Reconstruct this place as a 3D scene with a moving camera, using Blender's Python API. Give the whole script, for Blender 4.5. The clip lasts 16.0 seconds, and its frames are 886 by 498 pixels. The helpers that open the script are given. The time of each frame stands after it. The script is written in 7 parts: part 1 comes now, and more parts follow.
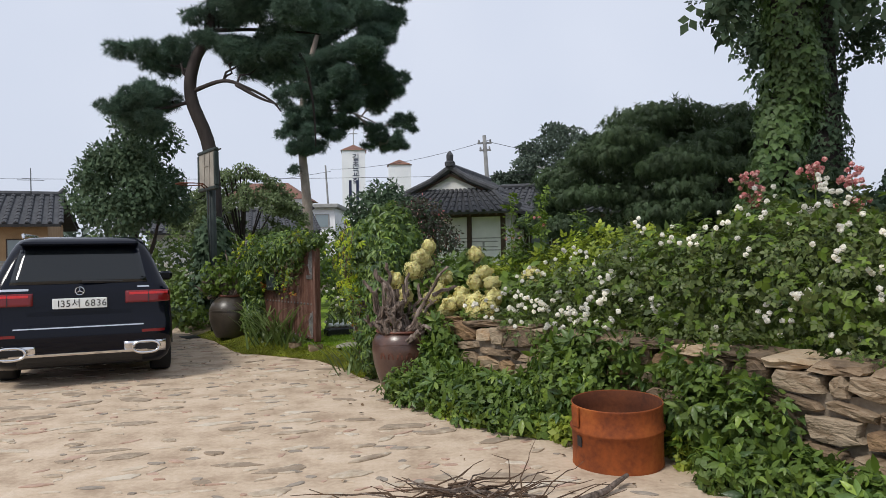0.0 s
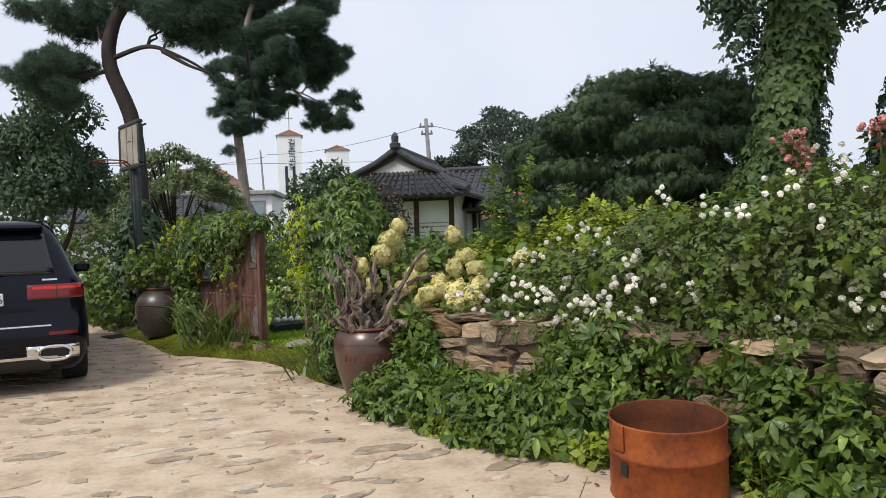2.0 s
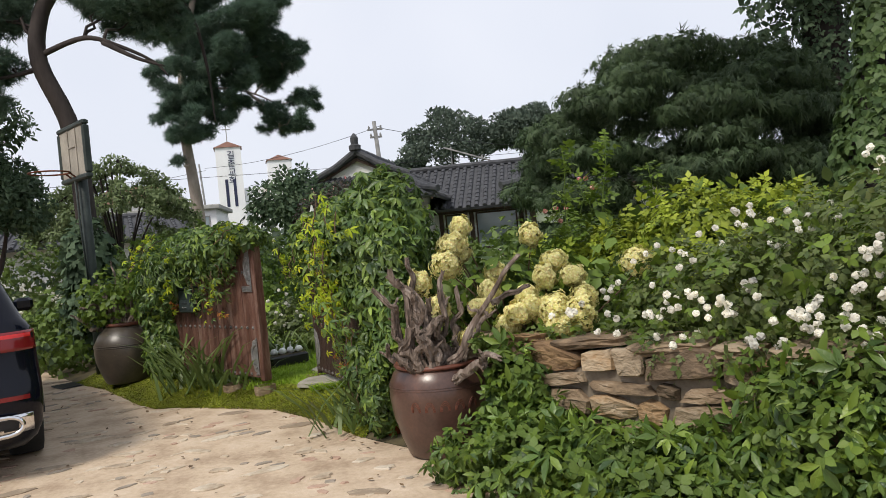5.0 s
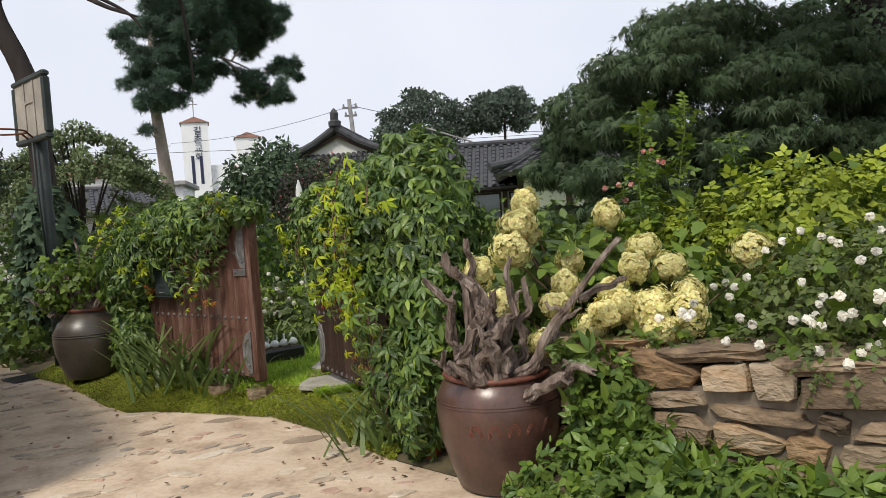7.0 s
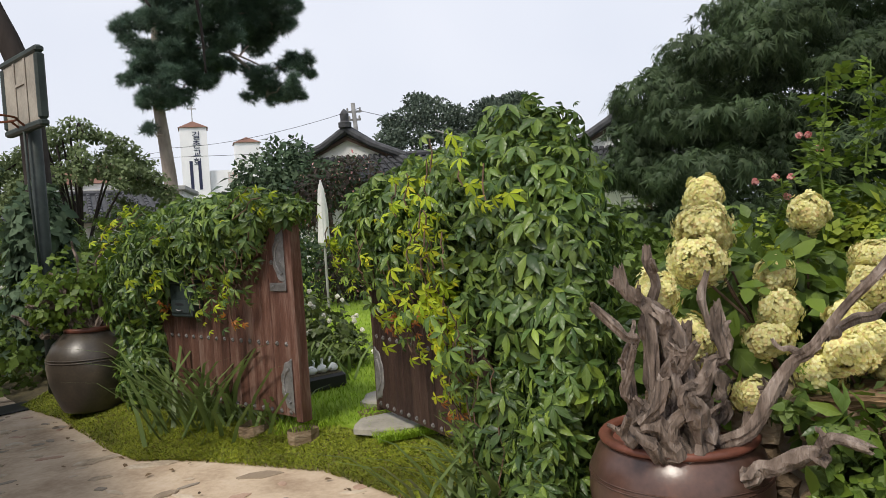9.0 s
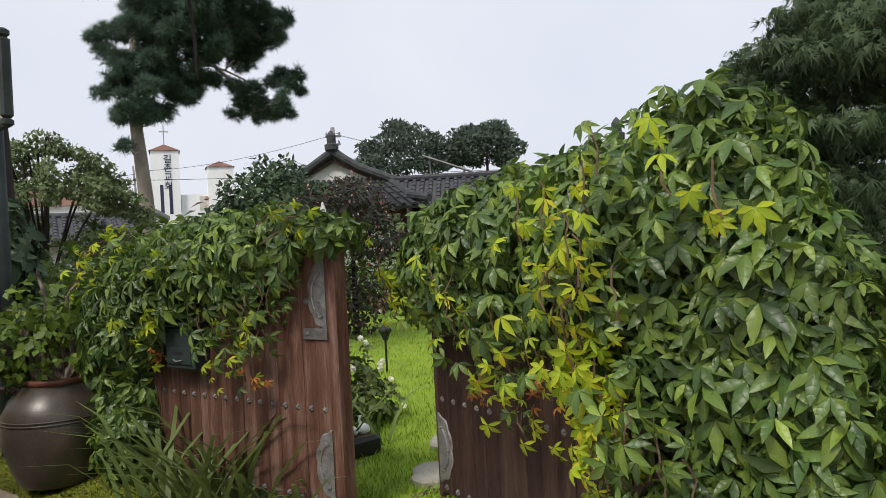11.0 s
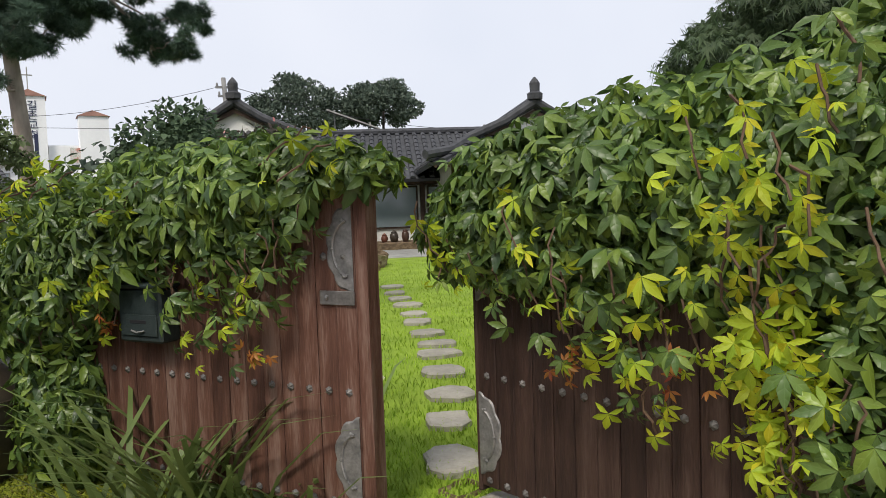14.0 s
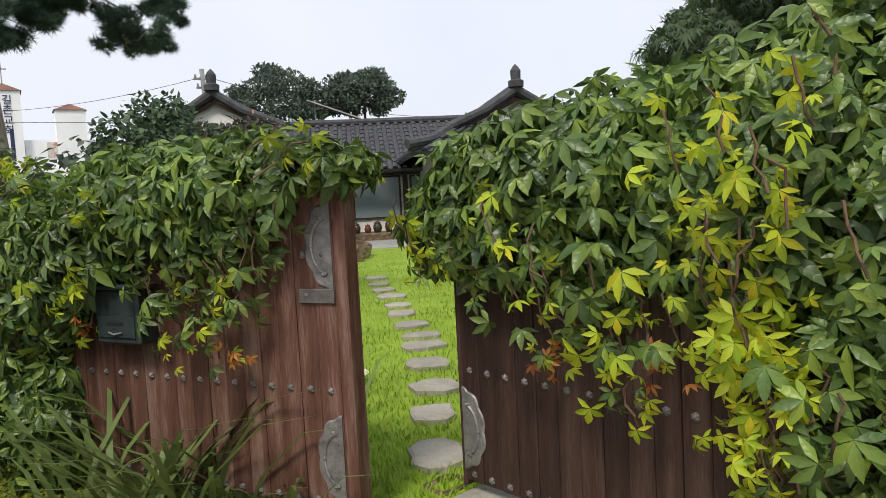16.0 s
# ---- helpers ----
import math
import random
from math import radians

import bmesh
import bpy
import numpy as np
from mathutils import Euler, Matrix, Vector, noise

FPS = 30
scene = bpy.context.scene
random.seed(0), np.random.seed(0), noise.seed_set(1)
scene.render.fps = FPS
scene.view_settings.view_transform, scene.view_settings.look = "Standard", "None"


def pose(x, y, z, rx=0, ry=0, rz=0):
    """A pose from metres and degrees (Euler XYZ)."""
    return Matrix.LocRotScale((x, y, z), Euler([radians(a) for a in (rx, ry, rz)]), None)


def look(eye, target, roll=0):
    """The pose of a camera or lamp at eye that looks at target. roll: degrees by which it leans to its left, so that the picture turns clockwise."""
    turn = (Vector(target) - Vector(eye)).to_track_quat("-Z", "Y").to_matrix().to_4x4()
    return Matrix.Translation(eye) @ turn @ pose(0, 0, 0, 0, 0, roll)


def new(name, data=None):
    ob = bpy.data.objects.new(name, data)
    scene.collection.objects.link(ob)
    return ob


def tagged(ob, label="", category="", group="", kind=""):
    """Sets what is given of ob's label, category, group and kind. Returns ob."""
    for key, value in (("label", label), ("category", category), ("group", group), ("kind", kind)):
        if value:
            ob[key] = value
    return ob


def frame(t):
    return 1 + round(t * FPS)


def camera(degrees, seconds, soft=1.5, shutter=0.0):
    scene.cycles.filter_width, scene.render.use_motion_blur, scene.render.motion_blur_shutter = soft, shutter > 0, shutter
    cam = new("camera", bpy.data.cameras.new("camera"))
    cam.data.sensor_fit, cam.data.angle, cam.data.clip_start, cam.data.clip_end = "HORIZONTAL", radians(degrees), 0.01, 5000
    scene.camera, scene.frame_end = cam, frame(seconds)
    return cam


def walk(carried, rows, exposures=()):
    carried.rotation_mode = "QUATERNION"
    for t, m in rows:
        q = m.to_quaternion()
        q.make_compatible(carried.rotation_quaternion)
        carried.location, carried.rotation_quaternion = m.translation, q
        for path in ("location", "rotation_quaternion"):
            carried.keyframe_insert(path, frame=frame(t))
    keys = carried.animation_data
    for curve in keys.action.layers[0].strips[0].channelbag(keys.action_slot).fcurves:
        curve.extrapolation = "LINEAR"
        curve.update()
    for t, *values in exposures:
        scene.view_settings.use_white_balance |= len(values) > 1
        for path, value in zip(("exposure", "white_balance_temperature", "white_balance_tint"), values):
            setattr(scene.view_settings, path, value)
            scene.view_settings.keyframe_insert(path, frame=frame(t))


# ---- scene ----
cam = camera(63.1, 16.0, soft=0.4)
METRES, EYE, TILT, LEAN, TURN = 7.7, 1.39, 0.0, 0.0, -8.0
ROWS = [
    (0.0, 0.0, 0.0, 0.0, -0.0, -0.01, 0.95),
    (0.5, -0.0082, 0.0304, -0.0004, -2.96, 0.3, 2.49),
    (1.0, -0.0186, 0.0602, -0.0041, -5.28, -0.12, 2.63),
    (1.5, -0.0225, 0.1021, -0.0033, -5.69, -0.77, 2.83),
    (2.0, -0.0398, 0.1463, -0.0068, -4.94, -1.15, 1.69),
    (2.5, -0.0631, 0.1705, -0.003, -5.69, -0.94, 3.47),
    (3.0, -0.0689, 0.2178, -0.0033, -6.79, -1.17, 4.51),
    (3.5, -0.0812, 0.2491, -0.0024, -7.02, -1.42, 2.84),
    (4.0, -0.1016, 0.2829, -0.0013, -7.36, -0.72, 5.17),
    (6.5, -0.1726, 0.457, -0.0032, -11.87, -1.81, 3.75),
    (7.0, -0.1809, 0.4908, -0.0024, -12.13, -2.54, 3.84),
    (7.5, -0.1956, 0.5272, -0.0033, -11.73, -3.8, 2.74),
    (8.0, -0.2118, 0.5569, -0.0019, -11.93, -3.01, 2.57),
    (8.5, -0.2182, 0.5993, -0.0021, -12.09, -2.49, 3.29),
    (11.0, -0.2678, 0.7967, 0.0028, -14.73, 0.11, 3.06),
    (11.5, -0.2848, 0.8228, 0.0048, -17.74, 0.0, 2.44),
    (12.0, -0.2898, 0.8576, 0.0023, -18.1, 0.38, 2.65),
    (12.5, -0.2996, 0.8842, 0.0017, -18.09, 0.88, 2.54),
    (13.0, -0.3164, 0.8979, 0.0033, -18.96, -0.41, 3.0),
    (13.5, -0.328, 0.9019, 0.001, -21.24, -1.37, 2.48),
    (14.0, -0.3257, 0.9065, -0.0025, -23.65, -3.27, 1.99),
    (14.5, -0.3247, 0.9095, -0.0042, -24.18, -4.74, 2.16),
    (15.0, -0.3253, 0.909, -0.0048, -23.99, -5.21, 1.05),
    (15.5, -0.325, 0.9087, -0.005, -24.21, -5.38, 1.19),
    (16.0, -0.3222, 0.9084, 0.0006, -24.95, -4.24, 3.0),
]
walk(cam, [(t, pose(0, 0, EYE, TILT, LEAN, TURN) @ pose(METRES * x, METRES * y, METRES * z, 90 + pitch, roll, yaw)) for t, x, y, z, yaw, pitch, roll in ROWS],
     exposures=[(0.0, 0.06, 6150, 10), (0.5, 0.20, 6200, 10), (2.0, 0.24, 6300, 10), (4.0, 0.27, 6480, 10), (8.0, 0.31, 6500, 10), (12.5, 0.19, 6500, 10), (14.5, 0.34, 6500, 10), (16.0, 0.37, 6500, 10)])


# world: hazy white sky with a soft sun
world = bpy.data.worlds.new("world")
scene.world = world
world.use_nodes = True
wn = world.node_tree.nodes
wl = world.node_tree.links
bg = wn["Background"]
sky = wn.new("ShaderNodeTexSky")
sky.sky_type = "NISHITA"
sky.sun_disc = False
SUN_EL, SUN_AZ = 52, 232        # degrees; azimuth clockwise from +y
sky.sun_elevation, sky.sun_rotation = radians(SUN_EL), radians(SUN_AZ)
sky.dust_density = 4.0
haze = wn.new("ShaderNodeMix")
haze.data_type = "RGBA"
haze.inputs[0].default_value = 0.90
skys = wn.new("ShaderNodeVectorMath")
skys.operation = "SCALE"
skys.inputs[3].default_value = 0.12
wl.new(sky.outputs[0], skys.inputs[0])
cloud_co = wn.new("ShaderNodeTexCoord")
cloud = wn.new("ShaderNodeTexNoise")
cloud.inputs["Scale"].default_value = 1.6
cloud.inputs["Detail"].default_value = 4
wl.new(cloud_co.outputs["Generated"], cloud.inputs["Vector"])
cr = wn.new("ShaderNodeValToRGB")
cr.color_ramp.elements[0].position, cr.color_ramp.elements[0].color = 0.3, (0.66, 0.70, 0.80, 1)
cr.color_ramp.elements[1].position, cr.color_ramp.elements[1].color = 0.7, (0.80, 0.82, 0.89, 1)
wl.new(cloud.outputs["Fac"], cr.inputs[0])
wl.new(skys.outputs[0], haze.inputs[6])
wl.new(cr.outputs[0], haze.inputs[7])
wl.new(haze.outputs[2], bg.inputs["Color"])
bg.inputs["Strength"].default_value = 0.95

sun = new("sun", bpy.data.lights.new("sun", "SUN"))
sun.data.energy, sun.data.angle, sun.data.color = 2.3, radians(13), (1.0, 0.93, 0.82)
sd = Vector((math.sin(radians(SUN_AZ)) * math.cos(radians(SUN_EL)), math.cos(radians(SUN_AZ)) * math.cos(radians(SUN_EL)), math.sin(radians(SUN_EL))))
sun.matrix_world = look(sd * 30, (0, 0, 0))


# ---- materials ----
def mat_base(name):
    m = bpy.data.materials.new(name)
    m.use_nodes = True
    return m, m.node_tree.nodes, m.node_tree.links, m.node_tree.nodes["Principled BSDF"]


def ramp(n, cols):
    r = n.new("ShaderNodeValToRGB")
    els = r.color_ramp.elements
    while len(els) < len(cols):
        els.new(0.5)
    for i, (p, c) in enumerate(cols):
        els[i].position, els[i].color = p, (*c, 1)
    return r


def surf(name, c1, c2, scale=6.0, rough=0.8, metal=0.0, bump=0.25, fine=60.0, stretch=(1, 1, 1), c3=None, spec=0.4, rnd=0.0, world_co=False):
    """A surface with two scales of colour change and a bump."""
    m, n, l, p = mat_base(name)
    co = n.new("ShaderNodeTexCoord")
    mp = n.new("ShaderNodeMapping")
    mp.inputs["Scale"].default_value = stretch
    l.new(n.new("ShaderNodeNewGeometry").outputs["Position"] if world_co else co.outputs["Object"], mp.inputs[0])
    a = n.new("ShaderNodeTexNoise")
    a.inputs["Scale"].default_value, a.inputs["Detail"].default_value = scale, 6
    b = n.new("ShaderNodeTexNoise")
    b.inputs["Scale"].default_value, b.inputs["Detail"].default_value = fine, 4
    for q in (a, b):
        l.new(mp.outputs[0], q.inputs["Vector"])
    cols = [(0.32, c1), (0.68, c2)] if c3 is None else [(0.3, c1), (0.52, c2), (0.72, c3)]
    r = ramp(n, cols)
    mx = n.new("ShaderNodeMath")
    mx.operation = "MULTIPLY_ADD"
    mx.inputs[1].default_value = 0.35
    l.new(b.outputs["Fac"], mx.inputs[0])
    sub = n.new("ShaderNodeMath")
    sub.operation = "MULTIPLY_ADD"
    sub.inputs[1].default_value, sub.inputs[2].default_value = 0.85, -0.1
    l.new(a.outputs["Fac"], sub.inputs[0])
    l.new(sub.outputs[0], mx.inputs[2])
    if rnd:
        oi = n.new("ShaderNodeObjectInfo")
        ad = n.new("ShaderNodeMath")
        ad.operation = "MULTIPLY_ADD"
        ad.inputs[1].default_value = rnd
        l.new(oi.outputs["Random"], ad.inputs[0])
        l.new(mx.outputs[0], ad.inputs[2])
        sb = n.new("ShaderNodeMath")
        sb.operation = "SUBTRACT"
        sb.inputs[1].default_value = rnd / 2
        l.new(ad.outputs[0], sb.inputs[0])
        l.new(sb.outputs[0], r.inputs[0])
    else:
        l.new(mx.outputs[0], r.inputs[0])
    l.new(r.outputs[0], p.inputs["Base Color"])
    p.inputs["Roughness"].default_value, p.inputs["Metallic"].default_value = rough, metal
    p.inputs["Specular IOR Level"].default_value = spec
    if bump:
        bu = n.new("ShaderNodeBump")
        bu.inputs["Strength"].default_value, bu.inputs["Distance"].default_value = bump, 0.02
        l.new(mx.outputs[0], bu.inputs["Height"])
        l.new(bu.outputs[0], p.inputs["Normal"])
    return m


def leaf(name, cols, rough=0.5, trans=0.25, spec=0.35, veins=0.0):
    """Foliage: a colour for each leaf, light shining through."""
    m, n, l, p = mat_base(name)
    g = n.new("ShaderNodeNewGeometry")
    r = ramp(n, [(i / max(1, len(cols) - 1), c) for i, c in enumerate(cols)])
    l.new(g.outputs["Random Per Island"], r.inputs[0])
    co = n.new("ShaderNodeTexCoord")
    ns = n.new("ShaderNodeTexNoise")
    ns.inputs["Scale"].default_value = 2.2
    l.new(co.outputs["Object"], ns.inputs["Vector"])
    hs = n.new("ShaderNodeHueSaturation")
    mr = n.new("ShaderNodeMapRange")
    mr.inputs[1].default_value, mr.inputs[2].default_value, mr.inputs[3].default_value, mr.inputs[4].default_value = 0.3, 0.7, 0.7, 1.3
    l.new(ns.outputs["Fac"], mr.inputs[0])
    l.new(mr.outputs[0], hs.inputs["Value"])
    l.new(r.outputs[0], hs.inputs["Color"])
    # pale midrib and side veins along the leaf's own axes
    uvn = n.new("ShaderNodeUVMap")
    uvn.uv_map = "leaf"
    sp = n.new("ShaderNodeSeparateXYZ")
    l.new(uvn.outputs[0], sp.inputs[0])
    def mth(op, a, b=None):
        q = n.new("ShaderNodeMath")
        q.operation = op
        for i, x in enumerate((a, b)):
            if x is not None:
                if isinstance(x, (int, float)):
                    q.inputs[i].default_value = x
                else:
                    l.new(x, q.inputs[i])
        return q.outputs[0]
    ay = mth("ABSOLUTE", sp.outputs[1])
    rib = mth("LESS_THAN", ay, 0.014)
    inv = mth("SUBTRACT", 1.0, mth("POWER", mth("ABSOLUTE", mth("COSINE", mth("MULTIPLY", mth("SUBTRACT", sp.outputs[0], mth("MULTIPLY", ay, 0.9)), 12.0))), 0.35))
    vein = mth("MAXIMUM", rib, mth("MULTIPLY", inv, 0.6))
    vm = n.new("ShaderNodeMix")
    vm.data_type, vm.blend_type = "RGBA", "MIX"
    l.new(mth("MULTIPLY", vein, veins), vm.inputs[0])
    l.new(hs.outputs[0], vm.inputs[6])
    lt_ = n.new("ShaderNodeHueSaturation")
    lt_.inputs["Value"].default_value, lt_.inputs["Saturation"].default_value = 1.7, 0.85
    l.new(hs.outputs[0], lt_.inputs["Color"])
    l.new(lt_.outputs[0], vm.inputs[7])
    l.new(vm.outputs[2], p.inputs["Base Color"])
    if veins:
        bu = n.new("ShaderNodeBump")
        bu.inputs["Strength"].default_value, bu.inputs["Distance"].default_value = 0.5, 0.004
        bu.invert = True
        l.new(vein, bu.inputs["Height"])
        l.new(bu.outputs[0], p.inputs["Normal"])
    p.inputs["Roughness"].default_value = rough
    p.inputs["Specular IOR Level"].default_value = spec
    t = n.new("ShaderNodeBsdfTranslucent")
    l.new(hs.outputs[0], t.inputs["Color"])
    mx = n.new("ShaderNodeMixShader")
    mx.inputs[0].default_value = trans
    l.new(p.outputs[0], mx.inputs[1])
    l.new(t.outputs[0], mx.inputs[2])
    l.new(mx.outputs[0], n["Material Output"].inputs["Surface"])
    return m


def plain(name, col, rough=0.5, metal=0.0, spec=0.5, emit=0.0):
    m, n, l, p = mat_base(name)
    p.inputs["Base Color"].default_value = (*col, 1)
    p.inputs["Roughness"].default_value, p.inputs["Metallic"].default_value = rough, metal
    p.inputs["Specular IOR Level"].default_value = spec
    return m


M_YARD = surf("sandy_ground", (0.335, 0.245, 0.168), (0.505, 0.395, 0.285), 3.2, 0.95, bump=0.8, fine=26, c3=(0.60, 0.49, 0.375))
M_EARTH = surf("earth", (0.05, 0.04, 0.025), (0.12, 0.10, 0.05), 3, 1.0, bump=0.6, fine=30)
M_FIELD = surf("field", (0.05, 0.08, 0.02), (0.10, 0.13, 0.04), 0.3, 1.0, fine=8)
M_LAWN = surf("lawn_soil", (0.16, 0.25, 0.018), (0.26, 0.37, 0.035), 2.5, 1.0, bump=0.5, fine=50)
M_STONE = surf("wall_stone", (0.11, 0.078, 0.050), (0.225, 0.160, 0.100), 7, 0.92, bump=1.4, fine=34, stretch=(1, 1, 2.2), c3=(0.33, 0.26, 0.18), rnd=0.45, world_co=True)
M_STONE2 = surf("ochre_wall_stone", (0.16, 0.10, 0.055), (0.31, 0.20, 0.105), 6, 0.92, bump=1.4, fine=34, stretch=(1, 1, 2.2), c3=(0.40, 0.31, 0.21), rnd=0.45, world_co=True)
M_FLAG = surf("flagstone", (0.27, 0.21, 0.15), (0.44, 0.36, 0.265), 9, 0.9, bump=0.7, fine=40, c3=(0.55, 0.48, 0.385), rnd=0.5, world_co=True)
M_FLAGP = surf("pale_chip", (0.42, 0.34, 0.25), (0.58, 0.49, 0.38), 9, 0.9, bump=0.7, fine=40, world_co=True)
M_FLAGR = surf("pink_chip", (0.36, 0.235, 0.17), (0.48, 0.34, 0.26), 9, 0.9, bump=0.7, fine=40, world_co=True)
M_FLAGG = surf("grey_chip", (0.21, 0.18, 0.145), (0.34, 0.29, 0.235), 9, 0.9, bump=0.7, fine=40, world_co=True)
M_STEP = surf("step_stone", (0.25, 0.235, 0.20), (0.38, 0.355, 0.30), 8, 0.9, bump=0.6, fine=50, rnd=0.3, world_co=True)
M_MORTAR = surf("mortar", (0.13, 0.105, 0.08), (0.24, 0.20, 0.15), 8, 1.0, bump=0.5, fine=50)
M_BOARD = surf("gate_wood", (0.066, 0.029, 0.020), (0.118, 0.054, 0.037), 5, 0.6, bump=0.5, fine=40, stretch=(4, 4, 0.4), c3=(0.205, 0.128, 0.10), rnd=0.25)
# same gate wood, darkened so the creeper's shade sits in the base colour
M_BOARD_SHADE = surf("gate_wood_shaded", (0.026, 0.013, 0.010), (0.052, 0.027, 0.020), 5, 0.65, bump=0.5, fine=40, stretch=(4, 4, 0.4), c3=(0.085, 0.052, 0.040), rnd=0.25)
M_IRON = surf("grey_iron", (0.16, 0.16, 0.16), (0.36, 0.35, 0.34), 14, 0.5, 0.5, 0.3, 80)
M_RUST = surf("rust", (0.11, 0.026, 0.008), (0.27, 0.066, 0.012), 3.0, 0.8, 0.1, 0.4, 30, c3=(0.38, 0.115, 0.022))
M_RUSTIN = surf("rust_inside", (0.06, 0.018, 0.008), (0.14, 0.04, 0.012), 4, 0.9, 0.0, 0.3, 40)
M_POT = surf("glazed_brown_pot", (0.050, 0.026, 0.020), (0.085, 0.045, 0.034), 5, 0.30, 0, 0.08, 50, c3=(0.13, 0.065, 0.045), spec=0.6)
M_POT2 = surf("glazed_dark_pot", (0.035, 0.028, 0.022), (0.06, 0.048, 0.036), 5, 0.36, 0, 0.08, 50, c3=(0.09, 0.07, 0.05), spec=0.5)
M_POTRIM = surf("pot_rim", (0.10, 0.035, 0.022), (0.19, 0.07, 0.045), 7, 0.45, 0, 0.1, 50)
M_DEAD = surf("dead_wood", (0.050, 0.038, 0.030), (0.170, 0.130, 0.105), 22, 0.95, bump=1.6, fine=80, stretch=(1, 1, 0.22), c3=(0.33, 0.275, 0.235))
M_TWIG = surf("twig", (0.05, 0.03, 0.02), (0.14, 0.09, 0.055), 10, 0.95, fine=60)
M_BARK = surf("pine_bark", (0.022, 0.018, 0.017), (0.055, 0.045, 0.042), 4, 1.0, bump=0.8, fine=18, stretch=(1, 1, 0.35))
M_BARK2 = surf("pine_bark_grey", (0.20, 0.165, 0.14), (0.36, 0.31, 0.27), 4, 1.0, bump=0.8, fine=18, stretch=(1, 1, 0.35))
M_TILE = surf("roof_tile", (0.035, 0.037, 0.042), (0.075, 0.077, 0.085), 5, 0.75, bump=0.3, fine=40)
M_WALL = surf("white_plaster", (0.62, 0.62, 0.60), (0.78, 0.78, 0.76), 2, 0.9, bump=0.1, fine=30)
M_WOODD = surf("dark_timber", (0.035, 0.022, 0.016), (0.075, 0.048, 0.034), 6, 0.8, fine=40)
M_CHURCH = surf("church_white", (0.80, 0.80, 0.82), (0.90, 0.90, 0.91), 0.6, 0.9, bump=0.05, fine=6)
M_CROOF = surf("church_roof", (0.15, 0.075, 0.055), (0.21, 0.11, 0.08), 1, 0.9, fine=8)
M_CONC = surf("concrete", (0.25, 0.25, 0.24), (0.38, 0.38, 0.36), 4, 0.9, fine=30)
M_CARP = plain("car_paint", (0.003, 0.004, 0.009), 0.10, 0.0, 0.25)
M_STUD = surf("dull_iron", (0.10, 0.095, 0.09), (0.22, 0.21, 0.20), 14, 0.6, 0.4, 0.3, 80)
M_POLE = surf("weathered_concrete", (0.16, 0.16, 0.16), (0.25, 0.25, 0.245), 4, 0.9, fine=30)
M_CARB = plain("car_black_plastic", (0.012, 0.012, 0.013), 0.55)
M_GLASS = plain("car_glass", (0.010, 0.012, 0.013), 0.05, 0.0, 0.55)
M_RED = plain("tail_red", (0.16, 0.007, 0.010), 0.15, 0, 0.6)
M_CHROME = plain("chrome", (0.72, 0.72, 0.73), 0.14, 1.0)
M_TYRE = surf("tyre", (0.012, 0.012, 0.012), (0.025, 0.025, 0.025), 8, 0.85, fine=60)
M_WHITE = plain("plate_white", (0.75, 0.77, 0.75), 0.4)
M_BLACK = plain("black_ink", (0.01, 0.01, 0.012), 0.6)
M_NAVY = plain("sign_navy", (0.02, 0.025, 0.07), 0.6)
M_POST = surf("post_dark_green", (0.012, 0.02, 0.018), (0.03, 0.042, 0.038), 6, 0.6, fine=40)
M_BACKB = surf("board_weathered", (0.22, 0.20, 0.17), (0.36, 0.33, 0.28), 4, 0.8, fine=40)
M_MAIL = surf("mailbox_green_grey", (0.022, 0.034, 0.034), (0.045, 0.06, 0.058), 6, 0.45, 0.3, fine=60)

L_CREEP = leaf("creeper_leaf", [(0.034, 0.070, 0.022), (0.120, 0.195, 0.036), (0.060, 0.115, 0.030), (0.22, 0.31, 0.042), (0.044, 0.088, 0.026), (0.095, 0.165, 0.034), (0.165, 0.25, 0.036)], 0.40, 0.26, spec=0.5, veins=0.25)
L_CREEPY = leaf("creeper_leaf_yellow", [(0.24, 0.37, 0.02), (0.44, 0.51, 0.022), (0.31, 0.43, 0.025), (0.58, 0.54, 0.025)], 0.5, 0.35, veins=0.2)
L_CREEPR = leaf("creeper_leaf_red", [(0.34, 0.10, 0.03), (0.42, 0.20, 0.04), (0.25, 0.05, 0.03)], 0.5, 0.3)
L_PINE = leaf("pine_needle", [(0.055, 0.098, 0.072), (0.10, 0.16, 0.11), (0.075, 0.13, 0.09)], 0.6, 0.2)
# distance haze mixed into the leaf colour: greyer, paler and matte
L_PINEHAZE = leaf("hazed_far_pine", [(0.085, 0.115, 0.09), (0.125, 0.155, 0.12)], 0.9, 0.2, spec=0.05)
L_MAPLE = leaf("maple_leaf", [(0.035, 0.063, 0.029), (0.076, 0.114, 0.047), (0.050, 0.085, 0.037)], 0.6, 0.25)
L_DARK = leaf("dark_leaf", [(0.052, 0.088, 0.052), (0.105, 0.150, 0.085), (0.072, 0.118, 0.066)], 0.65, 0.25, spec=0.15)
L_MID = leaf("mid_leaf", [(0.060, 0.106, 0.020), (0.13, 0.195, 0.034), (0.088, 0.145, 0.026)], 0.5, veins=0.2)
L_LIGHT = leaf("light_leaf", [(0.072, 0.132, 0.018), (0.155, 0.225, 0.028), (0.10, 0.165, 0.022)], 0.5, 0.3)
L_YSHRUB = leaf("yellow_green_leaf", [(0.23, 0.30, 0.03), (0.36, 0.42, 0.045), (0.16, 0.225, 0.025)], 0.5, 0.35)
L_YWEED = leaf("weed_leaf", [(0.16, 0.22, 0.025), (0.28, 0.33, 0.04), (0.20, 0.27, 0.03)], 0.55, 0.3)
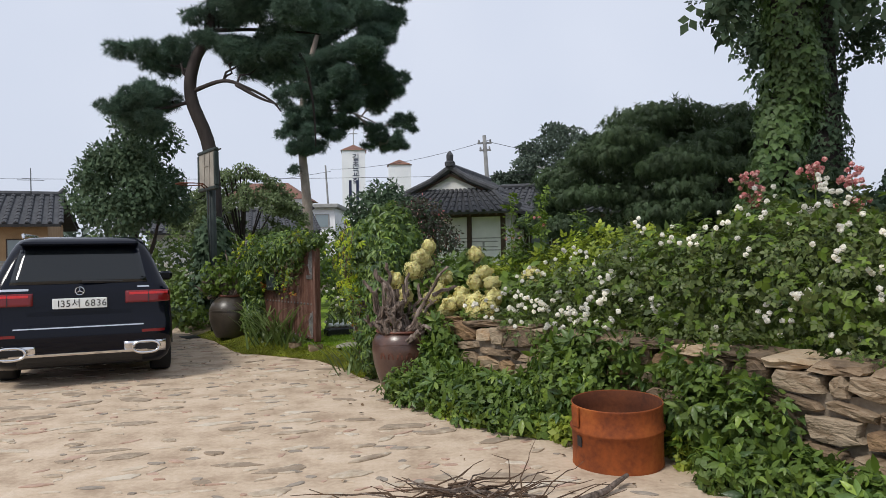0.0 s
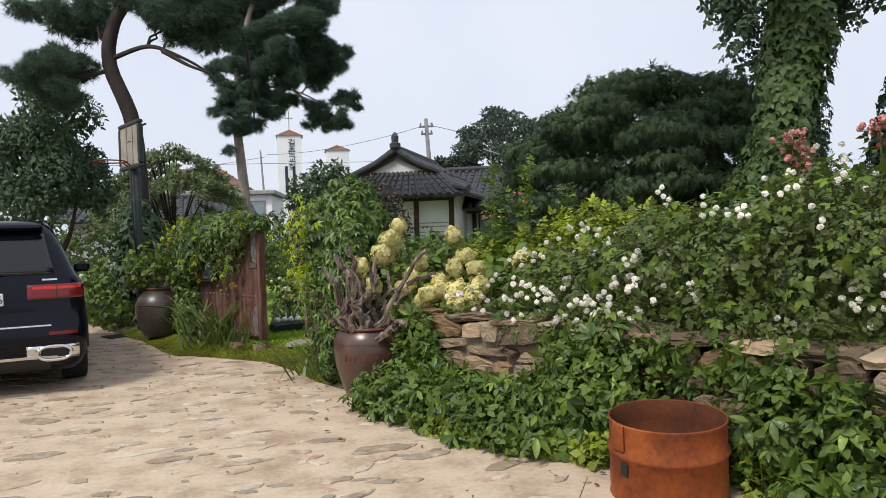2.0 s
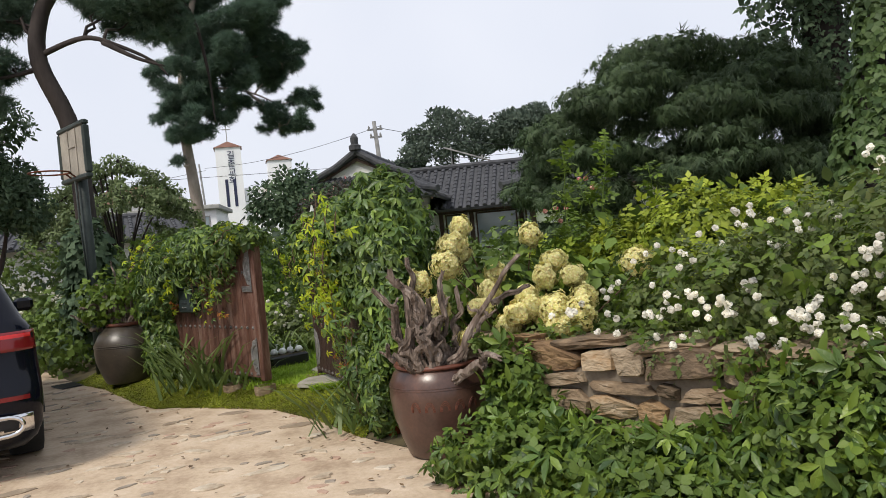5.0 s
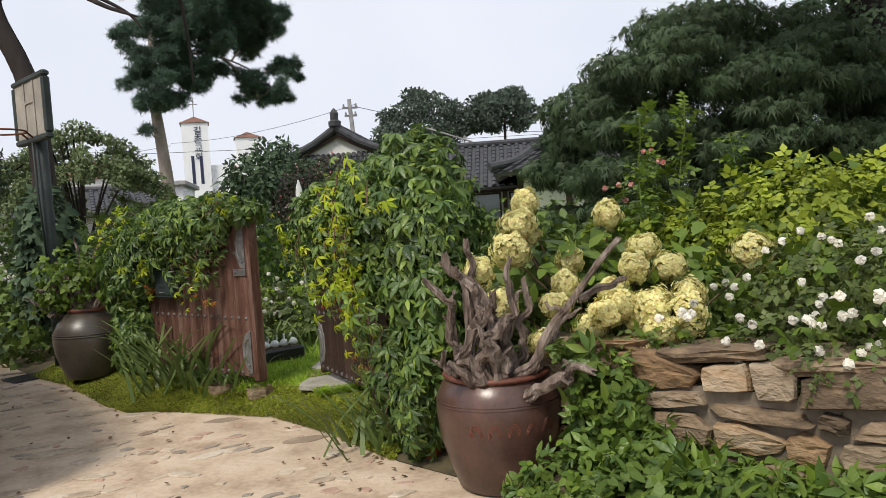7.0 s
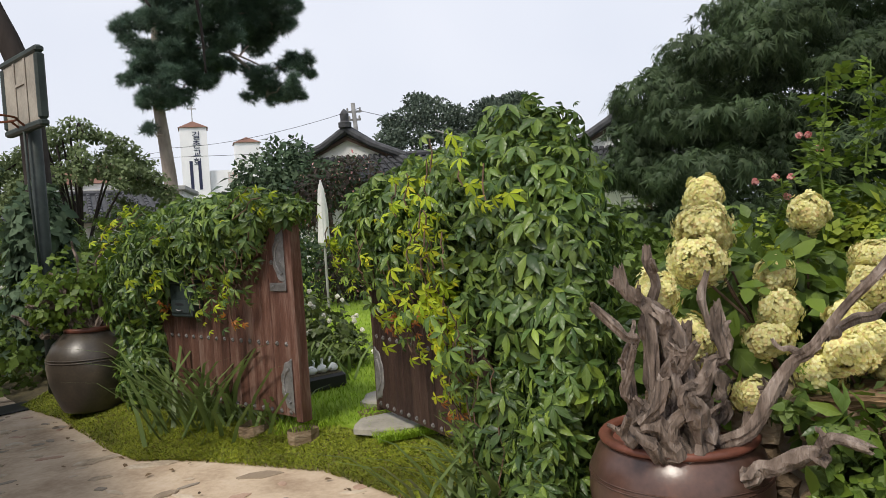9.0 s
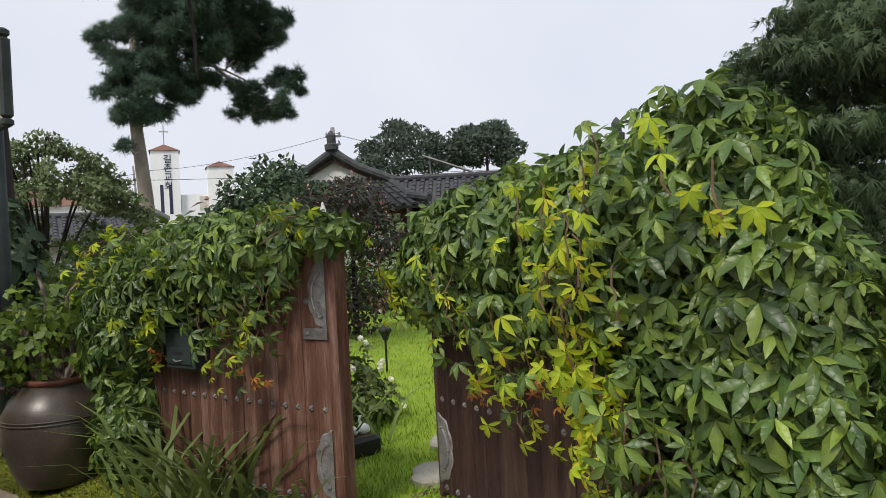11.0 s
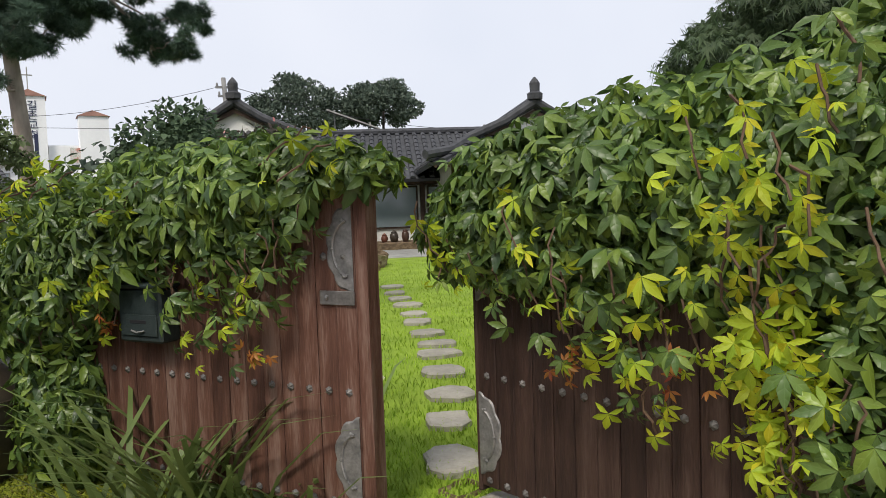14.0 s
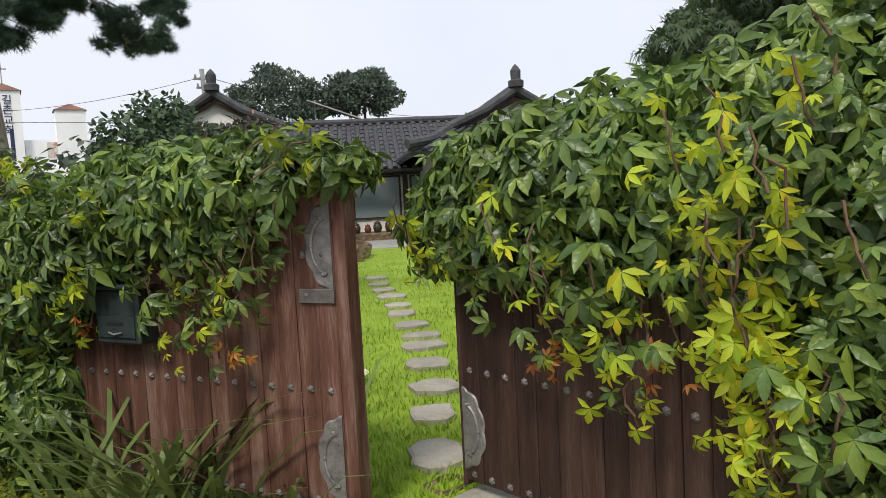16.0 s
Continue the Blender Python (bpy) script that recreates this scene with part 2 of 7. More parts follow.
L_ROSE = leaf("rose_leaf", [(0.060, 0.092, 0.026), (0.128, 0.168, 0.045), (0.084, 0.120, 0.033), (0.105, 0.125, 0.035)], 0.45)
L_GRASS = leaf("grass_blade", [(0.20, 0.33, 0.022), (0.32, 0.45, 0.04), (0.25, 0.38, 0.03)], 0.6, 0.35)
L_VERGE = leaf("verge_blade", [(0.20, 0.245, 0.022), (0.34, 0.36, 0.035), (0.26, 0.30, 0.03), (0.16, 0.20, 0.03), (0.20, 0.16, 0.06)], 0.65, 0.3)
# light green leaves, paled further so the colour carries some haze
L_ZELKHAZE = leaf("hazed_zelkova_leaf", [(0.12, 0.165, 0.075), (0.20, 0.255, 0.115), (0.15, 0.20, 0.09)], 0.6, 0.35)
L_IVY = leaf("ivy_leaf", [(0.042, 0.080, 0.024), (0.090, 0.145, 0.040), (0.062, 0.106, 0.031)], 0.5, 0.25, veins=0.2)
L_IRIS = leaf("iris_blade", [(0.075, 0.135, 0.035), (0.14, 0.21, 0.06), (0.19, 0.20, 0.08)], 0.45, 0.3)
L_PURPLE = leaf("purple_leaf", [(0.060, 0.050, 0.040), (0.11, 0.075, 0.06), (0.05, 0.07, 0.04)], 0.6, 0.2)
L_WHITE = leaf("white_petal", [(0.88, 0.86, 0.78), (0.95, 0.93, 0.87)], 0.6, 0.45)
L_PINK = leaf("pink_petal", [(0.62, 0.17, 0.18), (0.76, 0.38, 0.36), (0.80, 0.55, 0.48)], 0.6, 0.25)
L_HYD = leaf("hydrangea_petal", [(0.62, 0.60, 0.20), (0.76, 0.72, 0.34), (0.58, 0.44, 0.20), (0.70, 0.68, 0.26), (0.78, 0.75, 0.42), (0.50, 0.50, 0.16)], 0.6, 0.25)


# ---- geometry helpers ----
class Geo:
    def __init__(self):
        self.V, self.F, self.n = [], [], 0

    def add(self, v, f):
        v = np.asarray(v, float)
        self.V.append(v)
        self.F += [tuple(i + self.n for i in q) for q in f]
        self.n += len(v)
        return self

    def box(self, lo, hi, m=None):
        x0, y0, z0 = lo
        x1, y1, z1 = hi
        v = np.array([(x, y, z) for z in (z0, z1) for x, y in ((x0, y0), (x1, y0), (x1, y1), (x0, y1))], float)
        if m is not None:
            v = np.array([m @ Vector(p) for p in v])
        return self.add(v, [(3, 2, 1, 0), (4, 5, 6, 7), (0, 1, 5, 4), (1, 2, 6, 5), (2, 3, 7, 6), (3, 0, 4, 7)])

    def bbox(self, lo, hi, b=0.006, m=None):
        """A box with chamfered vertical and top edges."""
        lo, hi = np.array(lo, float), np.array(hi, float)
        def ring(z, i):
            x0, y0, x1, y1 = lo[0] + i, lo[1] + i, hi[0] - i, hi[1] - i
            return [(x0 + b, y0, z), (x1 - b, y0, z), (x1, y0 + b, z), (x1, y1 - b, z), (x1 - b, y1, z), (x0 + b, y1, z), (x0, y1 - b, z), (x0, y0 + b, z)]
        v = ring(lo[2], b) + ring(lo[2] + b, 0) + ring(hi[2] - b, 0) + ring(hi[2], b)
        f = [tuple(range(7, -1, -1)), tuple(range(24, 32))]
        for k in range(3):
            f += [(k * 8 + i, k * 8 + (i + 1) % 8, k * 8 + 8 + (i + 1) % 8, k * 8 + 8 + i) for i in range(8)]
        if m is not None:
            v = [m @ Vector(p) for p in v]
        return self.add(v, f)

    def tube(self, pts, radii, sides=8, cap=True):
        pts = [Vector(p) for p in pts]
        v, f = [], []
        ref = Vector((0.31, 0.17, 0.93))
        for i, p in enumerate(pts):
            d = (pts[min(i + 1, len(pts) - 1)] - pts[max(i - 1, 0)]).normalized()
            if abs(d.dot(ref)) > 0.95:
                ref = Vector((1, 0.1, 0))
            a = d.cross(ref).normalized()
            b = d.cross(a)
            for k in range(sides):
                th = 2 * math.pi * k / sides
                v.append(p + (a * math.cos(th) + b * math.sin(th)) * radii[i])
        for i in range(len(pts) - 1):
            f += [(i * sides + k, i * sides + (k + 1) % sides, (i + 1) * sides + (k + 1) % sides, (i + 1) * sides + k) for k in range(sides)]
        if cap:
            f += [tuple(range(sides - 1, -1, -1)), tuple(range((len(pts) - 1) * sides, len(pts) * sides))]
        return self.add([tuple(p) for p in v], f)

    def lathe(self, prof, sides=32, c=(0, 0, 0), wob=0.0):
        v, f = [], []
        for r, z in prof:
            for k in range(sides):
                th = 2 * math.pi * k / sides
                q = r * (1 + wob * math.sin(3 * th + z * 5))
                v.append((c[0] + q * math.cos(th), c[1] + q * math.sin(th), c[2] + z))
        for i in range(len(prof) - 1):
            f += [(i * sides + k, i * sides + (k + 1) % sides, (i + 1) * sides + (k + 1) % sides, (i + 1) * sides + k) for k in range(sides)]
        f.append(tuple(range(sides - 1, -1, -1)))
        return self.add(v, f)


def build(name, g, mat, smooth=False):
    if isinstance(g, Geo):
        me = bpy.data.meshes.new(name)
        me.from_pydata(np.concatenate(g.V).tolist(), [], g.F)
    else:
        v, f = g[:2]
        me = bpy.data.meshes.new(name)
        me.vertices.add(len(v))
        me.vertices.foreach_set("co", np.ascontiguousarray(v, dtype=np.float32).ravel())
        me.loops.add(len(f) * 3)
        me.loops.foreach_set("vertex_index", np.ascontiguousarray(f, dtype=np.int32).ravel())
        me.polygons.add(len(f))
        me.polygons.foreach_set("loop_start", np.arange(0, len(f) * 3, 3, dtype=np.int32))
        me.update(calc_edges=True)
        if len(g) == 3:
            uv = me.uv_layers.new(name="leaf")
            uv.data.foreach_set("uv", np.ascontiguousarray(g[2][np.asarray(f).ravel()], dtype=np.float32).ravel())
    if smooth:
        me.polygons.foreach_set("use_smooth", np.ones(len(me.polygons), dtype=bool))
    me.materials.append(mat)
    return me


def part(name, g, mat, parent=None, label="", smooth=False, m=None, kind=""):
    ob = new(name, build(name, g, mat, smooth))
    if parent is not None:
        ob.parent = parent
    if m is not None:
        ob.matrix_basis = m
    return tagged(ob, label=label, kind=kind)


def thing(name, label, category, m, group=""):
    ob = new(name)
    ob.matrix_basis = m
    ob.empty_display_size = 0.1
    return tagged(ob, label, category, group)


def setting(name, g, mat, label="", smooth=False):
    return tagged(part(name, g, mat, None, smooth=smooth), label, "", "", "structure")


# ---- foliage ----
rng = np.random.default_rng(7)


def unit(a):
    return a / np.maximum(np.linalg.norm(a, axis=-1, keepdims=True), 1e-9)


def oval(w=0.3, fold=0.06, droop=0.10):
    v = np.array([(0, 0, 0), (0.32, w, fold), (0.32, -w, fold), (0.68, w * 0.75, fold * 0.6 - droop * 0.4), (0.68, -w * 0.75, fold * 0.6 - droop * 0.4), (1, 0, -droop), (0.5, 0, -droop * 0.15)])
    f = np.array([(0, 6, 1), (1, 6, 3), (3, 6, 5), (5, 6, 4), (4, 6, 2), (2, 6, 0)])
    return v, f, v[:, :2].copy()


def spray(base, items):
    """Several leaflets (angle, size, start, tilt) of one shape in one leaf."""
    bv, bf, bu = base
    V, F, n = [], [], 0
    for ang, s, st, tilt in items:
        c, d = math.cos(radians(ang)), math.sin(radians(ang))
        v = bv * s
        v = np.stack([v[:, 0], v[:, 1], v[:, 2] - v[:, 0] * tilt], 1)
        V.append(np.stack([st + v[:, 0] * c - v[:, 1] * d, v[:, 0] * d + v[:, 1] * c, v[:, 2]], 1))
        F.append(bf + n)
        n += len(bv)
    return np.concatenate(V), np.concatenate(F), np.tile(bu, (len(items), 1))


OVAL = oval()
LONG = oval(0.17, 0.05, 0.2)


def ovate(w, fold, droop):
    """A fuller leaflet, widest past its middle, arched along its rib."""
    xs, ws = (0.2, 0.48, 0.76), (0.46, 1.0, 0.66)
    v = [(0, 0, 0)]
    for x, k in zip(xs, ws):
        z = -droop * x * x
        v += [(x, w * k, z + fold * k), (x, 0, z), (x, -w * k, z + fold * k)]
    v.append((1, 0, -droop))
    f = [(0, 2, 1), (0, 3, 2)]
    for b in (1, 4):
        f += [(b, b + 1, b + 3), (b + 1, b + 4, b + 3), (b + 1, b + 2, b + 4), (b + 2, b + 5, b + 4)]
    f += [(7, 8, 10), (8, 9, 10)]
    v = np.array(v, float)
    return v, np.array(f), v[:, :2].copy()


T_CREEP = spray(ovate(0.205, 0.085, 0.28), [(0, 1.05, 0.11, 0.05), (50, 0.96, 0.09, 0.42), (-50, 0.99, 0.09, 0.18), (104, 0.74, 0.07, 0.60), (-104, 0.78, 0.07, 0.38)])


def lozenge(w, fold, droop):
    v = np.array([(0, 0, 0), (0.45, w, fold), (1, 0, -droop), (0.45, -w, fold), (0.5, 0, -droop * 0.2)])
    return v, np.array([(0, 4, 1), (1, 4, 2), (2, 4, 3), (3, 4, 0)]), v[:, :2].copy()


T_TRIF = spray(lozenge(0.36, 0.05, 0.12), [(0, 1.0, 0.1, 0.1), (70, 0.8, 0, 0.2), (-70, 0.8, 0, 0.2)])
LOZ = lozenge(0.32, 0.06, 0.1)
T_TRI = spray(oval(0.34, 0.05, 0.12), [(0, 1.0, 0.1, 0.1), (70, 0.8, 0, 0.2), (-70, 0.8, 0, 0.2)])
T_PINN = spray(lozenge(0.34, 0.05, 0.1), [(0, 0.45, 0.6, 0), (60, 0.4, 0.5, 0.1), (-60, 0.4, 0.5, 0.1), (65, 0.36, 0.15, 0.1), (-65, 0.36, 0.15, 0.1)])


def thin(w):
    v = np.array([(0, w, 0), (0, -w, 0), (1, 0, -0.12)])
    return v, np.array([(0, 1, 2)]), v[:, :2].copy()


T_FEATH = spray(thin(0.075), [(a, 1 - abs(a) / 220, 0.0, 0.35) for a in (-72, -44, -16, 16, 44, 72)] + [(a, 0.7, 0.35, 0.5) for a in (-28, 28)])


def tuft(n, w, seed):
    r = np.random.default_rng(seed)
    V, F = [], []
    for i in range(n):
        d = unit(np.array([r.uniform(0.1, 1.1), r.normal() * 0.8, r.normal() * 0.8]))
        s = unit(np.cross(d, r.normal(size=3)))
        V += [s * w, -s * w, d * r.uniform(0.7, 1.0)]
        F.append((3 * i, 3 * i + 1, 3 * i + 2))
    return np.array(V), np.array(F), np.array(V)[:, :2]


T_NEEDLE = tuft(19, 0.034, 3)
T_FLORET = spray((np.array([(0, 0, 0), (0.55, 0.42, 0.08), (1, 0, 0), (0.55, -0.42, 0.08)]), np.array([(0, 3, 1), (1, 3, 2)]), np.zeros((4, 2))), [(a, 1, 0, -0.2) for a in (0, 90, 180, 270)])


def scatter(tmpl, P, A, N, S):
    """Copies of a leaf shape at P, along A, facing N, of size S, as one mesh."""
    tv, tf, tu = tmpl
    A = unit(A)
    N = unit(N - A * np.sum(A * N, 1, keepdims=True))
    B = np.cross(N, A)
    S = np.broadcast_to(np.asarray(S, float), (len(P),))[:, None, None]
    V = P[:, None] + S * (tv[None, :, 0:1] * A[:, None] + tv[None, :, 1:2] * B[:, None] + tv[None, :, 2:3] * N[:, None])
    F = tf[None] + (np.arange(len(P)) * len(tv))[:, None, None]
    return V.reshape(-1, 3), F.reshape(-1, 3), np.tile(tu, (len(P), 1))


def join(*gs):
    V, F, U, n = [], [], [], 0
    for v, f, u in gs:
        V.append(v)
        F.append(f + n)
        U.append(u)
        n += len(v)
    return np.concatenate(V), np.concatenate(F), np.concatenate(U)


def shell(ells, n, thick=0.3, zmin=-9.0, rough=0.12):
    """Points and outward normals on the skin of a union of ellipsoids (cx,cy,cz,rx,ry,rz)."""
    E = np.asarray(ells, float)
    area = (E[:, 3] * E[:, 4] + E[:, 3] * E[:, 5] + E[:, 4] * E[:, 5])
    k = rng.choice(len(E), size=n * 2, p=area / area.sum())
    d = unit(rng.normal(size=(n * 2, 3)))
    c, r = E[k, :3], E[k, 3:]
    rad = (1 - thick * rng.random((n * 2, 1)) ** 1.5) * (1 + rough * np.sin(d[:, :1] * 7 + k[:, None]) * np.cos(d[:, 1:2] * 6 + d[:, 2:] * 5))
    P = c + r * d * rad
    N = unit(d / r)
    ok = P[:, 2] > zmin
    for j in range(len(E)):
        lev = np.linalg.norm((P - E[j, :3]) / E[j, 3:], axis=1)
        ok &= (lev > 0.66) | (k == j)
    return P[ok][:n], N[ok][:n]


def hang(N, droop=1.0, jit=0.5, out=0.3):
    """Leaf axes and faces for leaves on a surface with normals N."""
    A = np.array([0, 0, -1.0]) * droop + N * out + rng.normal(size=N.shape) * jit
    F = N + np.array([0, 0, 0.5]) + rng.normal(size=N.shape) * 0.35
    return A, F


# room kept free of leaves: round the jar, the drum (x, y, radius, height)
CLEAR = ((0.56, 7.24, 0.45, 0.66), (1.74, 4.44, 0.36, 0.9))


def foliage(name, ells, n, tmpl, size, mat, parent, base, droop=0.6, jit=0.6, out=0.4, thick=0.35, zmin=-9.0, var=0.3, kind="stuff", label=""):
    P, N = shell(ells, n, thick, zmin)
    for cx, cy, cr_, top in CLEAR:
        ok = (np.hypot(P[:, 0] - cx, P[:, 1] - cy) > cr_) | (P[:, 2] > top)
        P, N = P[ok], N[ok]
    A, F = hang(N, droop, jit, out)
    S = size * (1 + var * rng.normal(size=len(P))).clip(0.4, 1.8)
    return part(name, scatter(tmpl, P - np.array(base), A, F, S), mat, parent, label, kind=kind)


def wander(a, b, n, amp, seed):
    r = np.random.default_rng(seed)
    a, b = np.array(a, float), np.array(b, float)
    t = np.linspace(0, 1, n)[:, None]
    off = np.cumsum(r.normal(size=(n, 3)), 0) * amp
    off = off - off[0] - t * (off[-1] - off[0])
    return a + (b - a) * t + off


def smooth_path(pts, k=5):
    pts = np.array(pts, float)
    out = []
    for i in range(len(pts) - 1):
        p0, p1, p2, p3 = pts[max(i - 1, 0)], pts[i], pts[i + 1], pts[min(i + 2, len(pts) - 1)]
        for j in range(k):
            t = j / k
            out.append(0.5 * ((2 * p1) + (-p0 + p2) * t + (2 * p0 - 5 * p1 + 4 * p2 - p3) * t * t + (-p0 + 3 * p1 - 3 * p2 + p3) * t ** 3))
    out.append(pts[-1])
    return np.array(out)


# ---- the plan ----
# the garden's boundary runs from WA to WB; the yard lies on its low-x side
EDGE = [(-30, 40), (-6.0, 20.0), (-3.1, 14.1), (-2.4, 12.45), (-2.0, 11.75), (-1.6, 10.75), (-1.36, 10.15), (-1.0, 9.92), (-0.7, 9.72), (-0.3, 9.3), (-0.05, 8.95), (0.02, 8.55), (0.22, 7.85), (0.42, 7.45), (0.85, 6.5), (1.22, 5.75), (1.72, 5.2), (2.2, 4.4), (2.45, 3.5), (2.85, 1.9), (4.2, -1.6), (12, -18)]
setting("ground", Geo().add([(-500, -400, -0.02), (500, -400, -0.02), (500, 700, -0.02), (-500, 700, -0.02)], [(0, 1, 2, 3)]), M_FIELD, "green field reaching the horizon")
g = Geo()
n = len(EDGE)
g.add([(x, y, 0) for x, y in EDGE] + [(x - 40, y - 12, 0) for x, y in EDGE], [(i, i + n, i + n + 1, i + 1) for i in range(n - 1)])
yard = setting("yard", g, M_YARD, "pale sandy yard with worn flat stones set in it")
# garden soil on the far side, level with the lawn
g = Geo()
g.add([(x, y, 0.004) for x, y in EDGE] + [(x + 0.38, y + 0.15, 0.09) for x, y in EDGE] + [(x + 40, y + 14, 0.12) for x, y in EDGE],
      [(i, i + 1, i + n + 1, i + n) for i in range(n - 1)] + [(i + n, i + n + 1, i + 2 * n + 1, i + 2 * n) for i in range(n - 1)])
setting("garden_soil", g, M_EARTH, "dark garden soil under the planting")
LAWN = [(-1.0, 11.6), (-0.25, 9.95), (0.15, 9.35), (2.2, 9.6), (5.0, 12.6), (15.0, 27.5), (6.5, 31.5), (-0.4, 24.0)]
setting("garden_lawn", Geo().add([(x, y, 0.13) for x, y in LAWN] + [(x, y, 0.0) for x, y in LAWN], [tuple(range(8))] + [(i, (i + 1) % 8, 8 + (i + 1) % 8, 8 + i) for i in range(8)]), M_LAWN, "mown green lawn of the garden")


def wall_at(s, off=0.0, z=0.0):
    """A point s metres along the stone wall's foot, off metres into the garden."""
    return (0.72 + 0.447 * s + 0.894 * off, 7.40 - 0.894 * s + 0.447 * off, z)


# ---- stone wall and planting bed ----
WL = 8.0
w0, w1 = Vector(wall_at(-0.1)), Vector(wall_at(WL))
wx = (w1 - w0).normalized()
WALLM = Matrix(((wx.x, -wx.y, 0, w0.x), (wx.y, wx.x, 0, w0.y), (0, 0, 1, 0), (0, 0, 0, 1)))   # local y points into the garden
g = Geo().box((0, 0.045, 0), (WL, 0.38, 0.56))
garden_wall = setting("wall_garden", g, M_MORTAR, "low dry-laid wall of rough brown stones")
garden_wall.matrix_basis = WALLM
g = Geo().box((-0.2, 0.36, 0.0), (WL, 3.2, 0.50))
bed = setting("planting_bed", g, M_EARTH, "raised earth bed behind the stone wall")
bed.matrix_basis = WALLM


def stone_mesh(name, seed, mat, flat=1.0):
    """A split stone slab, about one unit each way: a chipped outline and a rough, nearly flat face."""
    r = np.random.default_rng(seed)
    k = 10
    ang = (np.arange(k) + r.uniform(-0.35, 0.35, k)) * 2 * math.pi / k
    sq = 0.5 / np.maximum(np.abs(np.cos(ang)), np.abs(np.sin(ang))) ** 0.8 * r.uniform(0.80, 1.06, k)
    x, z = np.cos(ang) * sq, np.sin(ang) * sq
    tilt = r.uniform(-0.22, 0.22, 2) * flat
    def face(a, b, y):
        return (a, y + tilt[0] * a + tilt[1] * b + r.uniform(-0.05, 0.05) * flat, b)
    v = [(a, 0.5, b) for a, b in zip(x, z)] + [face(a, b, -0.34) for a, b in zip(x, z)] + [face(a * 0.93, b * 0.91, -0.47) for a, b in zip(x, z)] + [face(a * 0.45, b * 0.5, -0.5) for a, b in zip(x, z)] + [face(0, 0, -0.49)]
    f = []
    for b in (0, k, 2 * k):
        f += [(b + i, b + (i + 1) % k, b + k + (i + 1) % k, b + k + i) for i in range(k)]
    f += [(3 * k + i, 3 * k + (i + 1) % k, 4 * k) for i in range(k)]
    return build(name, Geo().add(v, f), mat)


# ---- gate leaves ----
def gate_leaf(label, n_boards, bw, height, z0, mat, m, free_at_end, upper=True):
    """A plank gate leaf: local x along it, local y out of the face that is seen."""
    L = n_boards * bw
    gate = thing("gate_leaf", label, "gate", m, "pair of gate leaves")
    r = random.Random(n_boards)
    for i in range(n_boards):
        top = height - r.uniform(0, 0.012)
        part("board", Geo().bbox((i * bw + 0.0012, -0.022, z0), ((i + 1) * bw - 0.0012, r.uniform(-0.002, 0.003), top), 0.004), mat, gate)
    for z in (z0 + 0.16, z0 + 0.92):
        part("rail", Geo().bbox((0.02, -0.075, z), (L - 0.02, -0.025, z + 0.09), 0.006), mat, gate)
    e0, e1 = (L, L + 0.022) if free_at_end else (-0.055, 0)
    part("edge_post", Geo().bbox((e0, -0.085, z0 - 0.03), (e1, 0.006, height + 0.015), 0.008), mat, gate)
    for row in (0.68, 0.245) + ((1.20,) if upper else ()):
        for i in range(n_boards):
            g = Geo()
            cx = (i + 0.5) * bw
            v = [(cx, 0.016, row)] + [(cx + 0.017 * (1.0 if k % 2 else 0.72) * math.cos(k * math.pi / 6), 0.006, row + 0.017 * (1.0 if k % 2 else 0.72) * math.sin(k * math.pi / 6)) for k in range(12)] + [(cx + 0.015 * math.cos(k * math.pi / 6), 0.0, row + 0.015 * math.sin(k * math.pi / 6)) for k in range(12)]
            f = [(0, 1 + k, 1 + (k + 1) % 12) for k in range(12)] + [(1 + k, 13 + k, 13 + (k + 1) % 12, 1 + (k + 1) % 12) for k in range(12)]
            g.add(v, [q[::-1] for q in f])
            part("stud", g, M_STUD, gate, "flower-shaped iron stud" if i == 0 else "")
    sx = -1 if free_at_end else 1
    ex = L - 0.002 if free_at_end else 0.002
    for zc in (z0 + 0.20, height - 0.24) if upper else (z0 + 0.22, height - 0.26):
        g = Geo()
        k = 24
        rim, top = [], []
        for i in range(k + 1):
            th = -math.pi / 2 + math.pi * i / k
            rr = 0.160 * (1 + 0.10 * abs(math.sin(th * 5)))
            rim.append((ex + sx * rr * 0.72 * math.cos(th), 0.004, zc + rr * math.sin(th)))
            top.append((ex + sx * rr * 0.68 * math.cos(th), 0.009, zc + rr * 0.96 * math.sin(th)))
        v = rim + top + [(ex, 0.009, zc)]
        f = [(i, i + 1, k + 2 + i, k + 1 + i) for i in range(k)] + [(k + 1 + i, k + 2 + i, 2 * k + 2) for i in range(k)]
        g.add(v, f if sx < 0 else [q[::-1] for q in f])
        arc = [(ex + sx * (0.018 + 0.070 * math.cos(-1.5 + 3.0 * i / 12)), 0.012, zc + 0.104 * math.sin(-1.5 + 3.0 * i / 12)) for i in range(13)]
        plate = part("iron_plate", g, M_IRON, gate, "scalloped grey iron corner plate")
        part("ring", Geo().tube(arc, [0.006] * 13, 6), M_IRON, plate)
        for th in (-1.1, 0.0, 1.1):
            c = (ex + sx * 0.088 * math.cos(th), 0.012, zc + 0.118 * math.sin(th))
            part("rivet", Geo().lathe([(0.009, 0), (0.007, 0.005), (0.001, 0.008)], 8), M_IRON, plate, m=pose(*c, -90, 0, 0))
    if upper:
        strap = part("strap", Geo().bbox((0.0, 0.004, z0 + 0.80), (0.16, 0.014, z0 + 0.855), 0.003), M_STUD, gate, "dull brown iron strap")
        part("rivet", Geo().lathe([(0.010, 0), (0.008, 0.006), (0.001, 0.009)], 8), M_IRON, strap, m=pose(0.125, 0.014, z0 + 0.83, -90, 0, 0))
    return gate


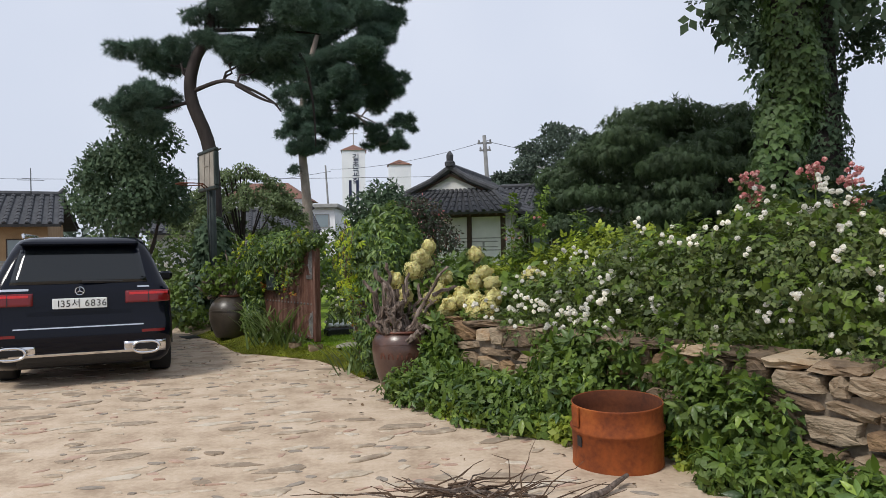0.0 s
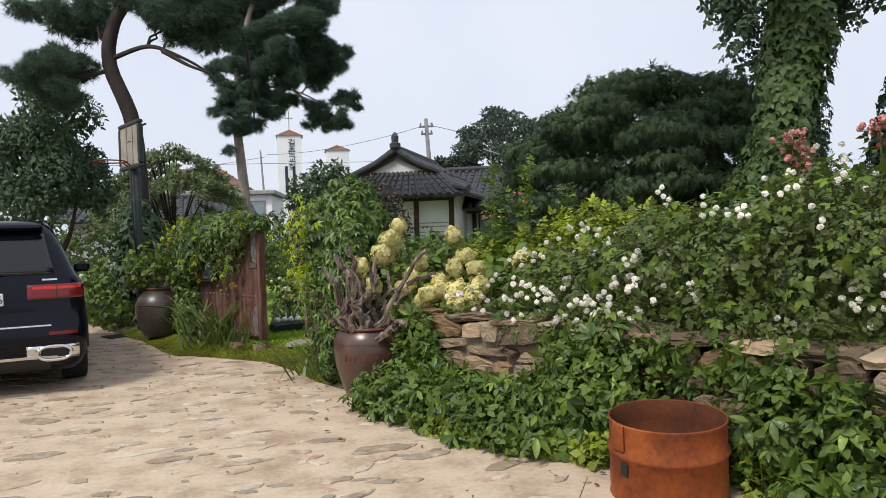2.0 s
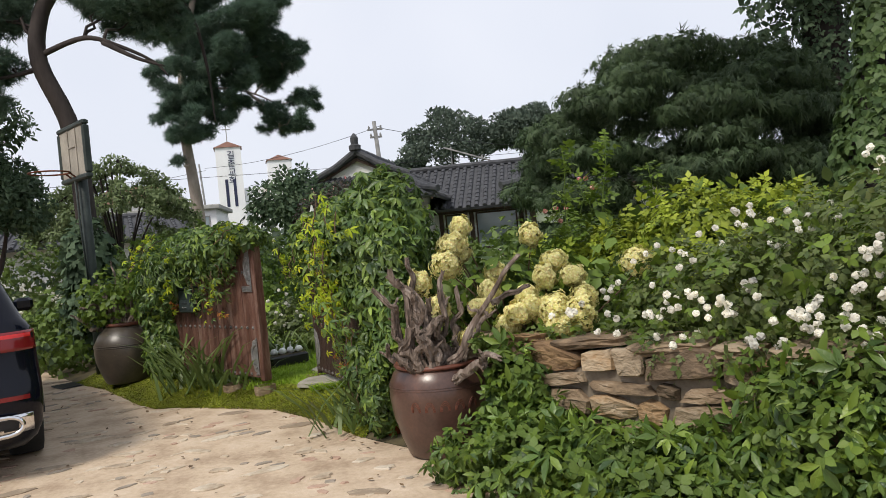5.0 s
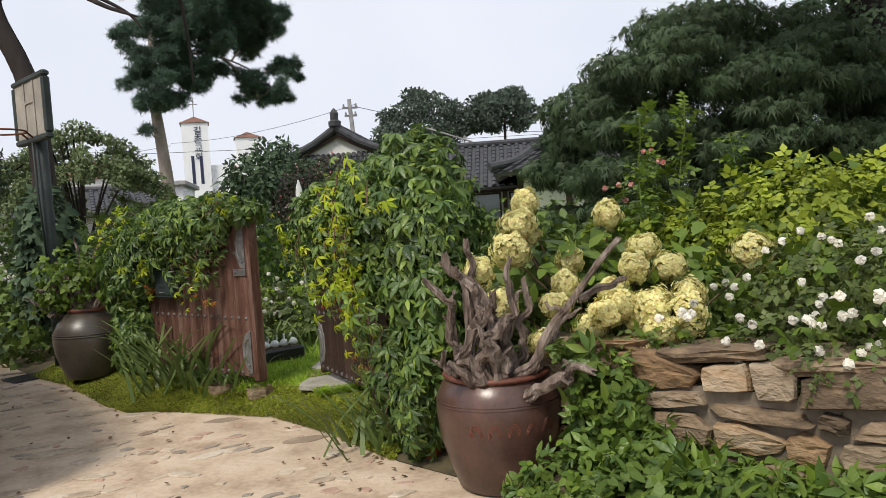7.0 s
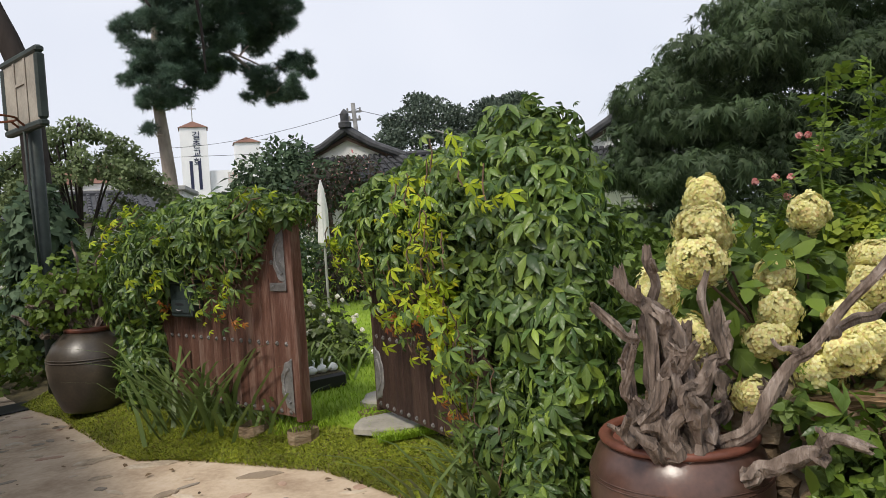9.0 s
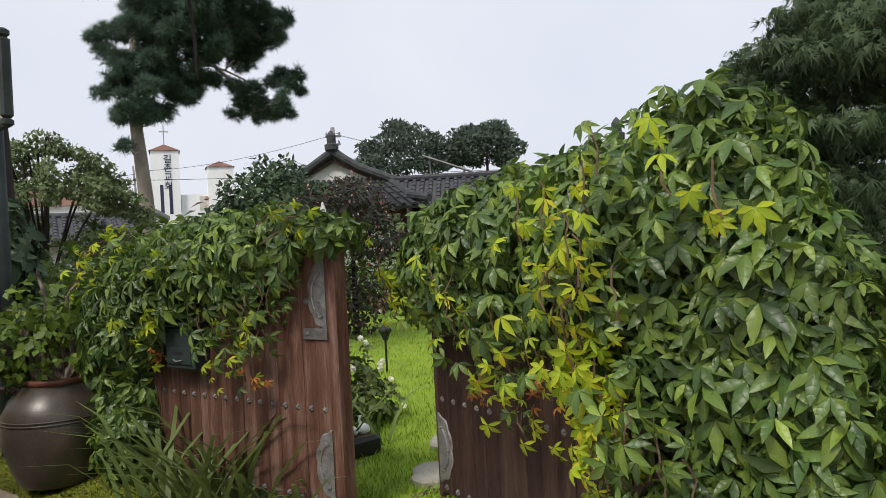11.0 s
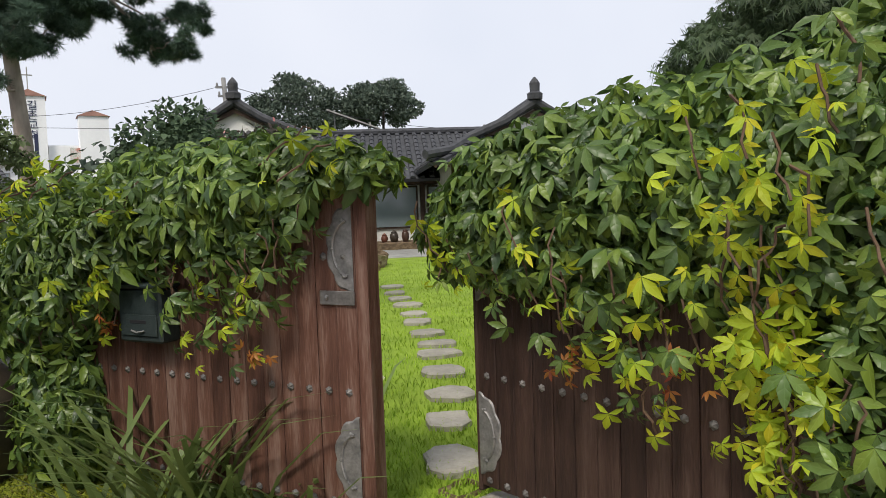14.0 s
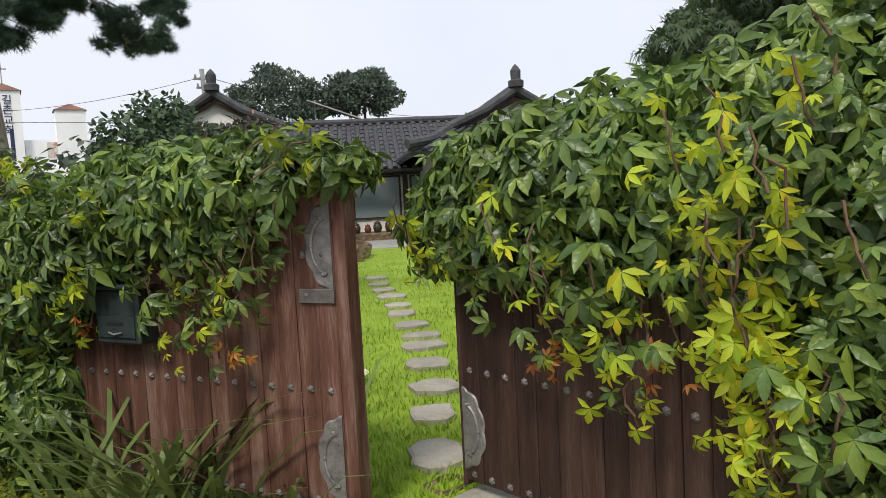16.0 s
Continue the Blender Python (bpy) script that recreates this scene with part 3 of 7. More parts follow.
def frame_of(o, d):
    d = Vector((d[0], d[1], 0)).normalized()
    return Matrix(((d.x, -d.y, 0, o[0]), (d.y, d.x, 0, o[1]), (0, 0, 1, 0), (0, 0, 0, 1)))


GL = frame_of((-0.385, 9.735), (-0.515, 0.857))
GR = frame_of((0.45, 7.86), (-0.165, 0.986))
gate_leaf("reddish-brown plank gate leaf standing ajar, creeper over its top", 17, 0.0945, 1.47, 0.215, M_BOARD, GL, False)
gate_leaf("brown plank gate leaf swung inwards under creeper, shade in its colour", 19, 0.0985, 1.42, 0.215, M_BOARD_SHADE, GR, True, False)
for M_, x, y, r, mt, lab in ((GL, 1.585, -0.10, 0.03, M_WOODD, "slim dark gate post hidden behind the planks"), (GR, -0.06, 0.06, 0.055, M_RUST, "rust-orange gate post half hidden by creeper")):
    o = M_ @ Vector((x, y, 0))
    tagged(part("gate_post", Geo().tube([(o.x, o.y, -0.05), (o.x, o.y, 1.25 if mt is M_WOODD else 0.62)], [r, r], 12), mt, smooth=True), lab, "post", "gate posts")
# footing stones at the gate
for i, (x, y, s, rz) in enumerate(((-0.36, 9.68, 0.17, 20), (-0.60, 10.02, 0.2, 50), (0.14, 9.86, 0.16, 10))):
    ob = new("footing_stone", stone_mesh("footing_stone", 40 + i, M_STONE))
    ob.matrix_basis = pose(x, y, 0.075, 90, 0, rz) @ Matrix.Diagonal((s * 1.25, 0.16, s * 0.9, 1))
    tagged(ob, "pale rough stone block under the gate leaf", "stone", "gate footing stones")

# mailbox on the left leaf
mail = thing("mailbox", "grey-green metal mailbox hung on the gate planks", "mailbox", GL @ pose(0.92, 0.0, 0.835))
part("body", Geo().bbox((0.0, 0.004, 0.0), (0.26, 0.11, 0.235), 0.010), M_MAIL, mail)
part("flap", Geo().bbox((0.02, 0.11, 0.03), (0.24, 0.118, 0.125), 0.003), M_MAIL, mail)
part("slot", Geo().bbox((0.08, 0.118, 0.085), (0.18, 0.120, 0.10), 0.001), M_BLACK, mail)
part("latch", Geo().tube([(0.09, 0.122, 0.055), (0.13, 0.130, 0.048), (0.17, 0.122, 0.055)], [0.004] * 3, 6), M_IRON, mail)
part("lid", Geo().bbox((-0.012, 0.0, 0.235), (0.272, 0.13, 0.258), 0.008), M_MAIL, mail)


# ---- jars ----
def gnarl(a, b, r0, r1, seed, amp=0.03, n=9, sides=13):
    """A weathered branch: twisting ridges, knots and a splintered end."""
    q = np.random.default_rng(seed)
    pts = smooth_path(wander(a, b, n, amp, seed), 3)
    m = len(pts)
    d = unit(np.gradient(pts, axis=0))
    u = unit(np.cross(d, np.array([0.31, 0.87, 0.17])))
    w = np.cross(d, u)
    th = np.arange(sides) * 2 * math.pi / sides
    t = np.linspace(0, 1, m)
    ph, tw = q.uniform(0, 6.28, 3), q.uniform(2, 6)
    base = r0 + (r1 - r0) * t
    knots = sum(0.55 * np.exp(-((t - c) / 0.035) ** 2) for c in q.uniform(0.1, 0.95, 4))
    R = base[:, None] * (1 + 0.20 * np.sin(3 * th + ph[0] + tw * t[:, None]) + 0.13 * np.sin(5 * th + ph[1] - 1.6 * tw * t[:, None]) + knots[:, None] * np.maximum(0, np.cos(th + ph[2] + 9 * t[:, None])) + 0.09 * q.normal(size=(m, sides)))
    V = pts[:, None] + R[..., None] * (np.cos(th)[None, :, None] * u[:, None] + np.sin(th)[None, :, None] * w[:, None])
    V[-1] += d[-1] * q.uniform(-0.6, 1.6, (sides, 1)) * r1
    F = [(i * sides + k, i * sides + (k + 1) % sides, (i + 1) * sides + (k + 1) % sides, (i + 1) * sides + k) for i in range(m - 1) for k in range(sides)]
    F += [((m - 1) * sides + k, (m - 1) * sides + (k + 1) % sides, m * sides) for k in range(sides)]
    return Geo().add(np.concatenate([V.reshape(-1, 3), pts[-1:] - d[-1:] * r1 * 0.6]), F), pts


POT1 = (0.60, 7.27)
jar = thing("onggi_jar", "large glossy brown glazed onggi jar holding grey driftwood", "jar", pose(*POT1, 0, 0, 0, 25) @ Matrix.Diagonal((1.03, 1.03, 0.955, 1)), "onggi jars")
part("body", Geo().lathe([(0.19, 0), (0.215, 0.02), (0.255, 0.14), (0.29, 0.27), (0.306, 0.40), (0.302, 0.49), (0.275, 0.555), (0.245, 0.59), (0.235, 0.60), (0.22, 0.59), (0.24, 0.50), (0.2, 0.3)], 48, wob=0.004), M_POT, jar, smooth=True)
part("rim", Geo().lathe([(0.236, 0.588), (0.262, 0.592), (0.268, 0.605), (0.258, 0.618), (0.232, 0.616), (0.226, 0.60)], 48), M_POTRIM, jar, "dull red-brown rim", smooth=True)
part("soil", Geo().lathe([(0.005, 0.56), (0.232, 0.555), (0.2, 0.5)], 24), M_EARTH, jar)
for z, r in ((0.47, 0.3045), (0.485, 0.3035)):
    part("ring_line", Geo().tube([(r * math.cos(a * math.pi / 24), r * math.sin(a * math.pi / 24), z) for a in range(49)], [0.0022] * 49, 5, False), M_POT, jar)
# combed arcs scratched in the glaze
for k in range(5):
    for q in range(3):
        pts = []
        for i in range(11):
            th = math.pi * i / 10
            a = radians(200 + k * 17) + (0.10 - 0.018 * q) * math.cos(th)
            z = 0.34 + (0.065 - 0.012 * q) * math.sin(th)
            r = np.interp(z, [0.27, 0.40, 0.49], [0.29, 0.306, 0.302]) + 0.001
            pts.append((r * math.cos(a), r * math.sin(a), z))
        part("comb_mark", Geo().tube(pts, [0.0022] * 11, 4, False), M_POTRIM, jar)

wood = thing("driftwood_stumps", "bundle of grey weathered dead branches planted in jar", "dead branches", pose(*POT1, 0.53))
BR = [((-0.16, -0.14, 0), (-0.39, -0.12, 0.55), 0.035), ((-0.10, -0.15, 0), (-0.27, -0.10, 0.66), 0.04), ((-0.12, -0.05, 0), (-0.28, -0.07, 0.62), 0.035), ((-0.05, -0.12, 0), (-0.19, -0.17, 0.52), 0.045),
      ((0.02, -0.14, 0), (-0.01, -0.24, 0.51), 0.04), ((0.02, -0.10, 0), (0.38, -0.58, 0.69), 0.032), ((0.05, -0.2, 0), (0.20, -0.60, 0.12), 0.04), ((-0.18, -0.10, 0), (-0.36, -0.24, 0.22), 0.035),
      ((-0.03, -0.02, 0), (-0.10, 0.02, 0.60), 0.04), ((0.1, -0.05, 0), (0.16, -0.05, 0.50), 0.038), ((-0.08, -0.18, 0), (-0.05, -0.26, 0.34), 0.06), ((-0.15, -0.16, 0), (-0.22, -0.22, 0.30), 0.055), ((-0.02, -0.16, 0), (-0.13, -0.28, 0.42), 0.035), ((-0.12, -0.12, 0), (-0.30, -0.20, 0.42), 0.03), ((0.08, -0.12, 0), (0.24, -0.30, 0.36), 0.03), ((0.0, -0.05, 0), (0.06, -0.12, 0.62), 0.028), ((-0.05, -0.10, 0), (-0.16, -0.10, 0.72), 0.036), ((0.0, -0.14, 0), (-0.06, -0.16, 0.46), 0.05), ((-0.12, -0.14, 0), (-0.16, -0.20, 0.40), 0.05)]
for i, (a, b, r) in enumerate(BR):
    g, pts = gnarl(a, b, r * 0.72, r * 0.34, 60 + i, 0.034)
    br = part("branch", g, M_DEAD, wood)
    for k in (0.55, 0.8):
        c = pts[int(k * len(pts))]
        e = c + np.array([0.06 * math.sin(i * 5 + k * 9), 0.06 * math.cos(i * 3 + k * 7), 0.045])
        part("knot", gnarl(c, e, r * 0.36, r * 0.15, 160 + i, 0.006, 4, 8)[0], M_DEAD, br)
part("fork", gnarl((0.25, -0.42, 0.42), (0.47, -0.48, 0.50), 0.017, 0.010, 5, 0.01, 6)[0], M_DEAD, wood)

POT2 = (-1.72, 11.58)
jar2 = thing("onggi_jar", "broad dark onggi jar with shrub, banded round its shoulder", "jar", pose(*POT2, 0.085), "onggi jars")
part("body", Geo().lathe([(0.225, 0), (0.24, 0.02), (0.282, 0.12), (0.318, 0.24), (0.332, 0.35), (0.322, 0.44), (0.275, 0.535), (0.205, 0.60), (0.172, 0.625), (0.160, 0.615), (0.22, 0.5)], 56, wob=0.003), M_POT2, jar2, smooth=True)
part("rim", Geo().lathe([(0.166, 0.612), (0.186, 0.622), (0.190, 0.645), (0.176, 0.657), (0.155, 0.645), (0.150, 0.62)], 48), M_POTRIM, jar2, "worn reddish-brown rim", smooth=True)
for z, r in ((0.405, 0.3275), (0.425, 0.3255)):
    part("band", Geo().tube([(r * math.cos(a * math.pi / 24), r * math.sin(a * math.pi / 24), z) for a in range(49)], [0.006] * 49, 5, False), M_POT2, jar2)
part("soil", Geo().lathe([(0.005, 0.60), (0.160, 0.595), (0.15, 0.55)], 20), M_EARTH, jar2)
shrub = thing("potted_shrub", "gnarled sparse-leaved shrub growing in the dark jar", "shrub", pose(*POT2, 0.68))
for i, (tip, r0) in enumerate((((-0.40, -0.10, 0.27), 0.036), ((-0.52, -0.05, 0.20), 0.026), ((-0.16, -0.08, 0.42), 0.032), ((0.05, -0.05, 0.50), 0.030), ((0.16, 0.02, 0.68), 0.024), ((0.02, 0.1, 0.58), 0.026), ((0.24, -0.02, 0.45), 0.024), ((-0.26, 0.1, 0.50), 0.024), ((0.12, -0.12, 0.30), 0.03), ((-0.08, 0.05, 0.74), 0.020), ((0.34, 0.05, 0.34), 0.018))):
    a = 2.4 * i
    part("branch", gnarl((0.07 * math.cos(a), 0.07 * math.sin(a), -0.03), tip, r0, r0 * 0.35, 90 + i, 0.035)[0], M_DEAD, shrub)
foliage("leaves", [(-0.02, 0, 0.36, 0.46, 0.34, 0.34), (-0.3, 0, 0.16, 0.2, 0.2, 0.16)], 420, T_TRIF, 0.062, L_LIGHT, shrub, (0, 0, 0), thick=0.8)

# ---- rusted drum ----
drum = thing("rusty_drum", "rust-orange cut-down open steel drum on the yard", "drum", pose(1.74, 4.44, 0, 2, -2, 10))
prof = [(0.283, 0.0), (0.289, 0.01), (0.286, 0.025), (0.286, 0.222), (0.298, 0.236), (0.299, 0.250), (0.286, 0.266), (0.286, 0.385), (0.290, 0.395), (0.286, 0.402), (0.281, 0.398)]
part("shell", Geo().lathe(prof, 56, wob=0.006), M_RUST, drum, smooth=True)
part("lining", Geo().lathe([(0.01, 0.13), (0.15, 0.14), (0.278, 0.11), (0.279, 0.30), (0.280, 0.396), (0.284, 0.401)], 56, wob=0.006), M_RUSTIN, drum, "dark rusty inside with ash", smooth=True)
part("tear", Geo().bbox((-0.30, -0.03, 0.27), (-0.286, 0.05, 0.40), 0.004), M_RUST, drum, "bent torn flap of steel")
part("hole", Geo().bbox((-0.2905, -0.05, 0.15), (-0.284, 0.0, 0.215), 0.002), M_BLACK, drum, "rusted-through dark hole")

# ---- brushwood heap ----
heap = thing("brushwood_heap", "heap of dry brown twigs and sticks on ground", "twigs", pose(0.62, 3.75, 0.004))
r = random.Random(3)
for i in range(90):
    a, ln = r.uniform(-0.7, 0.7) + (math.pi if r.random() < 0.5 else 0), r.uniform(0.2, 0.55)
    c = (r.gauss(0.02, 0.22), r.gauss(0, 0.17))
    z = max(0.01, 0.15 * math.exp(-(c[0] ** 2 + c[1] ** 2) / 0.1) * r.random())
    e = (c[0] + ln * math.cos(a), c[1] + 0.5 * ln * math.sin(a), z + r.uniform(0.0, 0.12))
    part("twig", Geo().tube(wander((*c, z), e, 6, 0.018, 200 + i), np.linspace(r.uniform(0.004, 0.010), 0.002, 6), 5), M_TWIG if i % 4 else M_DEAD, heap)
for i, (e, z) in enumerate((((0.42, 0.1), 0.34), ((0.62, -0.1), 0.26), ((0.2, 0.25), 0.22))):
    part("twig", Geo().tube(wander((0.3, 0, 0.03), (*e, z), 7, 0.02, 330 + i), np.linspace(0.006, 0.0015, 7), 5), M_TWIG, heap)
stick = part("dry_stick", Geo().tube(wander((1.05, 3.55, 0.03), (1.62, 4.0, 0.06), 7, 0.02, 8), np.linspace(0.03, 0.012, 7), 8), M_DEAD)
tagged(stick, "thick pale dry stick lying on the yard", "stick")


# ---- houses ----
HM = pose(0, 0, 0, 0, 0, -25.54)     # house axes: x along its front, y into the depth


def hm(u, v, z=0.0):
    return HM @ Matrix.Translation((u, v, z))


def tile_slope(name, parent, p0, p1, p2, p3, step=0.30, row=0.32, mat=M_TILE):
    """A roof slope (eave left, eave right, ridge right, ridge left): a slab, tile ribs and courses."""
    p0, p1, p2, p3 = (np.array(p, float) for p in (p0, p1, p2, p3))
    nrm = unit(np.cross(p1 - p0, p3 - p0))
    nrm = nrm if nrm[2] > 0 else -nrm
    g = Geo()
    g.add([*(p0, p1, p2, p3), *[q - nrm * 0.10 for q in (p0, p1, p2, p3)]], [(0, 1, 2, 3), (7, 6, 5, 4), (0, 4, 5, 1), (1, 5, 6, 2), (2, 6, 7, 3), (3, 7, 4, 0)])
    slab = part(name, g, mat, parent)
    g = Geo()
    nu = max(2, int(np.linalg.norm(p1 - p0) / step))
    nv = max(2, int(np.linalg.norm(p3 - p0) / row))
    for i in range(nu + 1):
        t = i / nu
        a, b = p0 + (p1 - p0) * t, p3 + (p2 - p3) * t
        side = unit(p1 - p0)
        for j in range(nv):
            q0, q1 = a + (b - a) * (j / nv), a + (b - a) * ((j + 1.08) / nv)
            vv = []
            for q, lift in ((q0, 0.03), (q1, 0.0)):
                for k in range(5):
                    th = math.pi * k / 4
                    vv.append(q + side * 0.085 * math.cos(th) + nrm * (0.075 * math.sin(th) + lift))
            g.add(vv, [(k, k + 1, k + 6, k + 5) for k in range(4)] + [(0, 4, 3, 2, 1)])
    part("tiles", g, mat, slab, kind="stuff")
    return slab


def ridge(parent, pts, r=0.13):
    part("ridge", Geo().tube(pts, [r] * len(pts), 8), M_TILE, parent)


def finial(parent, p):
    part("finial", Geo().lathe([(0.20, 0), (0.21, 0.15), (0.13, 0.2), (0.14, 0.42), (0.09, 0.5), (0.02, 0.58)], 10, p), M_TILE, parent, "dark ridge-end ornament")


def wing(label, u, v, hw, depth, z_eave, z_ridge, z_gable, group="hanok"):
    """A tiled hip-and-gable wing whose gable faces the garden. Ridge runs into the depth."""
    h = thing("hanok_wing", label, "house", hm(u, v))
    zr = z_ridge
    gw = hw * 0.55
    tile_slope("roof", h, (-hw, -1.0, z_eave), (hw, -1.0, z_eave), (gw, 0.15, z_gable), (-gw, 0.15, z_gable))
    for s in (-1, 1):
        a, b, c, d = (s * hw, -1.0, z_eave), (s * hw, depth, z_eave), (s * gw, depth, z_gable), (s * gw, 0.15, z_gable)
        tile_slope("roof", h, *((a, b, c, d) if s > 0 else (b, a, d, c)))
        a, b, c, d = (s * (gw + 0.25), -0.05, z_gable - 0.12), (s * (gw + 0.25), depth, z_gable - 0.12), (0, depth, zr), (0, -0.05, zr)
        tile_slope("upper_roof", h, *((a, b, c, d) if s > 0 else (b, a, d, c)))
        ridge(h, [(0, -0.08, zr + 0.06), (s * gw * 0.5, -0.08, (zr + z_gable) / 2 - 0.03), (s * (gw + 0.3), -0.08, z_gable - 0.08)], 0.12)
        ridge(h, [(s * gw, 0.1, z_gable + 0.05), (s * hw * 0.8, -0.6, z_eave + 0.32), (s * (hw + 0.1), -1.1, z_eave + 0.18)], 0.12)
        part("barge_board", Geo().add([(0, -0.03, zr - 0.15), (s * (gw + 0.2), -0.03, z_gable - 0.2), (s * (gw + 0.2), -0.03, z_gable - 0.30), (0, -0.03, zr - 0.27), (0, 0.02, zr - 0.15), (s * (gw + 0.2), 0.02, z_gable - 0.2), (s * (gw + 0.2), 0.02, z_gable - 0.30), (0, 0.02, zr - 0.27)], [(0, 1, 2, 3), (7, 6, 5, 4), (3, 2, 6, 7), (0, 4, 5, 1)]), M_WOODD, h)
    part("gable_wall", Geo().add([(-gw, 0.12, z_gable - 0.1), (gw, 0.12, z_gable - 0.1), (0, 0.12, zr - 0.1), (-gw, 0.3, z_gable - 0.1), (gw, 0.3, z_gable - 0.1), (0, 0.3, zr - 0.1)], [(0, 1, 2), (5, 4, 3), (0, 3, 4, 1), (1, 4, 5, 2), (2, 5, 3, 0)]), M_WALL, h, "white plastered gable triangle")
    ridge(h, [(0, -0.1, zr + 0.08), (0, depth, zr + 0.08)], 0.15)
    finial(h, (0, -0.1, zr + 0.1))
    ww = hw - 0.75
    part("wall", Geo().box((-ww, 0.0, 0.1), (ww, depth, z_eave + 0.1)), M_WALL, h, "white plaster wall between timbers")
    for x in (-ww, -ww * 0.35, ww * 0.35, ww):
        part("column", Geo().bbox((x - 0.09, -0.06, 0.1), (x + 0.09, 0.03, z_eave + 0.1), 0.01), M_WOODD, h)
    part("beam", Geo().bbox((-ww - 0.1, -0.08, z_eave - 0.15), (ww + 0.1, 0.03, z_eave + 0.05), 0.01), M_WOODD, h)
    n = int(2 * hw / 0.32)
    for i in range(n):
        x = -hw + 0.16 + i * (2 * hw - 0.3) / (n - 1)
        part("rafter", Geo().tube([(x, -0.95, z_eave - 0.10), (x, 0.1, z_eave + 0.18)], [0.045, 0.05], 6), M_WOODD, h)
    # fretwork band low on the wall
    for k, (x0, x1, z0, z1) in enumerate(((0.0, 1.0, 1.30, 1.34), (0.0, 1.0, 1.75, 1.79), (0.1, 0.9, 1.42, 1.46), (0.1, 0.9, 1.62, 1.66), (0.0, 0.04, 1.3, 1.79), (0.3, 0.34, 1.42, 1.66), (0.6, 0.64, 1.42, 1.66), (0.96, 1.0, 1.3, 1.79))):
        part("fret", Geo().bbox((x0 * ww, -0.012, z0), (x1 * ww, 0.002, z1), 0.003), M_CONC, h)
    return h


wing("tiled hanok wing with white gable and dark timbers", -7.95, 26.3, 2.75, 6, 2.72, 4.42, 3.62)
wing("second tiled hanok wing with a ridge ornament", -0.0, 24.6, 2.9, 7, 2.5, 4.0, 3.2)
hall = thing("hanok_hall", "low tiled hall between the two wings", "house", hm(-4.0, 29.2))
tile_slope("roof", hall, (-3.2, -0.9, 2.30), (4.6, -0.9, 2.30), (4.6, 2.3, 4.02), (-3.2, 2.3, 4.02))
tile_slope("roof", hall, (4.6, 5.5, 2.30), (-3.2, 5.5, 2.30), (-3.2, 2.3, 4.02), (4.6, 2.3, 4.02))
ridge(hall, [(-3.2, 2.3, 4.1), (4.6, 2.3, 4.1)], 0.12)
part("wall", Geo().box((-3.0, 0.12, 0.35), (4.4, 4.8, 2.5)), M_WALL, hall, "white plaster wall")
# pane colour lightened to blue-grey, standing in for reflected sky
M_WINSKY = plain("sky_pale_glass", (0.22, 0.27, 0.29), 0.08, 0.0, 0.8)
for x0, x1 in ((-1.5, -0.65), (-0.35, 1.2), (1.5, 2.6)):
    w = part("window", Geo().bbox((x0, 0.06, 0.75), (x1, 0.118, 2.12), 0.004), M_WOODD, hall)
    part("pane", Geo().bbox((x0 + 0.06, 0.04, 0.81), (x1 - 0.06, 0.058, 2.06), 0.002), M_WINSKY, w)
for x in (-2.6, -1.65, -0.5, 1.35, 2.75, 4.3):
    part("column", Geo().bbox((x - 0.08, -0.02, 0.35), (x + 0.08, 0.12, 2.4), 0.01), M_WOODD, hall)
part("beam", Geo().bbox((-3.1, -0.02, 2.14), (4.5, 0.11, 2.34), 0.01), M_WOODD, hall)
part("platform", Geo().bbox((-3.4, -1.3, -0.02), (4.8, 5.0, 0.36), 0.03), M_STONE, hall, "stone terrace under the hall")
for i in range(24):
    x = -3.0 + i * 0.32
    part("rafter", Geo().tube([(x, -0.85, 2.22), (x, 0.2, 2.5)], [0.045, 0.05], 6), M_WOODD, hall)
sol = thing("solar_panel", "thin solar panel on a frame above the roof", "solar panel", hm(-4.8, 33.0))
part("panel", Geo().bbox((-1.0, -0.4, -0.015), (1.0, 0.4, 0.015), 0.005, pose(0, 0, 4.72, 3, 21, 0)), M_TILE, sol)
for y in (-0.42, 0.42):
    part("panel_frame", Geo().bbox((-1.02, y - 0.02, -0.025), (1.02, y + 0.02, 0.03), 0.004, pose(0, 0, 4.72, 3, 21, 0)), M_CONC, sol)
for x in (-0.7, 0.6):
    part("leg", Geo().tube([(x, 0, 0), (x, 0, 4.85 - 0.36 * x)], [0.03, 0.03], 6), M_CONC, sol)


def plain_house(label, m, w, d, ze, zr, wall, brick=False):
    h = thing("village_house", label, "house", m)
    tile_slope("roof", h, (-w - 0.5, -0.6, ze), (w + 0.5, -0.6, ze), (w + 0.2, d / 2, zr), (-w - 0.2, d / 2, zr), 0.34, 0.36)
    tile_slope("roof", h, (w + 0.5, d + 0.6, ze), (-w - 0.5, d + 0.6, ze), (-w - 0.2, d / 2, zr), (w + 0.2, d / 2, zr), 0.34, 0.36)
    ridge(h, [(-w - 0.3, d / 2, zr + 0.06), (w + 0.1, d / 2, zr + 0.02), (w + 0.35, d / 2, zr + 0.22)], 0.13)
    part("wall", Geo().box((-w, 0, -0.02), (w, d, ze + 0.15)), wall, h)
    for x in (-w * 0.4, w * 0.7):
        q = part("window", Geo().bbox((x - 0.35, -0.04, 1.3), (x + 0.35, -0.002, 2.0), 0.004), M_WOODD, h)
        part("pane", Geo().bbox((x - 0.3, -0.052, 1.35), (x + 0.3, -0.042, 1.95), 0.002), M_WINSKY, q)
    return h


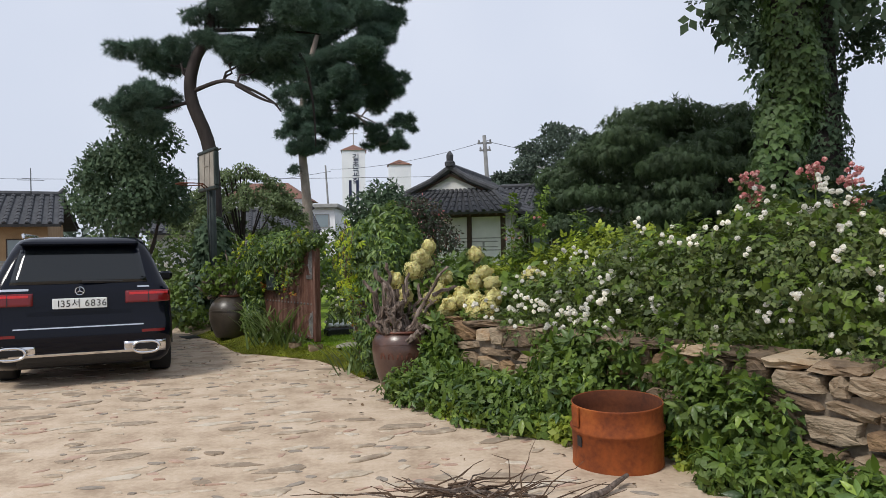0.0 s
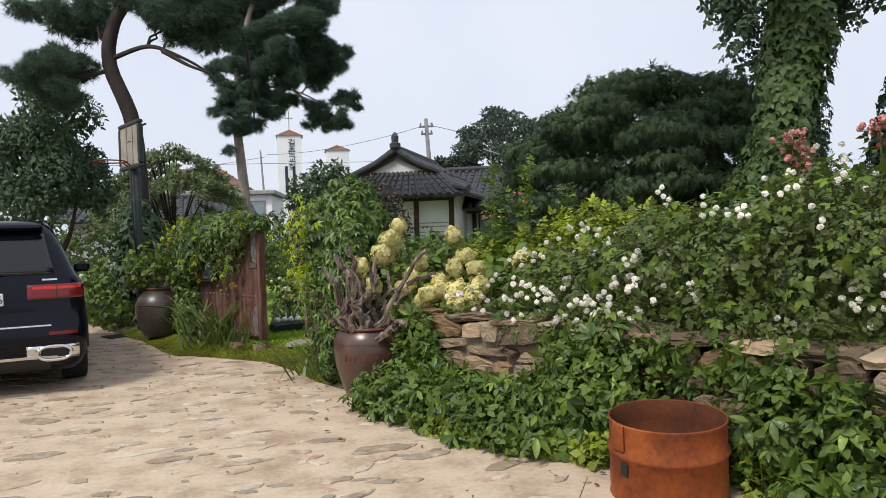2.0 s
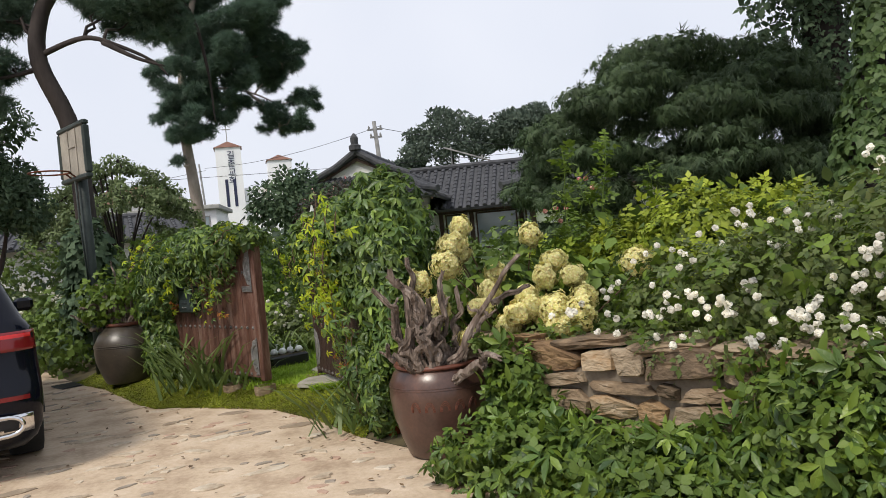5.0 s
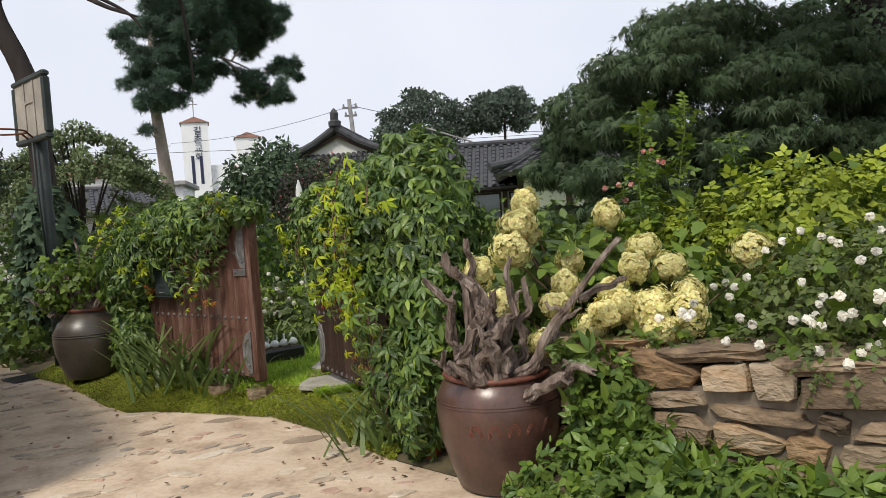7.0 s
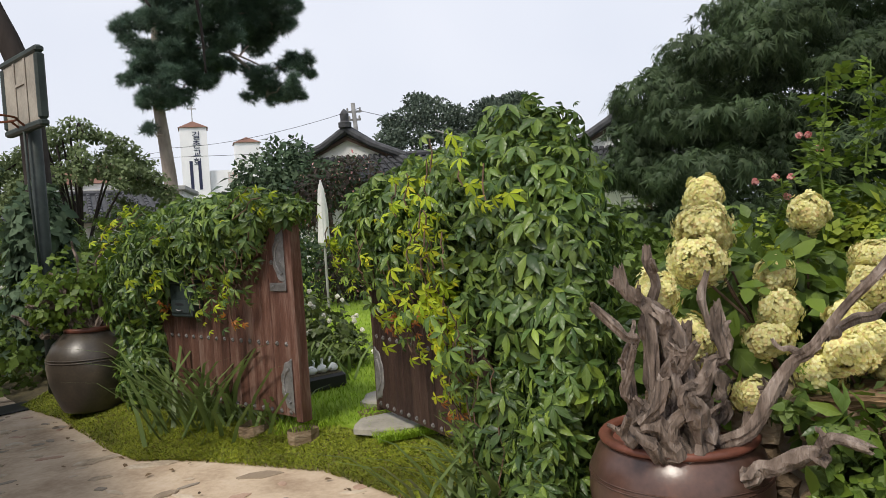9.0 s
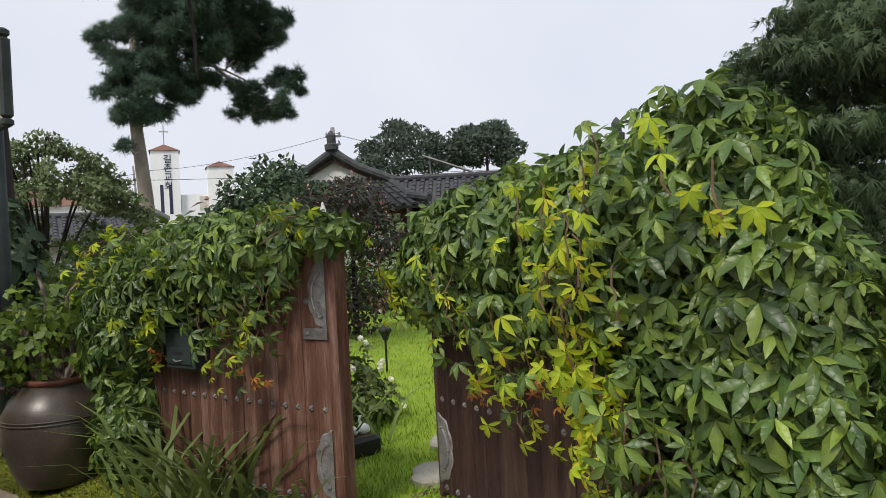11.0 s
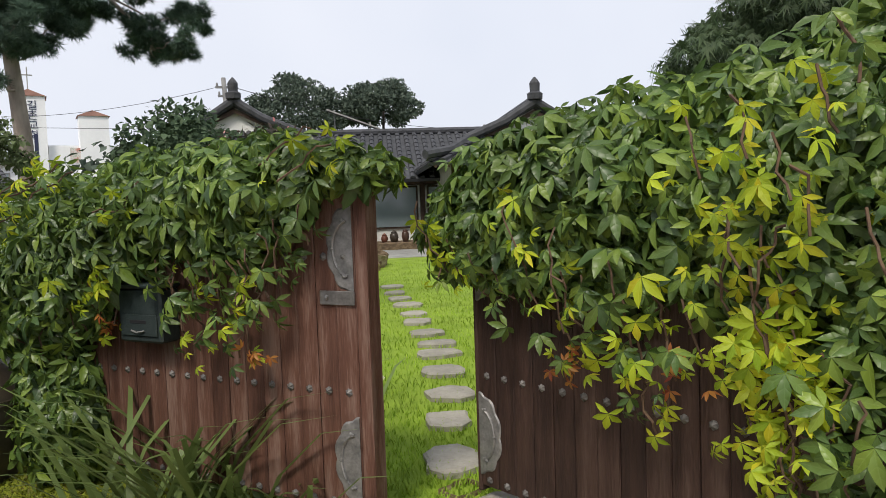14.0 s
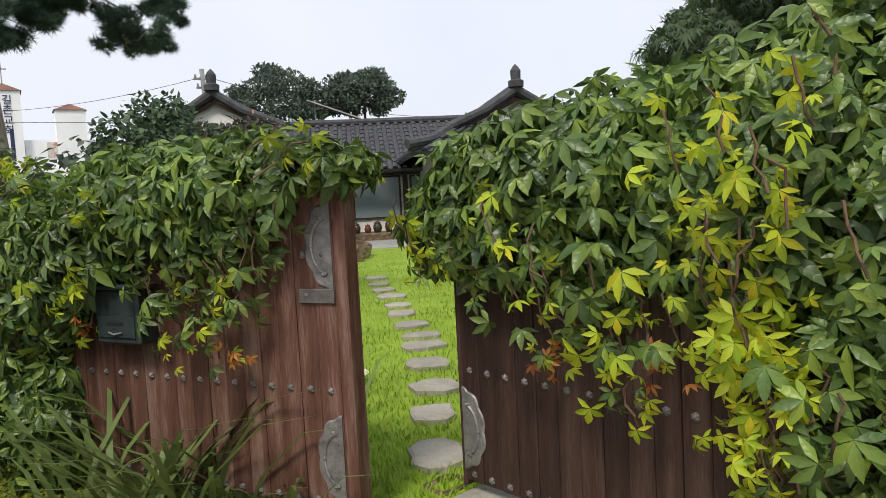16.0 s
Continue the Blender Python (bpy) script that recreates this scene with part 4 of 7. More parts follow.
M_OCHRE = surf("ochre_wall", (0.30, 0.19, 0.10), (0.40, 0.27, 0.15), 3, 0.9, fine=30)
M_BRICK = surf("grey_brick", (0.30, 0.30, 0.30), (0.45, 0.44, 0.43), 3, 0.9, fine=30, rnd=0.4)
lh = plain_house("tiled village house with ochre walls and grey brick base", pose(-13.6, 27.0, 0, 0, 0, 14), 3.2, 5, 2.5, 3.75, M_OCHRE)
bm_ = build("brick", Geo().bbox((-0.105, 0, -0.03), (0.105, 0.03, 0.03), 0.004), M_BRICK)
for j in range(16):
    for i in range(14):
        o = new("brick", bm_)
        o.parent = lh
        o.matrix_basis = Matrix.Translation((0.05 + i * 0.228 + (j % 2) * 0.114, -0.032, 0.06 + j * 0.075))
plain_house("dark tiled low house roof behind the trees", pose(-5.0, 34.0, 0, 0, 0, 5), 3.5, 5, 2.3, 3.4, M_WALL)
far = thing("village_house", "flat-roofed pale two-storey house in the distance", "house", pose(-3.6, 52, -0.6, 0, 0, -8))
part("wall", Geo().box((-3.2, 0, -0.02), (3.2, 6, 5.0)), M_CHURCH, far)
part("roof", Geo().bbox((-3.5, -0.4, 5.0), (3.5, 6.4, 5.3), 0.05), M_CONC, far)
for x in (-2.2, -0.6, 1.0, 2.3):
    q = part("window", Geo().bbox((x - 0.5, -0.05, 3.6), (x + 0.5, -0.002, 4.6), 0.01), M_CONC, far)
    part("pane", Geo().bbox((x - 0.42, -0.07, 3.68), (x + 0.42, -0.052, 4.52), 0.004), M_WINSKY, q)
far = thing("village_house", "house with a brown pitched roof far off", "house", pose(-6.0, 58, 0, 0, 0, -8))
part("wall", Geo().box((-3, 0, -0.02), (3, 5, 5.6)), M_CHURCH, far)
part("roof", Geo().add([(-3.4, -0.5, 5.5), (3.4, -0.5, 5.5), (3.4, 5.5, 5.5), (-3.4, 5.5, 5.5), (-2, 2.5, 7.0), (1.4, 2.5, 7.0)], [(0, 1, 5, 4), (1, 2, 5), (2, 3, 4, 5), (3, 0, 4), (3, 2, 1, 0)]), M_CROOF, far)

# ---- church ----
church = thing("church", "white village church with two towers and brown caps", "church", pose(1.55, 85, 0, 0, 0, -2))


def tower(x0, x1, d, z, cap):
    t = part("tower", Geo().box((x0, 0, -0.02), (x1, d, z)), M_CHURCH, church)
    c = (x0 + x1) / 2
    part("cap", Geo().add([(x0 - 0.15, -0.15, z), (x1 + 0.15, -0.15, z), (x1 + 0.15, d + 0.15, z), (x0 - 0.15, d + 0.15, z), (c, d / 2, z + cap)], [(0, 1, 4), (1, 2, 4), (2, 3, 4), (3, 0, 4), (3, 2, 1, 0)]), M_CROOF, t, "brown tiled pyramid cap")
    return t


tw = tower(-1.35, 1.35, 2.7, 13.1, 0.85)
tower(4.1, 6.7, 2.6, 11.4, 0.75)
part("nave", Geo().box((1.4, 0.6, -0.02), (9.5, 14, 8.6)), M_CHURCH, church)
part("cross", Geo().box((-0.05, 1.3, 13.9), (0.05, 1.4, 16.0)).box((-0.45, 1.3, 15.2), (0.45, 1.4, 15.3)), M_CONC, church, "slim grey steel cross")
for x in (-0.42, 0.42):
    part("slit_window", Geo().bbox((x - 0.16, -0.04, 6.6), (x + 0.16, -0.002, 9.6), 0.01), M_NAVY, tw)
part("mural", Geo().bbox((3.2, 0.55, 6.9), (4.6, 0.598, 8.4), 0.01), surf("mural_paint", (0.45, 0.20, 0.15), (0.62, 0.60, 0.58), 2.5, 0.8, fine=10, c3=(0.3, 0.35, 0.25)), church, "coloured mural panel")
for i, ch in enumerate("길촌교회"):
    cu = bpy.data.curves.new("letter", "FONT")
    cu.body, cu.size, cu.extrude, cu.align_x = ch, 0.95, 0.02, "CENTER"
    tmp = bpy.data.objects.new("letter", cu)
    scene.collection.objects.link(tmp)
    me = bpy.data.meshes.new_from_object(tmp.evaluated_get(bpy.context.evaluated_depsgraph_get()))
    bpy.data.objects.remove(tmp)
    me.materials.clear()
    me.materials.append(M_NAVY)
    ob = new("letter", me)
    ob.parent, ob.matrix_basis = tw, pose(0.25, -0.03, 11.9 - i * 0.92, 90, 0, 0)


# ---- poles and wires ----
def pole(label, p, h, r, arms):
    t = thing("utility_pole", label, "utility pole", pose(*p, 0, 0, -3, 0), "utility poles")
    part("shaft", Geo().tube([(0, 0, -0.1), (0, 0, h)], [r, r * 0.65], 10), M_POLE, t, smooth=True)
    for z, w in arms:
        part("crossarm", Geo().box((-w, -0.06, z), (w, 0.06, z + 0.12)), M_POLE, t)
        for x in (-w * 0.8, 0, w * 0.8):
            part("insulator", Geo().lathe([(0.06, 0), (0.07, 0.1), (0.03, 0.2)], 8, (x, 0, z + 0.12)), M_POLE, t)
    return t


pole("leaning concrete utility pole with crossarms behind the roofs", (10.5, 49.6), 9.3, 0.20, ((8.7, 0.5), (8.2, 0.4)))
pole("thin pale pole beside the church", (-0.9, 70), 9.6, 0.12, ())
pole("far utility pole beyond the hall", (36.0, 60.0), 8.6, 0.16, ((8.1, 0.6), (7.6, 0.5)))
for i, (a, b, sag) in enumerate((((-0.9, 70, 9.2), (10.5, 49.6, 9.0), 0.5), ((-0.9, 70, 9.0), (-30, 60, 5), 0.5), ((10.5, 49.6, 8.8), (36, 60, 8.3), 0.8), ((-30, 66, 8.0), (36, 60, 8.2), 0.4))):
    pts = [tuple(np.array(a) + (np.array(b) - np.array(a)) * t - np.array([0, 0, sag * 4 * t * (1 - t)])) for t in np.linspace(0, 1, 17)]
    tagged(part("power_cable", Geo().tube(pts, [0.018] * 17, 4), M_BLACK), "thin black power cable slung between poles", "cable", "power cables")

# ---- basketball hoop ----
hoop = thing("basketball_hoop", "old basketball hoop with weathered board on dark post", "basketball hoop", pose(-2.13, 12.5, 0, 0, 0, 0))
part("post", Geo().tube([(0, 0, -0.05), (0.0, 0, 1.5), (0.0, 0, 3.0)], [0.062, 0.062, 0.055], 12), M_POST, hoop, smooth=True)
part("brace", Geo().tube([(-0.03, -0.07, 1.1), (-0.06, -0.09, 1.9), (-0.07, -0.08, 2.5)], [0.012] * 3, 6), M_POST, hoop, smooth=True)
BM = pose(-0.05, -0.07, 2.46, 0, 0, -62)
part("backboard", Geo().bbox((-0.40, -0.02, 0.0), (0.40, 0.02, 0.60), 0.008, BM), M_BACKB, hoop, "weathered grey-brown backboard")
for lo, hi in (((-0.44, -0.04, -0.04), (0.44, 0.04, 0.02)), ((-0.44, -0.04, 0.58), (0.44, 0.04, 0.64)), ((-0.44, -0.04, 0.02), (-0.385, 0.04, 0.58)), ((0.385, -0.04, 0.02), (0.44, 0.04, 0.58))):
    part("board_frame", Geo().bbox(lo, hi, 0.016, BM), M_POST, hoop)
for lo, hi in (((-0.13, -0.032, 0.02), (-0.10, -0.022, 0.58)), ((0.13, -0.032, 0.02), (0.16, -0.022, 0.58)), ((-0.10, -0.032, 0.36), (0.13, -0.022, 0.385))):
    part("board_rib", Geo().bbox(lo, hi, 0.003, BM), M_BACKB, hoop)
rim_c = BM @ Vector((0, -0.30, 0.06))
part("rim", Geo().tube([(rim_c.x + 0.22 * math.cos(a * math.pi / 12), rim_c.y + 0.22 * math.sin(a * math.pi / 12), rim_c.z) for a in range(25)], [0.010] * 25, 6, False), M_RUSTIN, hoop)
for x in (-0.07, 0.07):
    part("rim_bracket", Geo().tube([BM @ Vector((x, -0.03, 0.0)), BM @ Vector((x, -0.10, 0.06))], [0.010, 0.010], 6), M_RUSTIN, hoop)


# ---- creeper ----
def creeper(label, base, ells, n, size, strands, seed, yellow):
    c = thing("virginia_creeper", label, "climbing plant", pose(*base))
    foliage("leaves", ells, n, T_CREEP, size, L_CREEP, c, base, droop=1.0, jit=0.5, out=0.45, thick=0.45)
    foliage("inner_leaves", [(*e[:3], e[3] * 0.7, e[4] * 0.75, e[5] * 0.8) for e in ells], n // 2, T_CREEP, size * 1.15, L_CREEP, c, base, droop=1.0, jit=0.5, out=0.2, thick=0.4)
    r = np.random.default_rng(seed)
    gs, ys, rs = [], [], []
    for (a, b, kind) in strands:
        m = max(4, int(np.linalg.norm(np.array(a) - np.array(b)) / 0.030))
        pts = wander(a, b, m, 0.015, int(r.integers(1e6)))
        part("vine_stem", Geo().tube(pts - np.array(base), [0.004] * m, 4), M_TWIG, c, "thin brown runner")
        P = pts + r.normal(size=pts.shape) * 0.05
        N = np.tile(np.array([yellow[0], yellow[1], 0.35]), (m, 1)) + r.normal(size=(m, 3)) * 0.35
        A = np.array([0, 0, -1.0]) + r.normal(size=(m, 3)) * 0.5
        S = size * np.linspace(1.02, 0.72, m) * (1 + 0.2 * r.normal(size=m))
        S = S if kind == "green" else S * 0.82
        q = scatter(T_CREEP, P - np.array(base), A, N, S)
        if kind == "green":
            gs.append(q)
        else:
            ys.append(q)
        tip = pts[-2:]
        if kind == "red":
            rs.append(scatter(T_CREEP, np.repeat(tip, 3, 0) + r.normal(size=(6, 3)) * 0.03 - np.array(base), r.normal(size=(6, 3)) + (0, 0, -0.8), r.normal(size=(6, 3)) * 0.4 + np.array([*yellow[:2], 0.3]), np.full(6, size * 0.55)))
    for nm, lst, mt in (("hanging_leaves", gs, L_CREEP), ("yellow_leaves", ys, L_CREEPY), ("red_leaves", rs, L_CREEPR)):
        if lst:
            part(nm, join(*lst), mt, c, {"yellow_leaves": "young yellow-green leaves", "red_leaves": "reddish-orange young tips", "hanging_leaves": ""}[nm], kind="stuff")
    return c


def on_leaf(M, x, y, z):
    return tuple(M @ Vector((x, y, z)))


EL = []
for x, zt, zb, th in ((-0.08, 1.59, 1.48, 0.10), (0.06, 1.65, 1.44, 0.14), (0.26, 1.69, 1.32, 0.2), (0.48, 1.70, 1.20, 0.24), (0.72, 1.70, 1.18, 0.26), (0.98, 1.67, 1.20, 0.26), (1.22, 1.64, 1.08, 0.28), (1.46, 1.58, 0.88, 0.31), (1.68, 1.50, 0.72, 0.30), (1.86, 1.36, 0.60, 0.26), (1.56, 0.80, 0.12, 0.13), (1.74, 0.85, 0.10, 0.17)):
    EL.append((*on_leaf(GL, x, 0.03 if x > 0.1 else 0.0, (zt + zb) / 2), 0.20 if x > 0.3 else 0.13, th, (zt - zb) / 2))
nl = (-0.86, -0.5)
ST = []
for x, zt, zb, k in ((0.40, 1.2, 0.83, "red"), (0.46, 1.2, 0.81, "green"), (0.52, 1.2, 0.91, "green"), (0.36, 1.25, 0.97, "green"), (0.70, 1.15, 0.80, "yellow"), (0.74, 1.15, 0.85, "green"), (0.78, 1.2, 0.95, "green"), (0.66, 1.2, 1.01, "green"), (0.22, 1.35, 1.13, "green"), (0.10, 1.4, 1.25, "green"), (1.18, 1.15, 0.91, "yellow"), (1.24, 1.15, 0.89, "red"), (1.30, 1.1, 0.93, "green"), (1.42, 1.05, 0.83, "green"), (1.52, 1.0, 0.73, "green"), (1.60, 1.0, 0.65, "green"), (1.68, 1.0, 0.61, "green"), (1.78, 0.95, 0.55, "green"), (0.30, 1.3, 1.05, "green"), (0.58, 1.25, 1.03, "green"), (0.84, 1.2, 1.07, "green"), (1.36, 1.1, 0.87, "green")):
    ST.append((on_leaf(GL, x, 0.19, zt), on_leaf(GL, x + 0.02, 0.12, zb), k))
for x, z, k in ((1.52, 1.60, "yellow"), (1.62, 1.52, "yellow"), (1.40, 1.62, "yellow"), (0.9, 1.52, "yellow"), (1.30, 1.58, "green"), (0.02, 1.66, "green"), (-0.06, 1.6, "yellow"), (1.7, 1.42, "yellow")):
    ST.append((on_leaf(GL, x, 0.2, z), on_leaf(GL, x + 0.16, 0.30, z - 0.12), k))
creeper("dense green virginia creeper draped over the gate leaf", on_leaf(GL, 1.0, 0, 0), EL, 3900, 0.063, ST, 1, nl)

ER = []
for x, zt, zb, y, th in ((1.92, 1.48, 1.10, 0.02, 0.16), (1.76, 1.64, 1.06, 0.02, 0.20), (1.54, 1.71, 1.04, 0.0, 0.24), (1.30, 1.75, 1.02, -0.04, 0.29), (1.06, 1.77, 1.00, -0.08, 0.33), (0.82, 1.80, 1.00, -0.10, 0.36), (0.60, 1.85, 0.86, -0.14, 0.40), (0.42, 1.90, 0.68, -0.16, 0.42), (0.24, 1.91, 0.52, -0.16, 0.38), (0.08, 1.76, 0.36, -0.08, 0.26), (-0.04, 1.52, 0.28, -0.04, 0.17), (-0.08, 1.15, 0.10, 0.0, 0.17), (-0.04, 0.66, 0.04, 0.14, 0.13), (0.16, 0.8, 0.05, 0.06, 0.20), (0.32, 0.66, 0.16, 0.06, 0.16)):
    ER.append((*on_leaf(GR, x, y, (zt + zb) / 2), th, 0.22, (zt - zb) / 2))
ST = []
for x, zt, zb, k in ((1.90, 1.25, 1.09, "green"), (1.82, 1.25, 1.07, "yellow"), (1.70, 1.2, 1.03, "green"), (1.56, 1.2, 1.03, "green"), (1.44, 1.2, 0.99, "green"), (1.30, 1.15, 0.81, "red"), (1.26, 1.15, 0.89, "green"), (1.12, 1.15, 0.99, "green"), (0.98, 1.1, 0.73, "green"), (0.93, 1.0, 0.67, "yellow"), (0.87, 1.1, 0.85, "red"), (0.78, 1.1, 0.91, "green"), (0.62, 1.35, 0.73, "yellow"), (0.59, 1.2, 0.52, "yellow"), (0.56, 1.3, 0.45, "red"), (0.53, 1.15, 0.40, "yellow"), (0.50, 1.3, 0.50, "yellow"), (0.47, 1.15, 0.36, "yellow"), (0.55, 1.0, 0.60, "yellow"), (0.42, 1.0, 0.26, "green"), (0.34, 0.9, 0.16, "green"), (0.24, 0.9, 0.12, "green"), (0.14, 0.8, 0.10, "green"), (0.70, 1.2, 0.97, "green"), (1.02, 1.2, 0.97, "green"), (1.36, 1.2, 1.02, "green")):
    ST.append((on_leaf(GR, x, 0.27 if x < 1.2 else 0.20, zt), on_leaf(GR, x - 0.02, 0.19 if x < 1.2 else 0.12, zb), k))
for x, z, k in ((0.72, 1.58, "yellow"), (0.60, 1.62, "yellow"), (0.50, 1.52, "yellow"), (0.40, 1.66, "yellow"), (0.46, 1.44, "yellow"), (1.94, 1.40, "yellow"), (1.88, 1.26, "yellow"), (1.46, 1.38, "yellow"), (1.16, 1.30, "yellow"), (0.62, 1.36, "yellow"), (0.30, 1.34, "green"), (0.10, 1.68, "yellow"), (-0.06, 1.6, "yellow"), (0.36, 1.76, "green")):
    ST.append((on_leaf(GR, x, 0.34 if x < 1.2 else 0.24, z), on_leaf(GR, x - 0.06, 0.38 if x < 1.2 else 0.25, z - 0.16), k))
creeper("tall mound of virginia creeper smothering the gate leaf", on_leaf(GR, 0.4, 0, 0), ER, 7600, 0.062, ST, 2, (-0.95, -0.3))

# ---- hydrangea ----
HB = (1.35, 7.25, 0.0)
hyd = thing("panicle_hydrangea", "panicle hydrangea bush with cream flower heads over wall", "shrub", pose(*HB))
foliage("leaves", [(1.30, 7.58, 0.92, 0.5, 0.36, 0.38), (1.82, 7.30, 0.82, 0.42, 0.34, 0.30), (1.05, 7.58, 0.7, 0.25, 0.25, 0.4), (1.55, 7.14, 0.72, 0.3, 0.20, 0.22)], 1300, OVAL, 0.11, L_MID, hyd, HB, droop=0.5, thick=0.6)
foliage("front_leaves", [(1.16, 7.32, 0.85, 0.45, 0.33, 0.36), (1.56, 7.08, 0.8, 0.35, 0.22, 0.3)], 300, OVAL, 0.085, L_LIGHT, hyd, HB, droop=0.4, thick=0.3)
HEADS = [(0.9, 7.42, 1.42), (0.79, 7.31, 1.31), (0.73, 7.28, 1.19), (0.53, 7.26, 1.09), (0.87, 7.1, 0.91), (1.04, 7.23, 1.11), (1.38, 7.38, 1.33), (1.41, 7.11, 1.15), (1.31, 7.06, 1.06), (1.46, 6.97, 1.05),
         (1.16, 7.04, 0.96), (1.01, 7.02, 0.78), (1.15, 6.93, 0.89), (1.26, 6.85, 0.88), (1.38, 6.77, 0.84), (1.14, 6.81, 0.70), (1.34, 6.8, 0.70), (1.82, 6.79, 1.11), (0.78, 7.08, 0.73), (0.62, 7.2, 0.92), (1.22, 6.9, 0.80), (1.05, 6.95, 0.86), (1.24, 6.8, 0.76), (0.84, 7.33, 1.25), (1.44, 6.8, 0.92), (0.95, 7.12, 1.0)]
for i, c in enumerate(HEADS):
    k = 720
    d = unit(rng.normal(size=(k, 3)))
    rr = np.array([0.091, 0.091, 0.094]) * (1.06 if i in (1, 2, 13, 14, 17) else 0.72 + 0.2 * ((i * 7) % 5) / 4)
    P = d * rr * (1 - 0.25 * np.maximum(d[:, 2:], 0) * 0.8) * rng.uniform(0.78, 1.08, (k, 1)) * (1 + 0.24 * np.sin(d[:, :1] * 4.3 + i) * np.cos(d[:, 1:2] * 4.7 + 2 * i) + 0.16 * np.sin(d[:, 2:] * 6 + i) * np.cos(d[:, :1] * 5 + 3 * i)) * (1.0, 1.0 + 0.2 * math.sin(i), 1.0 + 0.22 * math.cos(i * 2.3))
    A = np.cross(d, rng.normal(size=(k, 3)))
    stem = Geo().tube(wander(np.array(c) + (0, 0, -0.05) - HB, np.array(HB) * 0 + (0.1 * math.sin(i), 0.1 * math.cos(i), 0.25), 6, 0.02, 400 + i), [0.005] * 6, 5)
    head = part("flower_head", scatter(T_FLORET, P + np.array(c) - np.array(HB), A, d, np.full(k, 0.0150)), L_HYD, hyd, "cream and pale brown flower cone")
    part("stem", stem, M_TWIG, hyd)


# ---- rose bank and undergrowth ----
def bank(name, label, cat, ells, layers, base):
    b = thing(name, label, cat, pose(*base))
    for nm, n, tmpl, size, mat, kw in layers:
        foliage(nm, ells, n, tmpl, size, mat, b, base, **kw)
    return b


rose_e = []
for s, off, z, rx, rz in ((1.4, 0.7, 0.85, 0.5, 0.35), (1.9, 0.6, 0.9, 0.55, 0.4), (2.5, 0.75, 1.0, 0.6, 0.5), (3.0, 0.8, 1.05, 0.6, 0.55), (3.6, 0.9, 1.1, 0.7, 0.6), (4.2, 0.9, 1.1, 0.7, 0.6), (4.9, 1.0, 1.1, 0.8, 0.6), (5.7, 1.1, 1.1, 0.8, 0.6), (3.2, 1.7, 1.15, 0.8, 0.6), (2.45, 0.12, 0.5, 0.30, 0.42), (2.85, 0.22, 0.5, 0.28, 0.42), (3.2, 0.22, 0.5, 0.28, 0.42), (3.6, 0.15, 0.5, 0.28, 0.42), (2.15, 0.25, 0.6, 0.25, 0.25), (1.2, 0.35, 0.68, 0.28, 0.16), (1.55, 0.18, 0.70, 0.24, 0.13), (0.75, 0.28, 0.68, 0.28, 0.15), (0.35, 0.2, 0.6, 0.2, 0.2), (1.95, 0.12, 0.62, 0.22, 0.2), (4.3, 0.4, 0.75, 0.3, 0.2), (2.0, 1.4, 1.0, 0.7, 0.45)):
    p = wall_at(s, off, z)
    rose_e.append((*p, rx, rx * 0.9, rz))
RB = wall_at(3.0, 0.8, 0.6)
rose = bank("white_rose_bush", "sprawling rose thicket with white clustered blooms over wall", "rose bush", rose_e, [
    ("leaves", 11000, T_PINN, 0.086, L_ROSE, dict(thick=0.5, droop=0.4, jit=0.8)), ("light_leaves", 3600, T_TRI, 0.052, L_LIGHT, dict(thick=0.3, droop=0.5, jit=0.8)), ("inner_leaves", 4500, OVAL, 0.06, L_ROSE, dict(thick=0.9, droop=0.4, jit=0.8))], RB)


def blooms(parent, base, ells, n_clusters, per, size, mat, name, face):
    P, N = shell(ells, n_clusters * 6, 0.05)
    keep = (N @ unit(np.array(face))) > 0.15
    P, N = P[keep][:n_clusters], N[keep][:n_clusters]
    for c, nn in zip(P, N):
        for j in range(rng.integers(1, per + 1)):
            o = c + rng.normal(size=3) * 0.035 * (per > 1) + nn * 0.05
            d = unit(rng.normal(size=(26, 3)) + nn * 0.4)
            part(name, scatter(oval(0.45, 0.1, 0.1), o + d * size * 0.45 - np.array(base), np.cross(d, rng.normal(size=(26, 3))), d, np.full(26, size * 0.95)), mat, parent)


blooms(rose, RB, rose_e[:8], 115, 6, 0.0205, L_WHITE, "white_bloom", (-0.8, -0.6, 0.5))
blooms(rose, RB, [(*wall_at(s_, 0.16, z_), 0.16, 0.16, 0.10) for s_, z_ in ((1.0, 0.76), (1.35, 0.74), (1.7, 0.80), (2.05, 0.86), (2.3, 0.78), (2.6, 0.92))], 26, 5, 0.023, L_WHITE, "white_bloom", (-0.8, -0.6, 0.4))

